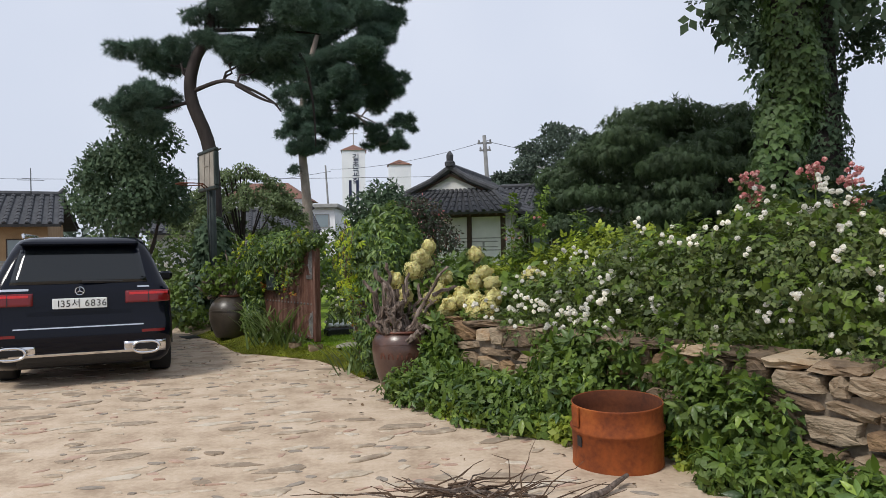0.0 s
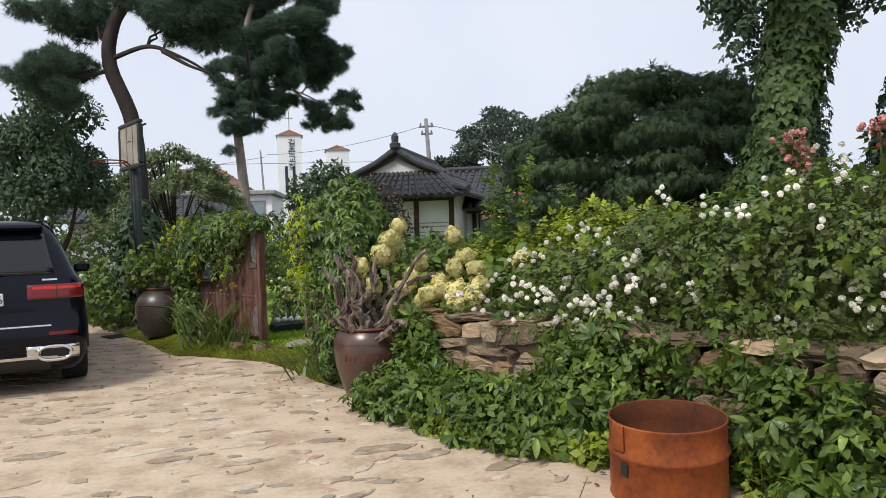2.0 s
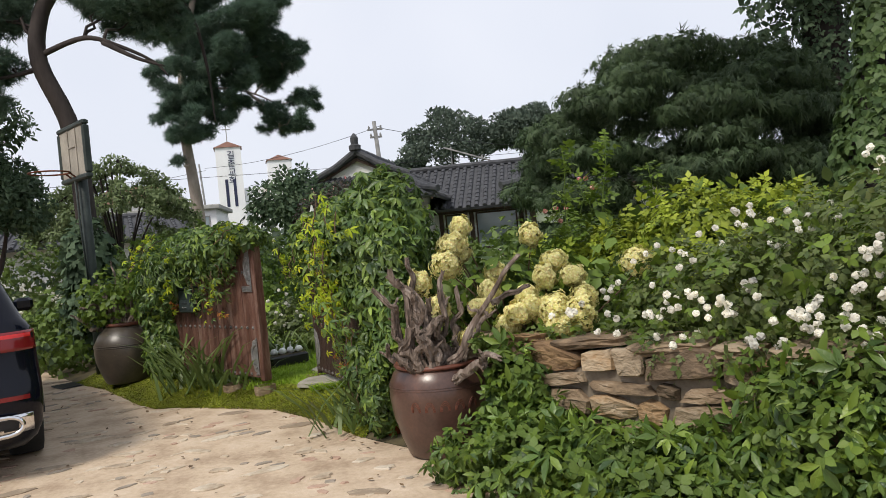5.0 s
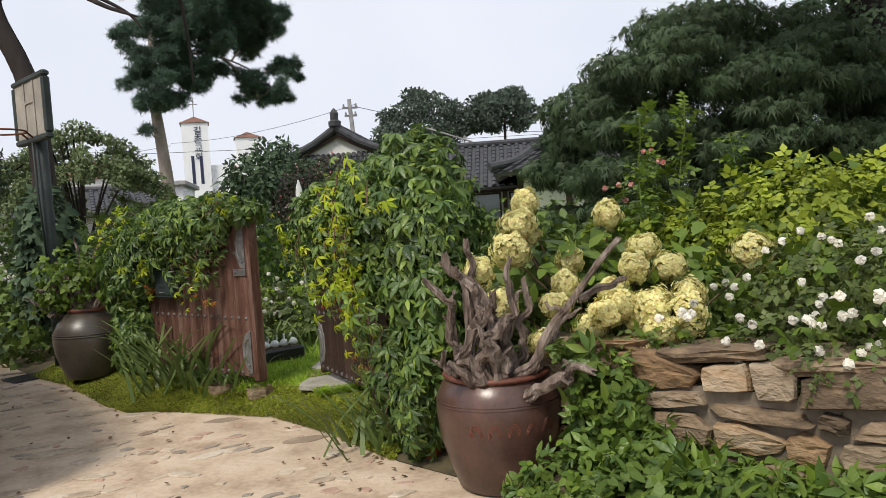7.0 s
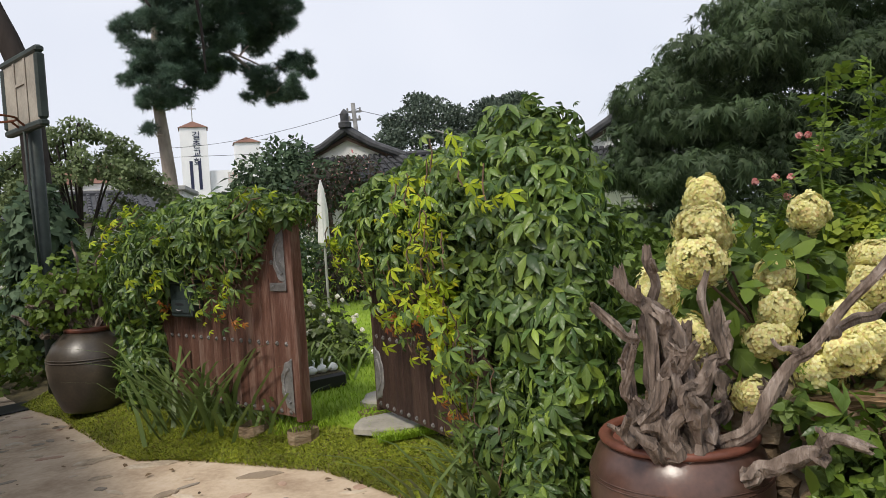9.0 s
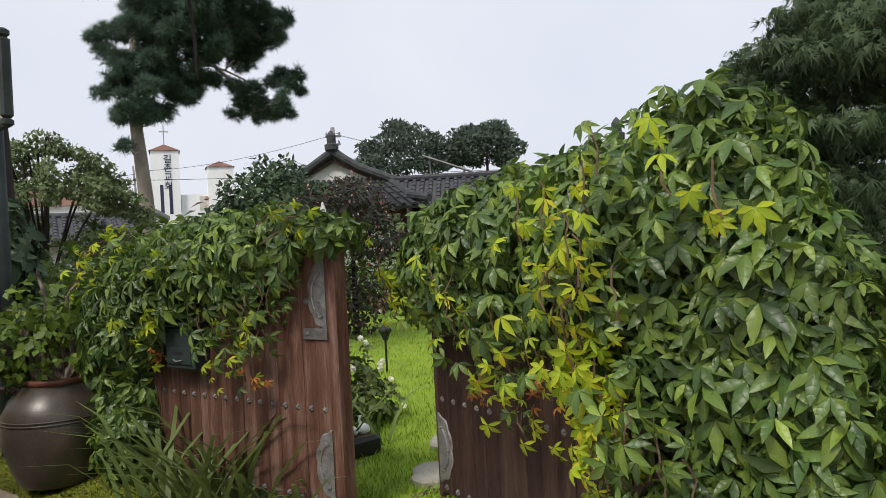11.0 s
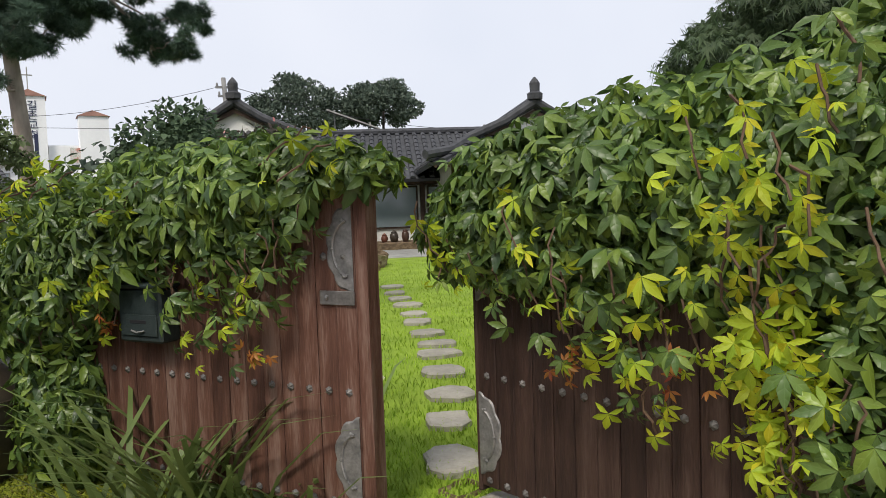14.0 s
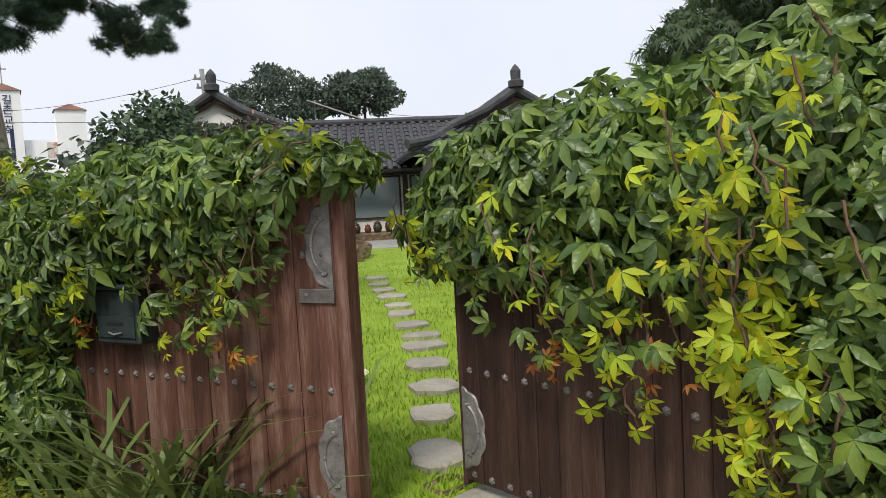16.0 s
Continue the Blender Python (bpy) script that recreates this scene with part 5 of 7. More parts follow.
under_e = []
r = random.Random(5)
for i in range(16):
    s = -0.1 + i * 0.36
    w = 0.10 if s < 0.6 else (0.40 if s < 2.4 else (0.09 if s < 3.7 else 0.3))
    p = wall_at(s, -w * 0.8, 0.10)
    under_e.append((*p, w * 0.9, w * 0.9, 0.13 + 0.14 * r.random()))
for s, z, w in ((2.35, 0.35, 0.3), (2.9, 0.35, 0.12), (3.3, 0.35, 0.12), (0.15, 0.45, 0.14), (0.46, 0.42, 0.20), (0.66, 0.36, 0.20), (0.84, 0.2, 0.2), (2.15, 0.38, 0.17), (2.5, 0.4, 0.20), (2.75, 0.38, 0.20), (3.05, 0.40, 0.20), (3.3, 0.38, 0.18), (3.52, 0.34, 0.18), (3.85, 0.25, 0.25), (0.62, 0.25, 0.16), (1.2, 0.12, 0.35), (1.85, 0.16, 0.36)):
    under_e.append((*wall_at(s, -0.08, z), w, w, 0.35 if z > 0.2 else 0.22))
UB = wall_at(2.0, -0.3, 0.0)
bank("ground_cover", "leafy green weeds and creepers along the wall's foot", "weeds", under_e, [
    ("leaves", 7400, T_TRI, 0.050, L_MID, dict(thick=0.6, droop=0.3, jit=0.85, zmin=0.01)), ("light_leaves", 2600, T_TRI, 0.046, L_LIGHT, dict(thick=0.4, droop=0.3, jit=0.7, zmin=0.01)), ("dark_leaves", 1600, OVAL, 0.06, L_MID, dict(thick=0.9, droop=0.2, jit=0.8, zmin=0.01)), ("palmate_leaves", 900, T_CREEP, 0.075, L_CREEP, dict(thick=0.15, droop=0.5, jit=0.6, out=0.7, zmin=0.01)), ("tall_growth", 700, LONG, 0.085, L_LIGHT, dict(thick=0.1, droop=-0.8, jit=0.5, out=0.8, zmin=0.01))], UB)
we = [(0.98, 5.85, 0.05, 0.20, 0.18, 0.12), (1.12, 5.62, 0.05, 0.22, 0.16, 0.11), (1.32, 5.45, 0.04, 0.20, 0.15, 0.10), (1.52, 5.2, 0.05, 0.2, 0.16, 0.11), (0.86, 6.1, 0.06, 0.14, 0.16, 0.12), (1.62, 4.98, 0.05, 0.16, 0.16, 0.12), (2.1, 4.35, 0.05, 0.16, 0.2, 0.14), (2.3, 3.9, 0.05, 0.2, 0.25, 0.14)]
bank("low_weeds", "low yellow-green weeds spilling onto the yard's edge", "weeds", we, [("leaves", 1900, T_TRIF, 0.045, L_YWEED, dict(thick=0.6, droop=0.1, jit=0.9, out=0.6, zmin=0.008))], (1.1, 5.6, 0))

ye = [(2.35, 7.75, 1.03, 0.5, 0.5, 0.36), (2.8, 7.45, 1.16, 0.55, 0.5, 0.40), (3.3, 7.3, 1.16, 0.55, 0.5, 0.40), (1.9, 8.0, 0.85, 0.5, 0.5, 0.38), (3.8, 7.4, 1.0, 0.5, 0.5, 0.4)]
bank("yellow_green_shrub", "bright yellow-green leafy shrub in the garden bed", "shrub", ye, [("leaves", 4200, T_PINN, 0.11, L_YSHRUB, dict(thick=0.4, droop=0.5)), ("inner_leaves", 1200, OVAL, 0.12, L_MID, dict(thick=0.9))], (2.8, 7.5, 0.1))

# ---- trees ----
def limb(g, pts, r0, r1, sides=9):
    g.tube(pts, np.linspace(r0, r1, len(pts)), sides)


def pine(label, base, trunk, r0, r1, limbs, pads, bark, n_per, size, mat):
    t = thing("pine_tree", label, "tree", pose(*base))
    b = np.array(base)
    g = Geo()
    tp = smooth_path(trunk)
    limb(g, tp - b, r0, r1, 12)
    part("trunk", g, bark, t, smooth=True)
    wood_pts = [tp]
    for q in limbs:
        wood_pts.append(smooth_path(q))
        part("limb", Geo().tube(smooth_path(q) - b, np.linspace(r0 * 0.28, 0.012, len(smooth_path(q))), 7), bark, t, smooth=True)
    small = []
    wp = np.concatenate(wood_pts)
    for (x, y, z, rr) in pads:
        gl = Geo()
        near = wp[np.argmin(np.linalg.norm(wp - np.array([x, y, z - 0.3]), axis=1))]
        gl.tube(wander(near - b, np.array([x, y, z]) - b, 7, 0.05, int(abs(x * 100 + z * 10)) + 1), np.linspace(0.026, 0.008, 7), 5)
        part("bough", gl, bark, t, smooth=True)
        k = max(6, int(9 * rr / 0.6))
        for _ in range(k):
            o = rng.normal(size=3) * np.array([0.55, 0.55, 0.34]) * rr
            s = rng.uniform(0.38, 0.62) * rr
            small.append((x + o[0], y + o[1], z + o[2], s, s, s * 0.62))
    P, N = shell(small, n_per * len(pads), 0.75)
    A = N * 0.8 + np.array([0, 0, 0.55]) + rng.normal(size=N.shape) * 0.35
    part("crown", scatter(T_NEEDLE, P - b, A, rng.normal(size=N.shape), size * (1 + 0.2 * rng.normal(size=len(P)))), mat, t, kind="stuff")
    return t


pine("tall dark pine with a leaning trunk behind the hoop", (-2.47, 14.93, 0.0), [(-2.47, 14.93, 0.0), (-2.49, 14.93, 1.48), (-2.56, 14.91, 3.37), (-2.91, 14.87, 4.48), (-2.83, 14.87, 5.19), (-2.55, 14.9, 5.82), (-2.47, 14.93, 7.08)], 0.165, 0.085,
     [[(-2.87, 14.87, 4.6), (-2.21, 14.4, 4.71), (-1.72, 14.2, 4.53), (-1.27, 14.05, 4.26), (-1.09, 14.0, 4.04)], [(-1.95, 14.3, 4.62), (-1.5, 14.05, 4.32), (-1.13, 13.9, 4.16)], [(-2.55, 14.9, 5.82), (-1.76, 15.02, 5.9), (-0.81, 15.1, 5.9), (-0.34, 14.98, 5.82)], [(-2.47, 14.9, 6.53), (-1.6, 15.06, 6.77), (-0.65, 15.14, 6.85)], [(-1.29, 15.06, 5.9), (-0.73, 15.1, 5.35), (-0.53, 15.06, 4.4), (-0.49, 15.06, 3.53)], [(-2.63, 14.9, 3.61), (-2.47, 14.9, 3.45), (-2.35, 14.9, 3.47)], [(-2.9, 14.86, 4.4), (-3.26, 14.82, 4.28), (-3.73, 14.66, 4.16)]],
     [(-3.54, 15.03, 5.25, 0.49), (-3.25, 15.22, 5.27, 0.4), (-3.76, 15.03, 5.36, 0.36), (-3.92, 14.39, 4.34, 0.47), (-3.71, 15.25, 4.47, 0.49), (-3.38, 15.07, 4.56, 0.4), (-4.23, 14.69, 4.26, 0.36), (-3.79, 15.13, 4.07, 0.4), (-2.2, 15.02, 5.62, 0.47), (-1.81, 14.91, 5.43, 0.47), (-1.44, 15.11, 5.58, 0.51), (-1.0, 14.61, 5.35, 0.49), (-1.62, 14.84, 5.11, 0.4), (-1.98, 14.71, 5.19, 0.4), (-1.1, 15.14, 5.11, 0.41), (-2.26, 14.91, 6.14, 0.55), (-1.57, 14.78, 6.22, 0.63), (-0.88, 14.59, 6.06, 0.63), (-1.84, 14.8, 6.77, 0.63), (-1.06, 14.9, 6.93, 0.63), (-2.63, 14.79, 6.85, 0.55)],
     M_BARK, 780, 0.135, L_PINE)
pine("slender grey-trunked pine beyond the gate", (-1.0, 22.56, 0), [(-1.0, 22.56, 0), (-1.01, 22.56, 2.37), (-1.07, 22.56, 3.43), (-1.16, 22.56, 4.6), (-1.15, 22.56, 5.54), (-0.92, 22.56, 6.97), (-0.52, 22.55, 8.43)], 0.17, 0.07,
     [[(-1.15, 22.56, 5.3), (-0.4, 22.5, 5.7), (0.5, 22.45, 5.6), (1.3, 22.3, 5.2)], [(-1.1, 22.56, 5.9), (-0.2, 22.5, 6.3), (0.7, 22.4, 6.5), (1.3, 22.4, 6.5)], [(0.5, 22.45, 5.6), (1.1, 22.4, 5.0), (1.3, 22.37, 4.65)], [(-0.8, 22.5, 7.2), (0.3, 22.4, 7.8), (1.4, 22.3, 8.2)]],
     [(-1.07, 23.15, 7.88, 0.7), (-0.26, 23.0, 8.1, 0.75), (0.48, 21.6, 7.2, 0.68), (1.13, 21.8, 7.7, 0.65), (-0.91, 22.41, 6.8, 0.62), (-0.13, 22.29, 6.86, 0.68), (0.66, 22.61, 6.8, 0.66), (1.31, 22.61, 6.57, 0.56), (-1.15, 23.2, 6.2, 0.46), (-0.43, 21.94, 6.05, 0.55), (0.3, 22.31, 5.8, 0.52), (1.01, 23.2, 6.15, 0.55), (1.65, 22.8, 6.2, 0.42), (0.14, 22.83, 5.45, 0.36), (1.1, 22.24, 4.98, 0.34), (1.5, 22.0, 4.75, 0.36), (0.85, 22.58, 5.2, 0.26), (-1.52, 22.55, 5.1, 0.38), (-0.95, 21.89, 4.9, 0.42), (-1.32, 22.16, 4.5, 0.34), (-0.83, 22.46, 4.65, 0.32), (-1.37, 22.1, 3.85, 0.18), (-0.54, 22.45, 8.8, 0.8), (0.58, 22.55, 9.0, 0.9), (1.54, 22.52, 8.7, 0.75), (1.9, 22.2, 5.3, 0.34), (2.15, 22.2, 5.15, 0.2), (1.75, 22.1, 4.55, 0.22), (1.35, 22.6, 4.55, 0.28), (0.95, 22.6, 4.75, 0.24), (-0.6, 22.3, 4.55, 0.36), (-0.3, 22.4, 5.0, 0.42), (-0.05, 22.5, 5.4, 0.38), (-1.25, 22.3, 5.4, 0.45), (-0.6, 22.2, 5.5, 0.45), (0.5, 22.3, 6.2, 0.5)],
     M_BARK2, 760, 0.168, L_PINE)


def tree(name, label, base, trunk, r0, r1, ells, layers, limbs=(), bark=M_BARK):
    t = thing(name, label, "tree", pose(*base))
    b = np.array(base)
    tp = smooth_path(trunk)
    part("trunk", Geo().tube(tp - b, np.linspace(r0, r1, len(tp)), 10), bark, t, smooth=True)
    for q in limbs:
        q = smooth_path(q)
        part("limb", Geo().tube(q - b, np.linspace(r1 * 1.1, 0.015, len(q)), 7), bark, t, smooth=True)
    for nm, n, tmpl, size, mat, kw in layers:
        foliage(nm, ells, n, tmpl, size, mat, t, base, **kw)
    return t


def lumps(c, r, n, s, seed, flat=0.7):
    """Small crowns spread over a big one."""
    q = np.random.default_rng(seed)
    d = unit(q.normal(size=(n, 3)))
    d[:, 2] = np.abs(d[:, 2]) * 1.1 - 0.25
    return [(c[0] + a * r[0] * 0.82, c[1] + b * r[1] * 0.82, c[2] + e * r[2] * 0.82, k, k, k * flat) for (a, b, e), k in zip(d, q.uniform(0.7, 1.2, n) * s)]


me = lumps((5.38, 10.8, 1.72), (2.72, 1.75, 2.62), 130, 0.46, 11, 0.34) + [(5.45, 10.75, 1.6, 1.75, 1.2, 1.7)]
tree("weeping_maple", "huge dark-green cutleaf maple with drooping layered dome", (5.8, 10.9, 0.1), [(5.8, 10.9, 0.1), (5.7, 10.9, 1.2), (6.0, 10.8, 2.4)], 0.28, 0.12, me,
     [("crown", 36000, T_FEATH, 0.104, L_MAPLE, dict(droop=0.9, jit=0.45, out=0.6, thick=0.35)), ("inner_crown", 5000, T_FEATH, 0.13, L_MAPLE, dict(thick=0.9))])
# ivy-clad trunks
for i, (lab, b, tr, r0, r1) in enumerate((
        ("tall trunk wrapped thickly in green ivy", (4.6, 7.6, 0.1), [(4.6, 7.6, 0.1), (4.74, 7.6, 1.5), (4.92, 7.6, 2.35), (5.16, 7.6, 3.3), (5.10, 7.6, 4.2), (5.2, 7.6, 6.5)], 0.24, 0.19),
        ("dark ivy-clad trunk behind the first", (8.2, 11.3, 0.1), [(8.2, 11.3, 0.1), (8.2, 11.3, 2.5), (8.1, 11.3, 4.6), (8.0, 11.3, 7.0)], 0.34, 0.24),
        ("ivy-clad trunk at the garden's edge", (8.3, 9.7, 0.1), [(8.3, 9.7, 0.1), (8.25, 9.7, 2.0), (8.75, 9.7, 3.6), (9.1, 9.7, 7.0)], 0.25, 0.15))):
    t = thing("ivy_tree", lab, "tree", pose(*b), "ivy-covered trees")
    tp = smooth_path(tr)
    part("trunk", Geo().tube(tp - np.array(b), np.linspace(r0, r1, len(tp)), 12), M_BARK, t, smooth=True)
    k = 5000 if i == 0 else 3000
    u = rng.random(k) * (len(tp) - 1.001)
    j = u.astype(int)
    c = tp[j] + (tp[j + 1] - tp[j]) * (u - j)[:, None]
    th = rng.random(k) * 2 * math.pi
    N = np.stack([np.cos(th), np.sin(th), 0 * th], 1)
    rad = np.interp(u, [0, len(tp) - 1], [r0, r1]) + 0.04 + 0.07 * rng.random(k) + 0.05 * np.sin(c[:, 2] * 5 + th * 2)
    A, F = hang(N, 1.0, 0.4, 0.3)
    part("ivy", scatter(T_TRIF, c + N * rad[:, None] - np.array(b), A, F, 0.078 * (1 + 0.2 * rng.normal(size=k))), L_IVY if i == 0 else L_DARK, t, "thick sheath of ivy leaves", kind="stuff")
    ce = lumps((b[0] + (0.3 if i else -0.1), b[1], 6.2), (1.9, 1.6, 1.8), 16, 0.7, 30 + i, 0.6)
    if i == 0:
        ce = ce + [(4.55, 7.9, 4.3, 0.38, 0.36, 0.30), (4.75, 7.8, 4.65, 0.45, 0.45, 0.36), (5.9, 7.6, 4.5, 0.45, 0.45, 0.45)]
    if i == 1:
        ce = ce + [(7.5, 11.3, 4.6, 0.7, 0.5, 0.8), (7.0, 11.3, 5.0, 0.5, 0.4, 0.5), (8.9, 11.2, 5.0, 0.5, 0.5, 0.5)]
    foliage("crown", ce, 3000, T_PINN, 0.26, L_DARK, t, b, thick=0.8)

de = [(8.0, 9.5, 1.0, 1.2, 0.9, 1.3), (9.2, 9.2, 1.0, 1.3, 1.0, 1.2), (6.9, 8.4, 0.8, 0.8, 0.8, 0.9), (9.8, 7.6, 0.9, 1.3, 1.2, 1.0)]
bank("garden_shrub", "dark tangled shrubs under the ivy-clad trees", "shrub", de, [("leaves", 7000, T_TRIF, 0.085, L_DARK, dict(thick=0.7))], (8.2, 9.2, 0.1))

le = lumps((-4.55, 16.4, 2.5), (1.15, 1.1, 1.7), 26, 0.45, 21, 0.9) + [(-4.5, 16.4, 4.2, 0.4, 0.4, 0.5), (-3.9, 16.5, 3.9, 0.5, 0.4, 0.4)]
tree("garden_tree", "dense dark-green round-crowned tree near the car", (-4.5, 16.5, 0), [(-4.5, 16.5, 0), (-4.45, 16.5, 1.0), (-4.5, 16.4, 2.4)], 0.16, 0.07, le,
     [("crown", 14000, LOZ, 0.092, L_DARK, dict(thick=0.6)), ("top_sprays", 2600, LONG, 0.085, L_DARK, dict(thick=0.1, out=1.2, droop=-0.6))],
     [[(-4.5, 16.5, 0.6), (-4.9, 16.5, 1.3), (-5.1, 16.4, 2.2)], [(-4.5, 16.5, 0.8), (-4.1, 16.5, 1.5), (-3.9, 16.4, 2.3)]])
q = np.random.default_rng(22)
arcs, fe = [], []
for i in range(64):
    d = unit(q.normal(size=3))
    d[2] = abs(d[2])
    e = np.array([-2.75, 20.6, 1.7]) + d * (1.65, 1.1, 1.95)
    mid = np.array([-2.75, 20.6, 1.9]) + (e - (-2.75, 20.6, 1.7)) * (0.6, 0.6, 0.85)
    pth = smooth_path([(-2.7, 20.6, 1.0), mid, e, e + d * (0.25, 0.15, 0) - (0, 0, 0.12)], 5)
    arcs.append(pth)
    fe += [(*c, 0.20, 0.20, 0.08) for c in pth[6::2]]
tree("zelkova_tree", "light-leaved spreading tree behind the hedge, paled for haze", (-2.7, 20.6, 0), [(-2.7, 20.6, 0), (-2.7, 20.6, 0.6), (-2.7, 20.6, 1.2)], 0.12, 0.02, fe, [("crown", 15000, LOZ, 0.080, L_ZELKHAZE, dict(thick=0.9, out=0.7, droop=0.5))], arcs[::3])
pe = lumps((1.2, 19.8, 2.2), (1.1, 0.8, 1.15), 26, 0.36, 23, 0.8) + [(1.1, 19.6, 0.9, 0.95, 0.7, 0.95)]
tree("garden_tree", "dusky dark-leaved shrub tree before the house", (1.1, 19.8, 0.1), [(1.1, 19.8, 0.1), (1.1, 19.8, 1.0), (1.1, 19.8, 2.2)], 0.09, 0.04, pe, [("crown", 5200, OVAL, 0.105, L_DARK, dict(thick=0.8, out=0.8, jit=0.9))])
pe = lumps((1.85, 17.6, 1.75), (0.95, 0.6, 1.0), 24, 0.32, 24, 0.8) + [(1.95, 17.6, 0.8, 0.6, 0.5, 0.7), (1.6, 17.5, 0.6, 0.5, 0.5, 0.5)]
tree("crape_myrtle", "purplish bushy shrub with reddish flower sprays", (1.95, 17.6, 0.1), [(1.95, 17.6, 0.1), (1.95, 17.6, 0.8), (1.95, 17.6, 1.6)], 0.06, 0.03, pe, [("crown", 4200, OVAL, 0.075, L_PURPLE, dict(thick=0.7, out=0.8)), ("green_leaves", 1200, OVAL, 0.07, L_DARK, dict(thick=0.5, out=0.8)), ("flowers", 360, OVAL, 0.05, L_PINK, dict(thick=0.1, out=0.8))])

hb = [(-4.0, 18.6, 0.8, 1.0, 0.8, 1.2), (-5.6, 19.2, 0.9, 1.2, 1.0, 1.3), (-2.9, 18.2, 0.9, 0.9, 0.7, 1.1), (-2.2, 16.2, 0.8, 0.8, 0.8, 0.85), (-7.2, 20.0, 0.7, 1.2, 1.0, 0.9), (-1.2, 16.0, 1.0, 0.8, 0.8, 0.8), (-2.6, 13.4, 0.5, 0.55, 0.6, 0.55), (-2.0, 13.3, 0.7, 0.6, 0.6, 0.6), (-1.5, 12.9, 0.75, 0.55, 0.5, 0.65), (-3.3, 15.0, 0.4, 0.6, 0.8, 0.45), (-3.0, 14.3, 0.55, 0.5, 0.6, 0.6), (-1.2, 13.6, 1.0, 0.7, 0.6, 0.6), (-0.6, 14.2, 1.0, 0.7, 0.7, 0.6), (-4.2, 17.2, 0.5, 0.8, 1.0, 0.6), (-0.9, 16.6, 1.25, 0.6, 0.6, 0.75), (-0.2, 16.6, 1.2, 0.6, 0.6, 0.75), (0.4, 16.8, 1.1, 0.5, 0.6, 0.7), (-1.7, 16.8, 1.2, 0.6, 0.6, 0.75)]
bank("hedge", "mixed green hedge and creepers along the yard", "hedge", hb, [("leaves", 9500, T_TRIF, 0.085, L_MID, dict(thick=0.5, zmin=0.02)), ("dark_leaves", 3000, OVAL, 0.10, L_DARK, dict(thick=0.9, zmin=0.02))], (-2.0, 13.4, 0))
hb = [(-2.25, 13.1, 1.5, 0.32, 0.3, 0.55), (-2.2, 13.1, 0.9, 0.4, 0.35, 0.5)]
bank("post_ivy", "ivy climbing the foot of the hoop post", "climbing plant", hb, [("leaves", 1200, T_TRI, 0.09, L_DARK, dict(thick=0.5))], (-2.25, 13.1, 0))

LW = [(-3.15, 14.6, 0.75, 0.45, 0.5, 0.4), (-3.4, 15.3, 0.7, 0.5, 0.5, 0.4)]
wr2 = bank("white_rose_bush", "white-flowered rose bush in the hedge by the yard", "rose bush", LW, [("leaves", 1100, T_PINN, 0.09, L_ROSE, dict(thick=0.6))], (-3.2, 14.9, 0))
blooms(wr2, (-3.2, 14.9, 0), LW, 20, 4, 0.028, L_WHITE, "white_bloom", (0.2, -0.9, 0.4))

# far trees and hills
for i, (c, rr, nl, sz) in enumerate((((21.6, 69.0, 9.7), (4.9, 3.8, 4.9), 26, 1.65), ((28.6, 66.3, 10.3), (3.7, 3.3, 3.6), 20, 1.5), ((16.5, 70.5, 6.8), (3.8, 3, 2.4), 14, 1.35))):
    ee = lumps(c, rr, nl * 2, sz * 0.72, 50 + i, 0.55)
    tree("hazed_far_pine", "pine on the rise behind the house, haze in its grey-green", (c[0], c[1], 0), [(c[0], c[1], 0), (c[0], c[1], 4), (c[0] + 0.3, c[1], c[2])], 0.25, 0.1, ee, [("crown", 11000, LOZ, 0.29, L_PINEHAZE, dict(thick=0.8, out=0.9, droop=-0.3))])
fw = [(x, 52 + 3 * math.sin(x), 2.4, 3.2, 2, 2.6 + math.sin(x * 1.7)) for x in np.arange(4, 44, 3.1)] + [(x, 62, 1.5, 4, 2, 2.2 + math.sin(x * 2.7)) for x in np.arange(-34, -3, 3.7)]
wood_far = thing("far_woodland", "green woodland rising beyond the roofs, haze in its colour", "trees", pose(20, 52, 0))
foliage("leaves", fw, 9000, LOZ, 0.6, L_PINEHAZE, wood_far, (20, 52, 0), thick=0.5)


# ---- car ----
def glyphs(text, size, m, parent, mat, name="letter", depth=0.002):
    x = 0.0
    for ch in text:
        cu = bpy.data.curves.new(name, "FONT")
        cu.body, cu.size, cu.extrude = ch, size, depth
        tmp = bpy.data.objects.new(name, cu)
        scene.collection.objects.link(tmp)
        me = bpy.data.meshes.new_from_object(tmp.evaluated_get(bpy.context.evaluated_depsgraph_get()))
        bpy.data.objects.remove(tmp)
        w = max((v.co.x for v in me.vertices), default=size * 0.3)
        if len(me.vertices):
            me.materials.clear()
            me.materials.append(mat)
            ob = new(name, me)
            ob.parent, ob.matrix_basis = parent, m @ Matrix.Translation((x, 0, 0))
        x += w + size * 0.10


CAR_LEVELS = [(0.20, 0.80, 0.16, 4.45), (0.27, 0.86, 0.07, 4.56), (0.36, 0.895, 0.02, 4.61), (0.50, 0.910, 0.0, 4.63), (0.60, 0.912, 0.0, 4.63), (0.66, 0.912, 0.035, 4.62), (0.74, 0.905, 0.05, 4.60), (0.86, 0.90, 0.055, 4.52), (0.96, 0.895, 0.06, 4.40), (1.02, 0.875, 0.075, 4.05), (1.07, 0.84, 0.11, 3.35), (1.16, 0.80, 0.16, 3.15), (1.30, 0.745, 0.24, 2.9), (1.42, 0.69, 0.31, 2.7), (1.50, 0.65, 0.37, 2.5), (1.555, 0.61, 0.44, 2.35), (1.585, 0.55, 0.58, 2.15), (1.60, 0.40, 0.85, 1.9)]


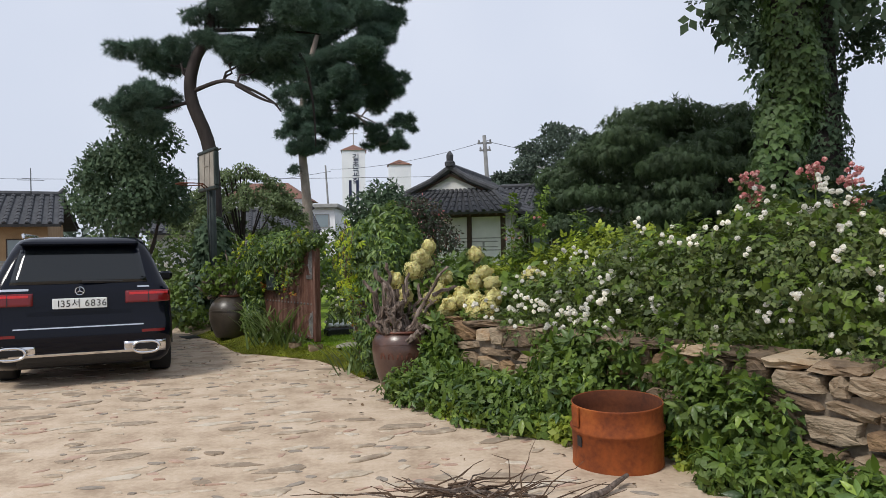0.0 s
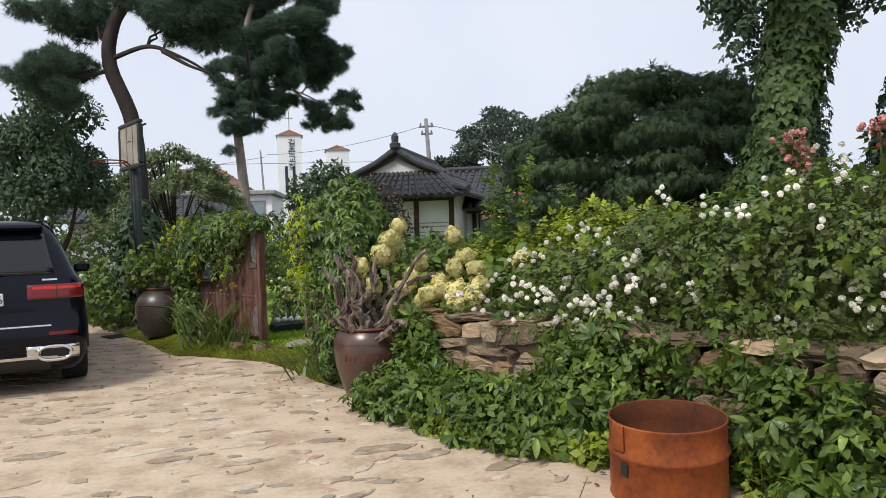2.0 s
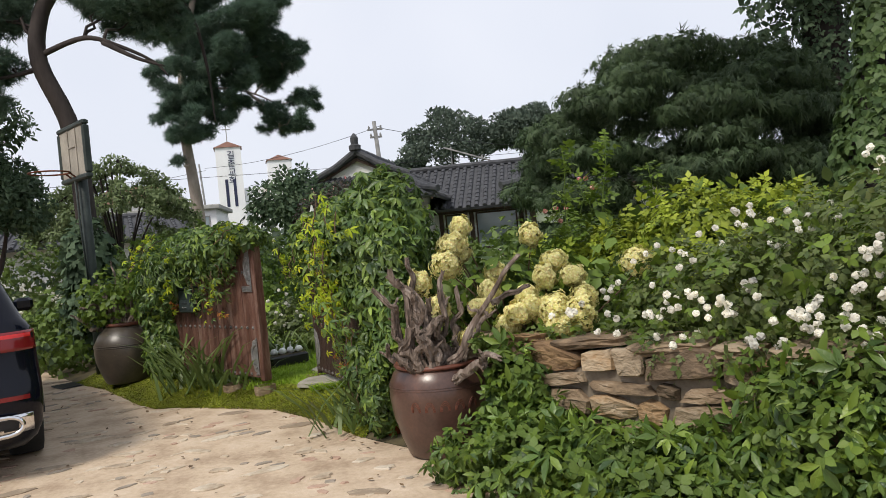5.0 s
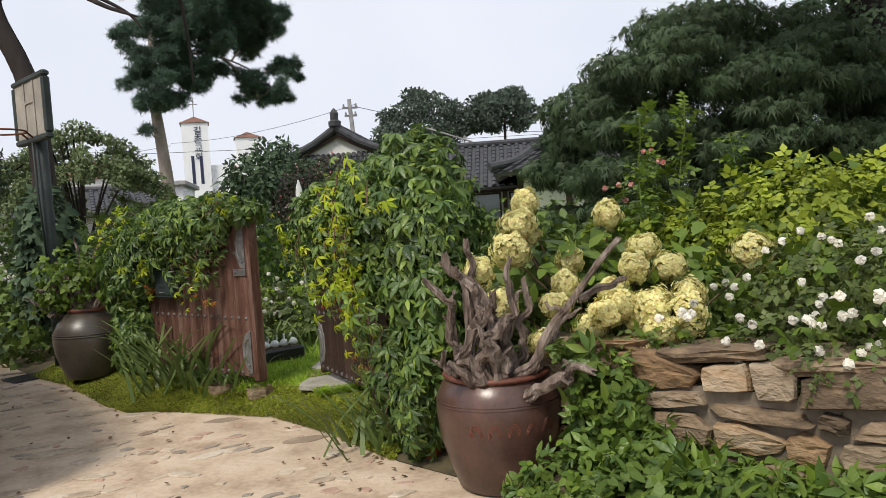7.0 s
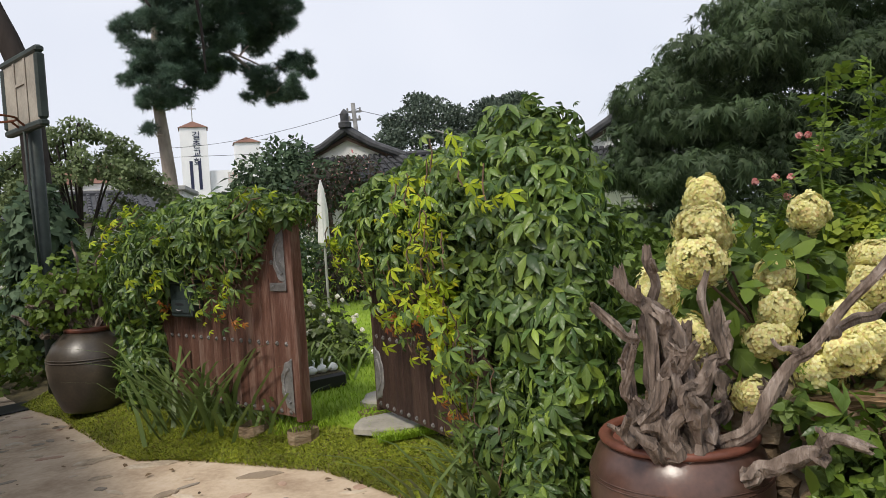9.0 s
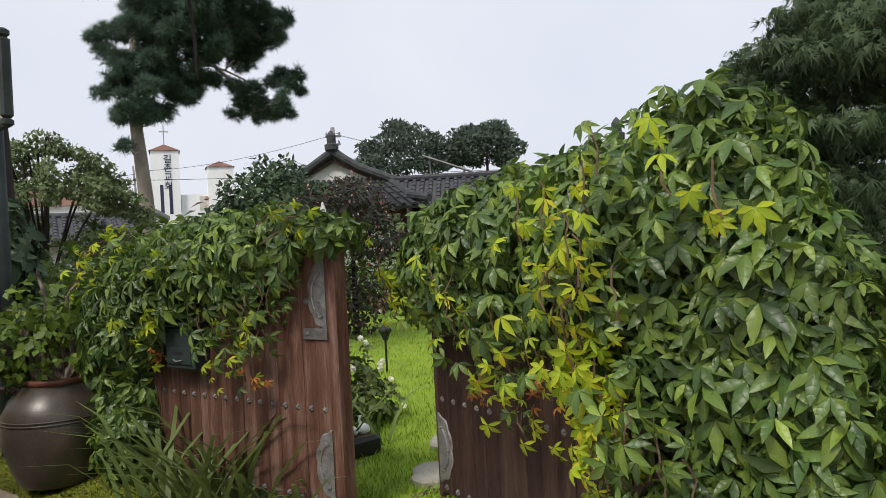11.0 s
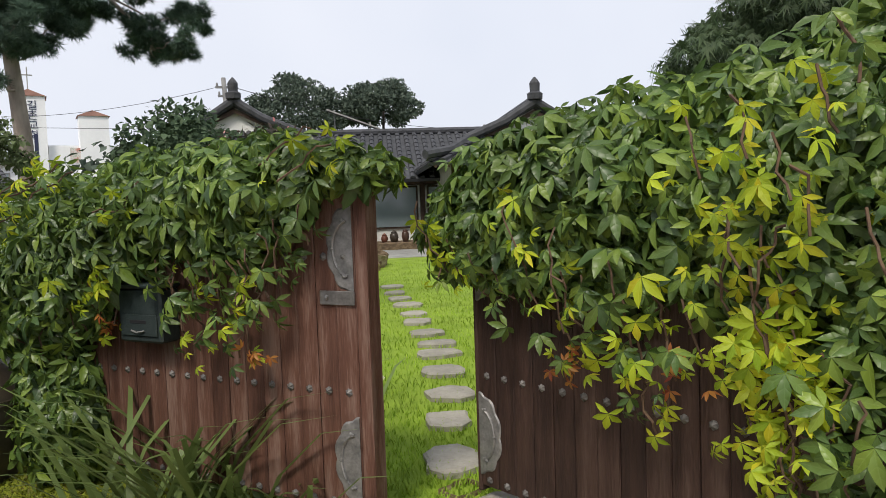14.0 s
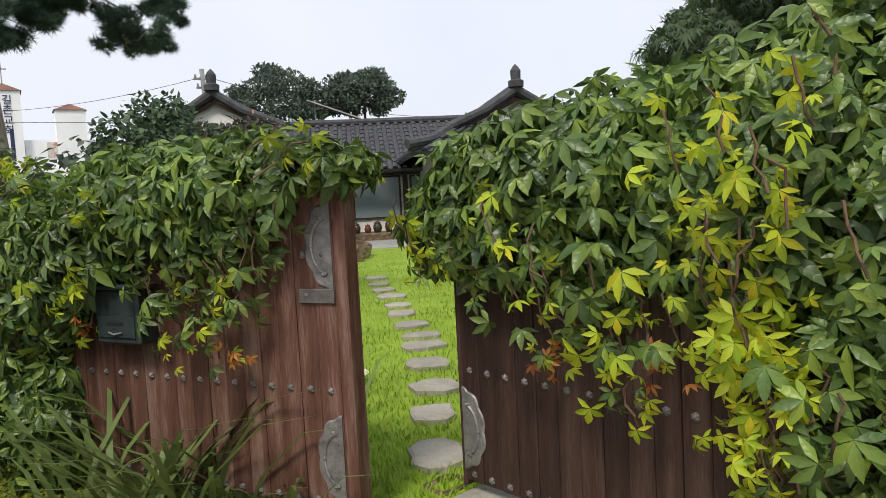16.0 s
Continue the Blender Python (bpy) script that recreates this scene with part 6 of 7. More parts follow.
def car_ring(z, w, y0, y1, k=10):
    """Half-width w, rear y0, front y1, with rounded corners."""
    rx, ry = (0.20 if z < 1.0 else 0.15), 0.13
    pts = []
    for cx, cy, a0 in ((w - rx, y0 + ry, -90), (w - rx, y1 - ry * 2, 0), (-w + rx, y1 - ry * 2, 90), (-w + rx, y0 + ry, 180)):
        qy = ry if cy < 1.5 else ry * 2
        for i in range(k):
            a = radians(a0 + 90 * i / (k - 1))
            pts.append((cx + rx * math.cos(a), cy + qy * math.sin(a), z))
    return pts


def car_at(z):
    L = np.array(CAR_LEVELS)
    return [float(np.interp(z, L[:, 0], L[:, i])) for i in (1, 2, 3)]


def rear_patch(x0, x1, z0, z1, lift, nx=14, nz=6, taper=0.0):
    """A panel that follows the car's rear face."""
    def yy(x, z):
        w, y0, y1 = car_at(z)
        rx, ry = (0.20 if z < 1.0 else 0.15), 0.13
        e = max(0.0, (abs(x) - (w - rx)) / rx)
        return y0 + ry * (1 - math.sqrt(max(0.0, 1 - min(1, e) ** 2)))
    v, f = [], []
    for s in (lift, -0.01):
        for j in range(nz + 1):
            z = z0 + (z1 - z0) * j / nz
            for i in range(nx + 1):
                k = 1 - taper * j / nz
                x = (x0 + (x1 - x0) * i / nx) * k
                v.append((x, yy(x, z) - s, z))
    n = (nx + 1) * (nz + 1)
    for j in range(nz):
        for i in range(nx):
            a = j * (nx + 1) + i
            f.append((a, a + 1, a + nx + 2, a + nx + 1))
            f.append((n + a, n + a + nx + 1, n + a + nx + 2, n + a + 1))
    border = [i for i in range(nx)] + [(j + 1) * (nx + 1) - 1 for j in range(nz)] + [n - 1 - i for i in range(nx)] + [(nz - j) * (nx + 1) for j in range(nz)]
    for a, b in zip(border, border[1:] + border[:1]):
        f.append((b, a, a + n, b + n))
    return Geo().add(v, f)


def side_patch(s, y0, y1, z0, z1, lift=0.006):
    v = []
    for j in range(5):
        z = z0 + (z1 - z0) * j / 4
        w, a, b = car_at(z)
        for i in range(9):
            t = i / 8
            y = y0 + (y1 - y0) * t - (0.30 * j / 4 if i == 8 else 0) + (0.10 * j / 4 if i == 0 else 0)
            v.append((s * (w + lift), y, z))
    f = [(j * 9 + i, j * 9 + i + 1, j * 9 + i + 10, j * 9 + i + 9) for j in range(4) for i in range(8)]
    return Geo().add(v, f if s > 0 else [q[::-1] for q in f])


car = thing("car", "parked dark navy compact SUV with white number plate", "car", pose(-2.74, 8.06, 0.0, 0, 0, 15))
g = Geo()
v, f = [], []
for lv in CAR_LEVELS:
    v += car_ring(*lv)
K = 40
for j in range(len(CAR_LEVELS) - 1):
    f += [(j * K + i, j * K + (i + 1) % K, (j + 1) * K + (i + 1) % K, (j + 1) * K + i) for i in range(K)]
f += [tuple(range(K - 1, -1, -1)), tuple(range((len(CAR_LEVELS) - 1) * K, len(CAR_LEVELS) * K))]
part("body", g.add(v, f), M_CARP, car, "glossy navy-black paint", smooth=True)
part("rear_window", rear_patch(-0.66, 0.66, 1.085, 1.45, 0.004, taper=0.12), M_GLASS, car, "tinted rear window", smooth=True)
part("spoiler", Geo().bbox((-0.58, 0.25, 1.49), (0.58, 0.60, 1.535), 0.02), M_CARP, car, smooth=False)
for s in (-1, 1):
    part("side_window", side_patch(s, 0.62, 2.55, 1.10, 1.46), M_GLASS, car, smooth=True)
    lamp = part("tail_light", rear_patch(*sorted((s * 0.44, s * 0.895)), 0.865, 0.995, 0.012, 12, 6), M_RED, car, "dark red tail light", smooth=True)
    part("light_bar", rear_patch(*sorted((s * 0.48, s * 0.87)), 0.952, 0.978, 0.016, 10, 2), plain("tail_bright", (0.55, 0.02, 0.02), 0.2), lamp)
    part("light_divider", rear_patch(*sorted((s * 0.668, s * 0.676)), 0.868, 0.992, 0.0165, 2, 6), M_BLACK, lamp)
    part("reflector", rear_patch(*sorted((s * 0.60, s * 0.83)), 0.545, 0.575, 0.006, 6, 2), M_RED, car)
    tip = part("exhaust_trim", Geo().tube([(s * 0.64 + 0.135 * math.copysign(abs(math.cos(a * math.pi / 12)) ** 0.7, math.cos(a * math.pi / 12)), -0.022, 0.385 + 0.062 * math.sin(a * math.pi / 12)) for a in range(25)], [0.016] * 25, 6, False), M_CHROME, car, "chrome exhaust surround", smooth=True)
    part("exhaust_hole", rear_patch(*sorted((s * 0.53, s * 0.75)), 0.345, 0.425, 0.010, 6, 4), M_BLACK, tip)
    part("chrome_panel", rear_patch(*sorted((s * 0.42, s * 0.84)), 0.325, 0.45, 0.005, 8, 4), M_CHROME, car, "bright bumper insert", smooth=True)
    part("roof_rail", Geo().tube([(s * 0.60, 0.75, 1.585), (s * 0.61, 0.80, 1.625), (s * 0.62, 2.1, 1.63), (s * 0.60, 2.3, 1.56)], [0.018] * 4, 6), M_CHROME, car, smooth=True)
    mir = part("mirror", Geo().bbox((s * 0.95 - 0.09, 3.0, 1.0), (s * 0.95 + 0.09, 3.12, 1.13), 0.03), M_CARP, car)
    part("wheel_arch", Geo().tube([(s * 0.905, 0.92 + 0.40 * math.cos(a * math.pi / 12), 0.35 + 0.40 * math.sin(a * math.pi / 12)) for a in range(13)], [0.028] * 13, 6), M_CARB, car)
    for y in (0.92, 3.75):
        wheel = part("wheel", Geo().lathe([(0.10, -0.09), (0.24, -0.10), (0.25, -0.085), (0.25, 0.085), (0.24, 0.10), (0.10, 0.09)], 28), M_CARB, car, m=pose(s * 0.80, y, 0.352, 0, 90, 0))
        part("tyre", Geo().lathe([(0.24, -0.105), (0.30, -0.118), (0.34, -0.11), (0.352, -0.08), (0.352, 0.08), (0.34, 0.11), (0.30, 0.118), (0.24, 0.105)], 36), M_TYRE, wheel, "black rubber tyre", smooth=True)
        rim = part("rim", Geo().lathe([(0.05, 0.11), (0.23, 0.095), (0.24, 0.10), (0.245, 0.09)], 24), M_CONC, wheel)
part("bumper_trim", rear_patch(-0.66, 0.66, 0.335, 0.362, 0.012, 14, 2), M_CHROME, car, "chrome strip on bumper")
part("diffuser", rear_patch(-0.60, 0.60, 0.22, 0.33, 0.006, 14, 3), M_CARB, car)
part("sill_line", rear_patch(-0.62, 0.62, 0.625, 0.637, 0.008, 14, 2), M_CHROME, car)
part("tailgate_panel", rear_patch(-0.50, 0.50, 0.66, 0.80, 0.004, 14, 3), M_CARP, car)
part("wiper", Geo().tube([(0.02, 0.10, 1.105), (0.25, 0.112, 1.10), (0.42, 0.125, 1.10)], [0.016, 0.011, 0.006], 6), M_BLACK, car)
part("badge", Geo().tube([(0.042 * math.cos(a * math.pi / 10), 0.042 * math.sin(a * math.pi / 10), 0.012) for a in range(21)], [0.005] * 21, 6, False).tube([(0, 0, 0.012), (0, 0.04, 0.012)], [0.006, 0.002], 5).tube([(0, 0, 0.012), (0.034, -0.02, 0.012)], [0.006, 0.002], 5).tube([(0, 0, 0.012), (-0.034, -0.02, 0.012)], [0.006, 0.002], 5), M_CHROME, car, "round chrome badge", m=pose(0, 0.052, 1.01, 90, 0, 0))
part("lettering", rear_patch(-0.76, -0.48, 1.022, 1.045, 0.006, 8, 2), M_CHROME, car)
part("lettering", rear_patch(0.56, 0.68, 1.03, 1.045, 0.006, 6, 2), M_CHROME, car)
plate = part("number_plate", Geo().bbox((-0.26, 0.028, 0.825), (0.26, 0.045, 0.935), 0.006), M_WHITE, car, "white number plate with black figures")
glyphs("135서 6836", 0.098, pose(-0.225, 0.027, 0.847, 90, 0, 0), plate, M_BLACK)
# plate bottom shadow lip
part("plate_lip", rear_patch(-0.28, 0.28, 0.80, 0.815, 0.02, 8, 2), M_CARP, car)


# ---- garden things ----
def blades(name, P, h, w, mat, parent, base, bend=0.35, kind="stuff", lean=0.3, up=None):
    """Curved grass or iris blades standing at P."""
    k = len(P)
    th = rng.random(k) * 2 * math.pi
    d = np.stack([np.cos(th), np.sin(th), np.zeros(k)], 1)
    s = np.stack([-np.sin(th), np.cos(th), np.zeros(k)], 1)
    H = h * rng.uniform(0.6, 1.15, k)[:, None]
    rows = []
    for t, ww in ((0, 1), (0.4, 0.9), (0.75, 0.6)):
        c = P + d * (lean * t * H + bend * t * t * H) + np.array([0, 0, 1]) * (t - 0.35 * bend * t * t) * H
        rows += [c + s * w * ww, c - s * w * ww]
    rows.append(P + d * (lean + bend) * H + np.array([0, 0, 1]) * (1 - 0.55 * bend) * H)
    V = np.stack(rows, 1).reshape(-1, 3) - np.array(base)
    T = np.array([(0, 1, 2), (1, 3, 2), (2, 3, 4), (3, 5, 4), (4, 5, 6)])
    F = (T[None] + (np.arange(k) * 7)[:, None, None]).reshape(-1, 3)
    return part(name, (V, F), mat, parent, kind=kind)


# lawn grass, thinning with distance
k = 32000
y = 9.2 + 13 * rng.random(k) ** 2.0
x = -0.6 + (y - 9.2) * 0.12 + (1.7 + (y - 9.2) * 0.42) * rng.random(k)
ok = ~((x < 0.0) & (y < 9.7))
P = np.stack([x, y, np.full(k, 0.128)], 1)[ok]
lg = blades("lawn_grass", P, 0.055, 0.0032, L_GRASS, None, (0, 0, 0))
tagged(lg, "short bright green mown grass", "grass", "", "stuff")
# grass and moss strip before the gate
k = 60000
t = rng.random(k)
u = rng.random(k)
a = np.array([(-2.38, 12.42), (-1.97, 11.7), (-1.52, 10.5), (-1.32, 10.12), (-0.98, 9.9), (-0.3, 9.28), (0.0, 8.6), (0.2, 7.9)])
b = np.array([(-1.9, 12.9), (-1.3, 12.0), (-0.95, 11.2), (-0.7, 10.7), (-0.35, 10.1), (0.2, 9.7), (0.5, 8.8), (0.56, 8.2)])
ii = t * 6.999
j = ii.astype(int)
q = (ii - j)[:, None]
A, B = a[j] + (a[j + 1] - a[j]) * q, b[j] + (b[j + 1] - b[j]) * q
XY = A + (B - A) * (u[:, None] * 1.06 - 0.05)
VZ = 0.004 + 0.094 * np.clip(u * np.linalg.norm(B - A, axis=1) / 0.36, 0, 1)
sg = blades("verge_grass", np.stack([XY[:, 0], XY[:, 1], VZ], 1), 0.030, 0.0036, L_VERGE, None, (0, 0, 0), 0.7)
tagged(sg, "low yellow-green moss and grass verge", "grass", "", "stuff")
ec = leaf("verge_leaf", [(0.20, 0.27, 0.03), (0.34, 0.38, 0.04), (0.26, 0.31, 0.03)], 0.6, 0.3)
k = 17000
XY = A[:k] + (B[:k] - A[:k]) * (u[:k, None] * 1.0)
P = np.stack([XY[:, 0], XY[:, 1], VZ[:k] + 0.012], 1)
tagged(part("verge_plants", scatter(T_TRI, P, rng.normal(size=(k, 3)) * (1, 1, 0.3), np.tile((0, 0, 1.0), (k, 1)) + rng.normal(size=(k, 3)) * 0.3, np.full(k, 0.022)), ec, None), "tiny yellow-green ground leaves in the verge", "weeds", "", "stuff")


def iris(base, n, h, label):
    c = thing("iris_clump", label, "plant", pose(*base), "iris clumps")
    P = np.array(base) + np.stack([rng.normal(size=n) * 0.16, rng.normal(size=n) * 0.13, np.zeros(n)], 1)
    for q in P:
        blades("blade", q[None], h, 0.0155, L_IRIS, c, base, 0.5, "", lean=0.36)
    return c


iris((-0.90, 10.42, 0.03), 80, 0.85, "arching clump of long green iris blades by gate")
iris((-0.64, 10.16, 0.03), 40, 0.5, "small clump of iris blades before the planks")
iris((0.27, 8.2, 0.02), 90, 0.52, "iris clump beside the jar at the gate")
iris((0.02, 11.3, 0.12), 60, 0.42, "strappy green clump behind the gate leaf")

wb = [(0.12, 11.9, 0.42, 0.40, 0.40, 0.38), (0.3, 11.7, 0.3, 0.3, 0.3, 0.25)]
wr = bank("white_rose_bush", "small white-flowered bush just inside the gate", "rose bush", wb, [("leaves", 900, T_TRI, 0.055, L_ROSE, dict(thick=0.7))], (0.15, 11.8, 0.12))
blooms(wr, (0.15, 11.8, 0.12), wb, 14, 2, 0.026, L_WHITE, "white_bloom", (-0.3, -0.9, 0.5))

# planter with white figures
pl = thing("planter", "long dark planter with white figures on the grass", "planter", pose(-0.05, 10.85, 0.128, 0, 0, 20))
part("trough", Geo().bbox((-0.22, -0.10, 0), (0.22, 0.10, 0.12), 0.02), M_CARB, pl)
part("soil", Geo().box((-0.19, -0.075, 0.118), (0.19, 0.075, 0.124)), M_EARTH, pl)
for i in range(4):
    fg = thing("white_figurine", "small white ceramic garden ornament in the planter", "ornament", pose(-0.05 - 0.13 + i * 0.09, 10.82 + i * 0.03, 0.25, 0, 0, i * 40), "white ornaments")
    part("body", Geo().lathe([(0.02, 0), (0.042, 0.015), (0.045, 0.035), (0.03, 0.06), (0.006, 0.07)], 12), M_WHITE, fg, smooth=True)
    part("neck", Geo().tube([(0.02, 0, 0.05), (0.035, 0, 0.09), (0.02, 0, 0.115), (0.045, 0, 0.11)], [0.012, 0.009, 0.010, 0.004], 6), M_WHITE, fg, smooth=True)

# folded parasol, lantern, garden light
pa = thing("garden_parasol", "folded white garden parasol on a pole", "parasol", pose(0.95, 15.3, 0.12))
part("pole", Geo().tube([(0, 0, -0.02), (0, 0, 1.95)], [0.018, 0.018], 8), M_CONC, pa)
part("canopy", Geo().lathe([(0.045, 1.05), (0.085, 1.1), (0.075, 1.55), (0.045, 1.85), (0.01, 1.98)], 10, wob=0.08), M_WALL, pa, "folded white cloth")
ln = thing("garden_lantern", "white post lantern among the hedge plants", "lamp", pose(-4.3, 21.6, 0.0))
part("post", Geo().tube([(0, 0, -0.02), (0, 0, 2.05)], [0.035, 0.03], 8), M_CONC, ln)
part("lamp_head", Geo().lathe([(0.05, 2.05), (0.07, 2.1), (0.09, 2.3), (0.13, 2.32), (0.03, 2.44), (0.005, 2.48)], 10), M_WHITE, ln)
gl_ = thing("garden_light", "small black solar garden light in the lawn", "lamp", pose(1.2, 13.8, 0.12))
part("stake", Geo().tube([(0, 0, -0.02), (0, 0, 0.36)], [0.012, 0.012], 6), M_BLACK, gl_)
part("lamp_head", Geo().lathe([(0.03, 0.36), (0.045, 0.42), (0.075, 0.46), (0.07, 0.48), (0.01, 0.53)], 10), M_BLACK, gl_)

# pink roses on tall canes, and leafy canes before the house
def cane(label, base, top, seed, flower, mat, n_leaf=46):
    c = thing("rose_cane", label, "rose", pose(*base), "tall rose canes")
    pts = wander(base, top, 10, 0.025, seed)
    part("stem", Geo().tube(pts - np.array(base), np.linspace(0.008, 0.004, 10), 5), L_MID, c)
    tt = rng.uniform(0.35, 1.0, n_leaf)
    P = np.stack([np.interp(tt, np.linspace(0, 1, 10), pts[:, i]) for i in range(3)], 1)
    A = rng.normal(size=(n_leaf, 3)) * (1, 1, 0.4) + (0, 0, 0.15)
    part("leaves", scatter(T_PINN, P - np.array(base), A, np.tile((0, 0, 1.0), (n_leaf, 1)) + rng.normal(size=(n_leaf, 3)) * 0.3, np.full(n_leaf, 0.13)), mat, c, kind="stuff")
    for i in range(flower):
        o = np.array(top) - np.array(base) + rng.normal(size=3) * np.array([0.045, 0.045, 0.05]) - (0, 0, 0.02)
        d = unit(rng.normal(size=(26, 3)))
        part("pink_bloom", scatter(oval(0.45, 0.1, 0.1), o + d * 0.011, np.cross(d, rng.normal(size=(26, 3))), d, np.full(26, 0.021)), L_PINK, c)
    return c


for i, (b, t) in enumerate((((3.1, 5.4, 0.6), (3.14, 5.25, 1.90)), ((3.2, 5.2, 0.6), (3.18, 5.2, 1.78)), ((3.45, 4.95, 0.6), (3.42, 4.82, 1.92)), ((3.6, 4.75, 0.6), (3.58, 4.65, 1.86)), ((3.62, 4.75, 0.6), (3.6, 4.68, 1.70)))):
    cane("tall rose cane with fading pink bloom clusters", b, t, 500 + i, 20, L_ROSE)
for i, (b, t, fl) in enumerate((((2.3, 7.9, 0.2), (2.26, 7.78, 2.05), 0), ((1.85, 7.8, 0.2), (1.81, 7.64, 1.95), 0), ((2.5, 8.2, 0.2), (2.28, 8.2, 1.66), 4), ((2.1, 8.2, 0.2), (1.98, 8.1, 1.5), 4), ((2.6, 7.9, 0.2), (2.62, 7.8, 1.8), 0), ((2.0, 7.9, 0.2), (2.05, 7.9, 1.7), 0))):
    cane("tall leafy garden cane rising over the bed", b, t, 520 + i, fl, L_LIGHT, 70)

# long leafy shoots leaping from the creeper
fb = [(1.6, 24.2, 0.8, 1.0, 0.8, 0.75), (2.9, 23.6, 0.8, 1.0, 0.8, 0.75), (4.0, 23.0, 0.7, 0.9, 0.8, 0.7), (0.4, 21.5, 0.7, 0.9, 0.8, 0.8), (4.6, 14.6, 0.7, 1.0, 0.9, 0.95), (5.6, 14.2, 0.7, 1.0, 0.9, 1.0), (4.0, 12.9, 0.4, 0.6, 0.6, 0.7), (2.8, 10.6, 0.6, 0.8, 0.8, 0.55), (1.6, 9.0, 0.45, 0.5, 0.7, 0.45), (1.75, 10.0, 0.9, 0.5, 0.5, 0.52), (2.45, 10.2, 0.95, 0.5, 0.5, 0.48), (3.0, 9.6, 0.9, 0.5, 0.5, 0.5), (1.2, 8.2, 0.5, 0.45, 0.5, 0.5)]
bank("garden_shrub", "mixed green shrubs behind the gate creeper", "shrub", fb, [("leaves", 8500, T_TRIF, 0.075, L_MID, dict(thick=0.6))], (1.9, 10.6, 0.1))

# things before the hall
for i, (u, r, h, mt, lab) in enumerate(((-4.3, 0.13, 0.28, M_POT, "brown"), (-3.95, 0.11, 0.22, M_POTRIM, "red-brown"), (-3.65, 0.14, 0.30, M_POT2, "dark"), (-3.3, 0.12, 0.34, M_POT, "brown"), (-4.7, 0.10, 0.3, M_POTRIM, "reddish"), (-2.98, 0.10, 0.24, M_POT2, "dark"))):
    j_ = thing("small_jar", "small %s glazed jar on the hall's terrace" % lab, "jar", hm(u, 28.35, 0.355), "terrace jars")
    part("body", Geo().lathe([(r * 0.7, 0), (r, h * 0.5), (r * 0.9, h * 0.8), (r * 0.6, h), (r * 0.5, h * 0.97)], 16), mt, j_, smooth=True)
    part("lid", Geo().lathe([(r * 0.72, h), (r * 0.7, h + 0.02), (r * 0.2, h + 0.05), (0.01, h + 0.08)], 12), mt, j_, smooth=True)
M_BLUE = plain("blue_plastic", (0.02, 0.18, 0.42), 0.4)
for u, s in ((-2.62, 0.0), (-2.25, 0.03)):
    bx = thing("plastic_crate", "bright blue plastic crate on the terrace", "crate", hm(u, 28.4, 0.355), "blue crates")
    part("body", Geo().bbox((-0.15, -0.12, 0), (0.15, 0.12, 0.26 + s), 0.02), M_BLUE, bx)
    part("lid", Geo().bbox((-0.165, -0.135, 0.26 + s), (0.165, 0.135, 0.29 + s), 0.01), M_BLUE, bx)
# gravel path along the terrace
gp = Geo().box((-4.6, 24.3, 0.02), (3.0, 27.8, 0.15))
gpo = setting("gravel_path", gp, M_CONC, "grey gravel path before the hall")
gpo.matrix_basis = HM
# rock heap by the lawn
hp = thing("rock_heap", "heap of brown garden rocks beside the lawn", "rocks", hm(-5.2, 21.5, 0.12))
for i in range(16):
    s = 0.25 + 0.25 * ((i * 37) % 10) / 10
    ob = new("rock", stone_mesh("rock", 70 + i, M_STONE))
    ob.parent = hp
    ob.matrix_basis = pose(1.0 * math.sin(i * 2.1), 0.7 * math.cos(i * 1.7), s * 0.35 + (0.2 if i % 3 == 0 else 0), 90 + 15 * math.sin(i), 20 * math.cos(i), i * 50) @ Matrix.Diagonal((s * 1.3, s * 0.8, s * 0.8, 1))

# antenna on the ochre house
an = thing("tv_antenna", "thin television antenna on the tiled roof", "antenna", pose(-11.6, 29.2, 3.7, 0, 0, 14))
part("mast", Geo().tube([(0, 0, -0.05), (0, 0, 1.0)], [0.02, 0.015], 6), M_BLACK, an)
for z, w in ((0.55, 0.45), (0.6, 0.3)):
    part("element", Geo().tube([(-w, 0, z), (w, 0, z)], [0.012, 0.012], 5), M_BLACK, an)
# iron drain cover
dc = thing("drain_cover", "dark flat iron cover at the yard's edge", "drain cover", pose(-2.35, 12.4, 0.006, 0, 0, 30))
part("plate", Geo().bbox((-0.28, -0.18, 0), (0.28, 0.18, 0.012), 0.005), M_CARB, dc)

# ---- stones of the garden wall ----
r = random.Random(11)
meshes = [stone_mesh("stone", 100 + i, (M_STONE, M_STONE, M_STONE2)[i % 3]) for i in range(18)]
z = 0.0
row = 0
while z < 0.56:
    h = (0.17, 0.12, 0.15, 0.09)[row % 4]
    x = -0.05 - 0.12 * (row % 2)
    while x < 6.2:
        w = (0.12 + 0.34 * r.random() ** 1.4) if x < 5 else 0.5
        hh = h * r.uniform(0.70, 1.02)
        ob = new("stone", meshes[r.randrange(18)])
        ob.parent = garden_wall
        ob.matrix_basis = pose(x + w / 2, 0.062 + r.uniform(-0.012, 0.014), z + h / 2 + r.uniform(-0.012, 0.012), r.uniform(-4, 4), r.uniform(-9, 9), r.uniform(-5, 5)) @ Matrix.Diagonal((w * 0.98, 0.15, hh * 1.02, 1))
        x += w
    z += h
    row += 1
x = 0.0
while x < 6.0:
    w = r.uniform(0.22, 0.5)
    ob = new("stone", meshes[r.randrange(18)])
    ob.parent = garden_wall
    ob.matrix_basis = pose(x + w / 2, 0.17, z + 0.0, r.uniform(-4, 4), r.uniform(-5, 5), 0) @ Matrix.Diagonal((w, 0.34, 0.075, 1))
    x += w

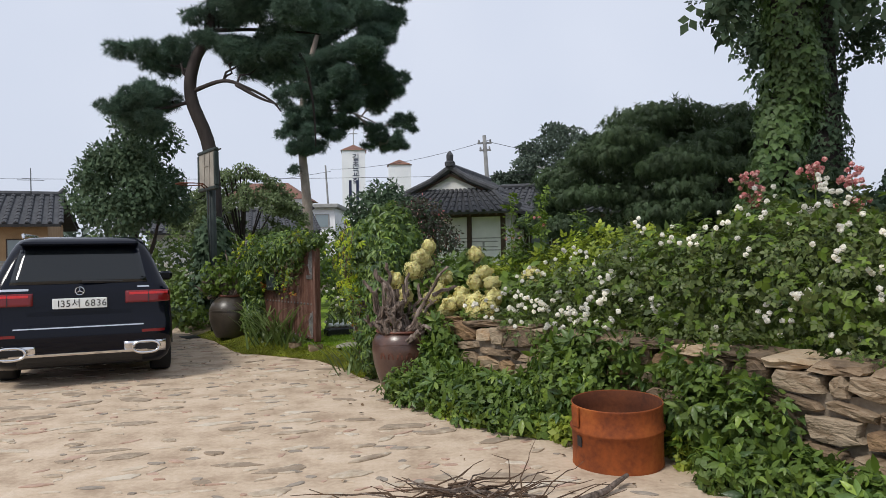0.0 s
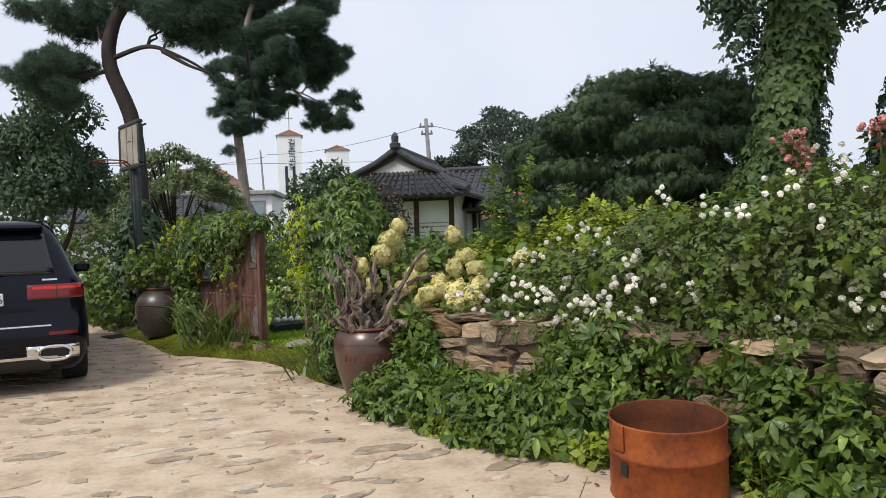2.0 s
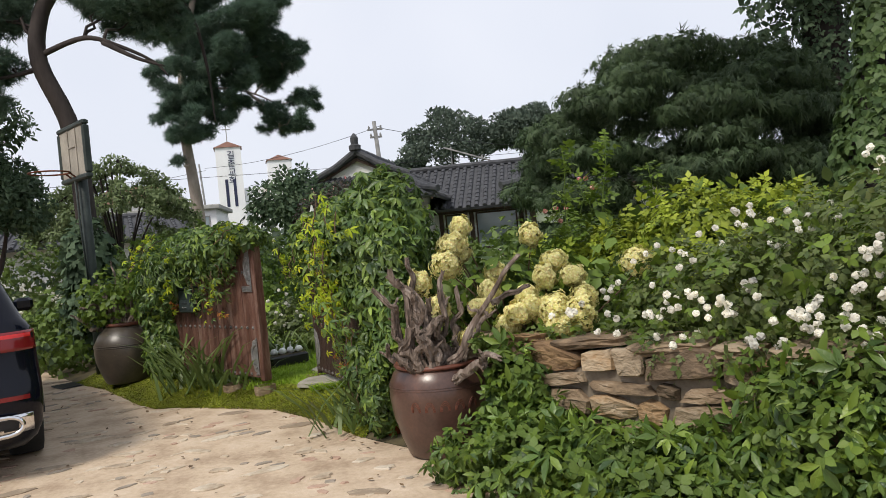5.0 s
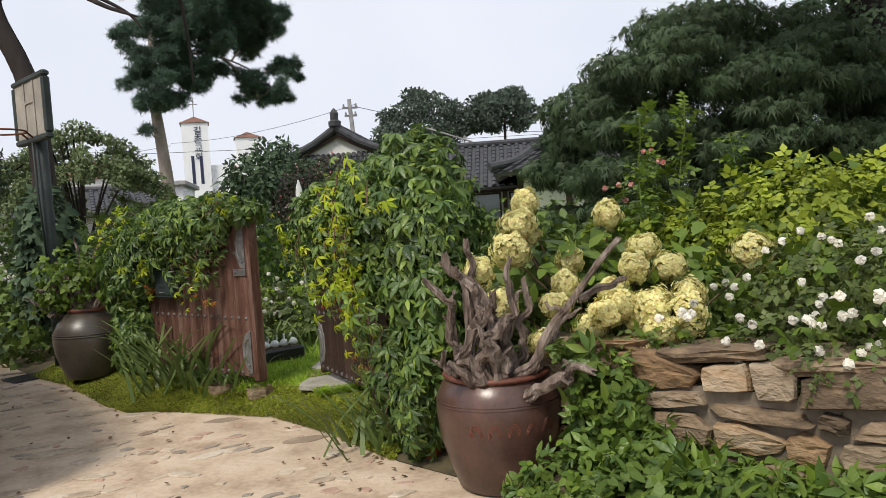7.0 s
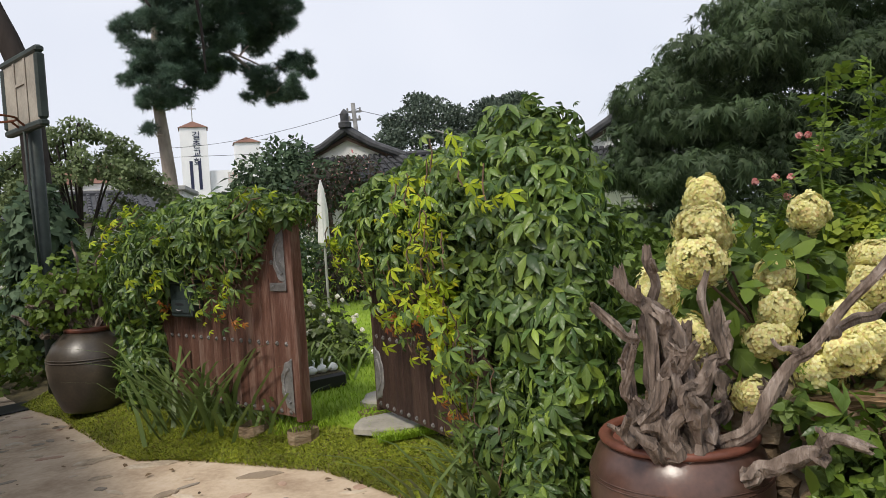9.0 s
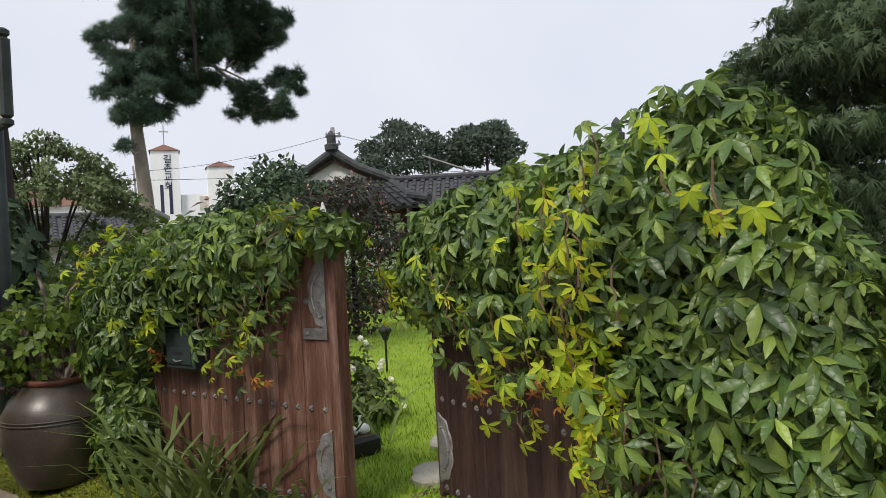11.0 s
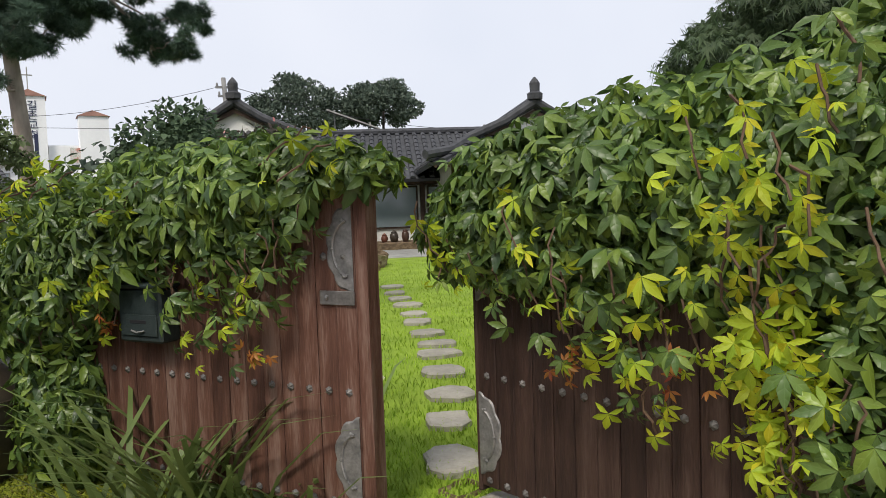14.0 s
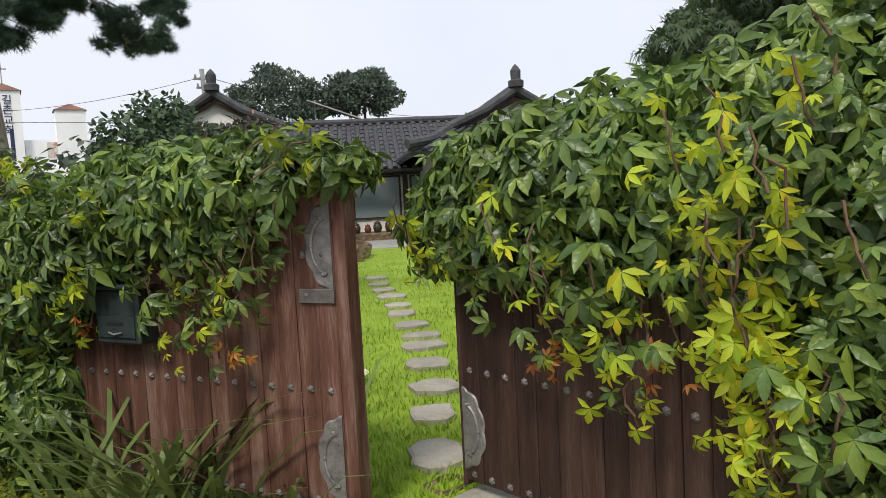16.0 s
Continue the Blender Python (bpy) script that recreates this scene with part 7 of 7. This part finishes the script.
# ---- flat stones: garden path and yard ----
def flat_mesh(name, seed, mat, k=10):
    q = np.random.default_rng(seed)
    ang = (np.arange(k) + q.uniform(-0.35, 0.35, k)) * 2 * math.pi / k
    rad = (0.5 / np.maximum(np.abs(np.cos(ang)), np.abs(np.sin(ang))) ** 0.6 * q.uniform(0.82, 1.0, k)) if mat is M_STEP else 0.5 * q.uniform(0.5, 1.08, k)
    x, y = np.cos(ang) * rad, np.sin(ang) * rad
    v = [(a, b, -1) for a, b in zip(x, y)] + [(a, b, 0.45) for a, b in zip(x, y)] + [(a * 0.88, b * 0.88, 0.9 + q.uniform(-0.15, 0.15)) for a, b in zip(x, y)] + [(0, 0, 1)]
    f = []
    for b in (0, k):
        f += [(b + i, b + (i + 1) % k, b + k + (i + 1) % k, b + k + i) for i in range(k)]
    f += [(2 * k + i, 2 * k + (i + 1) % k, 3 * k) for i in range(k)]
    return build(name, Geo().add(v, f), mat)


sm = [flat_mesh("stepping_stone", 300 + i, M_STEP) for i in range(6)]
STEPS = [(0.16, 9.50, 0.50, 0.42), (0.29, 10.17, 0.30, 0.40), (0.62, 10.75, 0.29, 0.30), (0.95, 11.24, 0.36, 0.32), (1.26, 11.83, 0.38, 0.32), (1.57, 12.42, 0.43, 0.30), (1.79, 12.8, 0.40, 0.24), (2.01, 13.34, 0.38, 0.30), (2.28, 14.03, 0.34, 0.32), (2.55, 14.57, 0.34, 0.30), (2.88, 15.32, 0.44, 0.34), (3.1, 15.97, 0.36, 0.32), (3.37, 16.61, 0.34, 0.34), (3.75, 17.4, 0.4, 0.34)]
for i, (x, y, w, d) in enumerate(STEPS):
    ob = new("stepping_stone", sm[i % 6])
    ob.matrix_basis = pose(x, y, 0.150, 0, 0, -25 + 8 * math.sin(i * 3)) @ Matrix.Diagonal((w, d * 1.1, 0.022, 1))
    tagged(ob, "flat grey stepping stone set in lawn", "stepping stone", "garden stepping stones")
fm = [flat_mesh("flagstone", 320 + i, M_FLAG, 9) for i in range(14)]
ex, ey = np.array([p[0] for p in EDGE])[::-1], np.array([p[1] for p in EDGE])[::-1]
pts = []
r = random.Random(21)
tries = 0
while len(pts) < 300 and tries < 9000:
    tries += 1
    y = 2.4 + 10.5 * r.random() ** 1.25
    xe = float(np.interp(y, ey, ex))
    x = xe - 0.12 - r.random() * 5.2
    if math.hypot(x - POT1[0], y - POT1[1]) < 0.4 or math.hypot(x - 1.74, y - 4.44) < 0.45:
        continue
    if all(abs(x - a) / 0.42 + abs(y - b) / 0.26 > 1.0 for a, b in pts):
        pts.append((x, y))
for i, (x, y) in enumerate(pts):
    big = r.random() ** 2
    ob = new("flagstone", fm[r.randrange(14)])
    ob.parent = yard
    ob.matrix_basis = pose(x, y, 0.0, 0, 0, r.gauss(0, 16)) @ Matrix.Diagonal((0.15 + 0.34 * big, 0.09 + 0.14 * big * r.random(), 0.007 + 0.008 * r.random(), 1))

# smaller stones and flakes bedded flush between them, by tint
for nm, tint, cnt, sd in (("pale_stone_chips", M_FLAGP, 420, 71), ("pink_stone_chips", M_FLAGR, 300, 72), ("grey_stone_chips", M_FLAGG, 240, 73)):
    r = random.Random(sd)
    VV, FF, off = [], [], 0
    for i in range(cnt):
        y = 2.3 + 10.0 * r.random() ** 1.4
        x = float(np.interp(y, ey, ex)) - 0.06 - r.random() * 4.8
        if math.hypot(x - POT1[0], y - POT1[1]) < 0.36 or math.hypot(x - 1.74, y - 4.44) < 0.4:
            continue
        me = fm[r.randrange(14)]
        mt = pose(x, y, 0.0, 0, 0, r.gauss(0, 24)) @ Matrix.Diagonal((0.05 + 0.17 * r.random() ** 1.6, 0.03 + 0.07 * r.random(), 0.004 + 0.006 * r.random(), 1))
        VV += [tuple(mt @ v.co) for v in me.vertices]
        FF += [[off + q for q in f.vertices] for f in me.polygons]
        off += len(me.vertices)
    part(nm, Geo().add(VV, FF), tint, yard, "small flat stones bedded in the ground", kind="stuff")

# fallen leaves and chips on the yard
k = 170
yy = 2.6 + 9 * rng.random(k)
xx = np.interp(yy, ey, ex) - 0.05 - 2.6 * rng.random(k) ** 2
P = np.stack([xx, yy, np.full(k, 0.014)], 1)
lt = part("leaf_litter", scatter(OVAL, P, rng.normal(size=(k, 3)) * (1, 1, 0.15), np.tile((0, 0, 1.0), (k, 1)) + rng.normal(size=(k, 3)) * 0.2, rng.uniform(0.02, 0.055, k)), leaf("dry_leaf", [(0.10, 0.06, 0.03), (0.20, 0.13, 0.07), (0.06, 0.04, 0.025)], 0.8, 0.1), None)
tagged(lt, "scattered dry brown leaves on the yard", "leaves", "", "stuff")
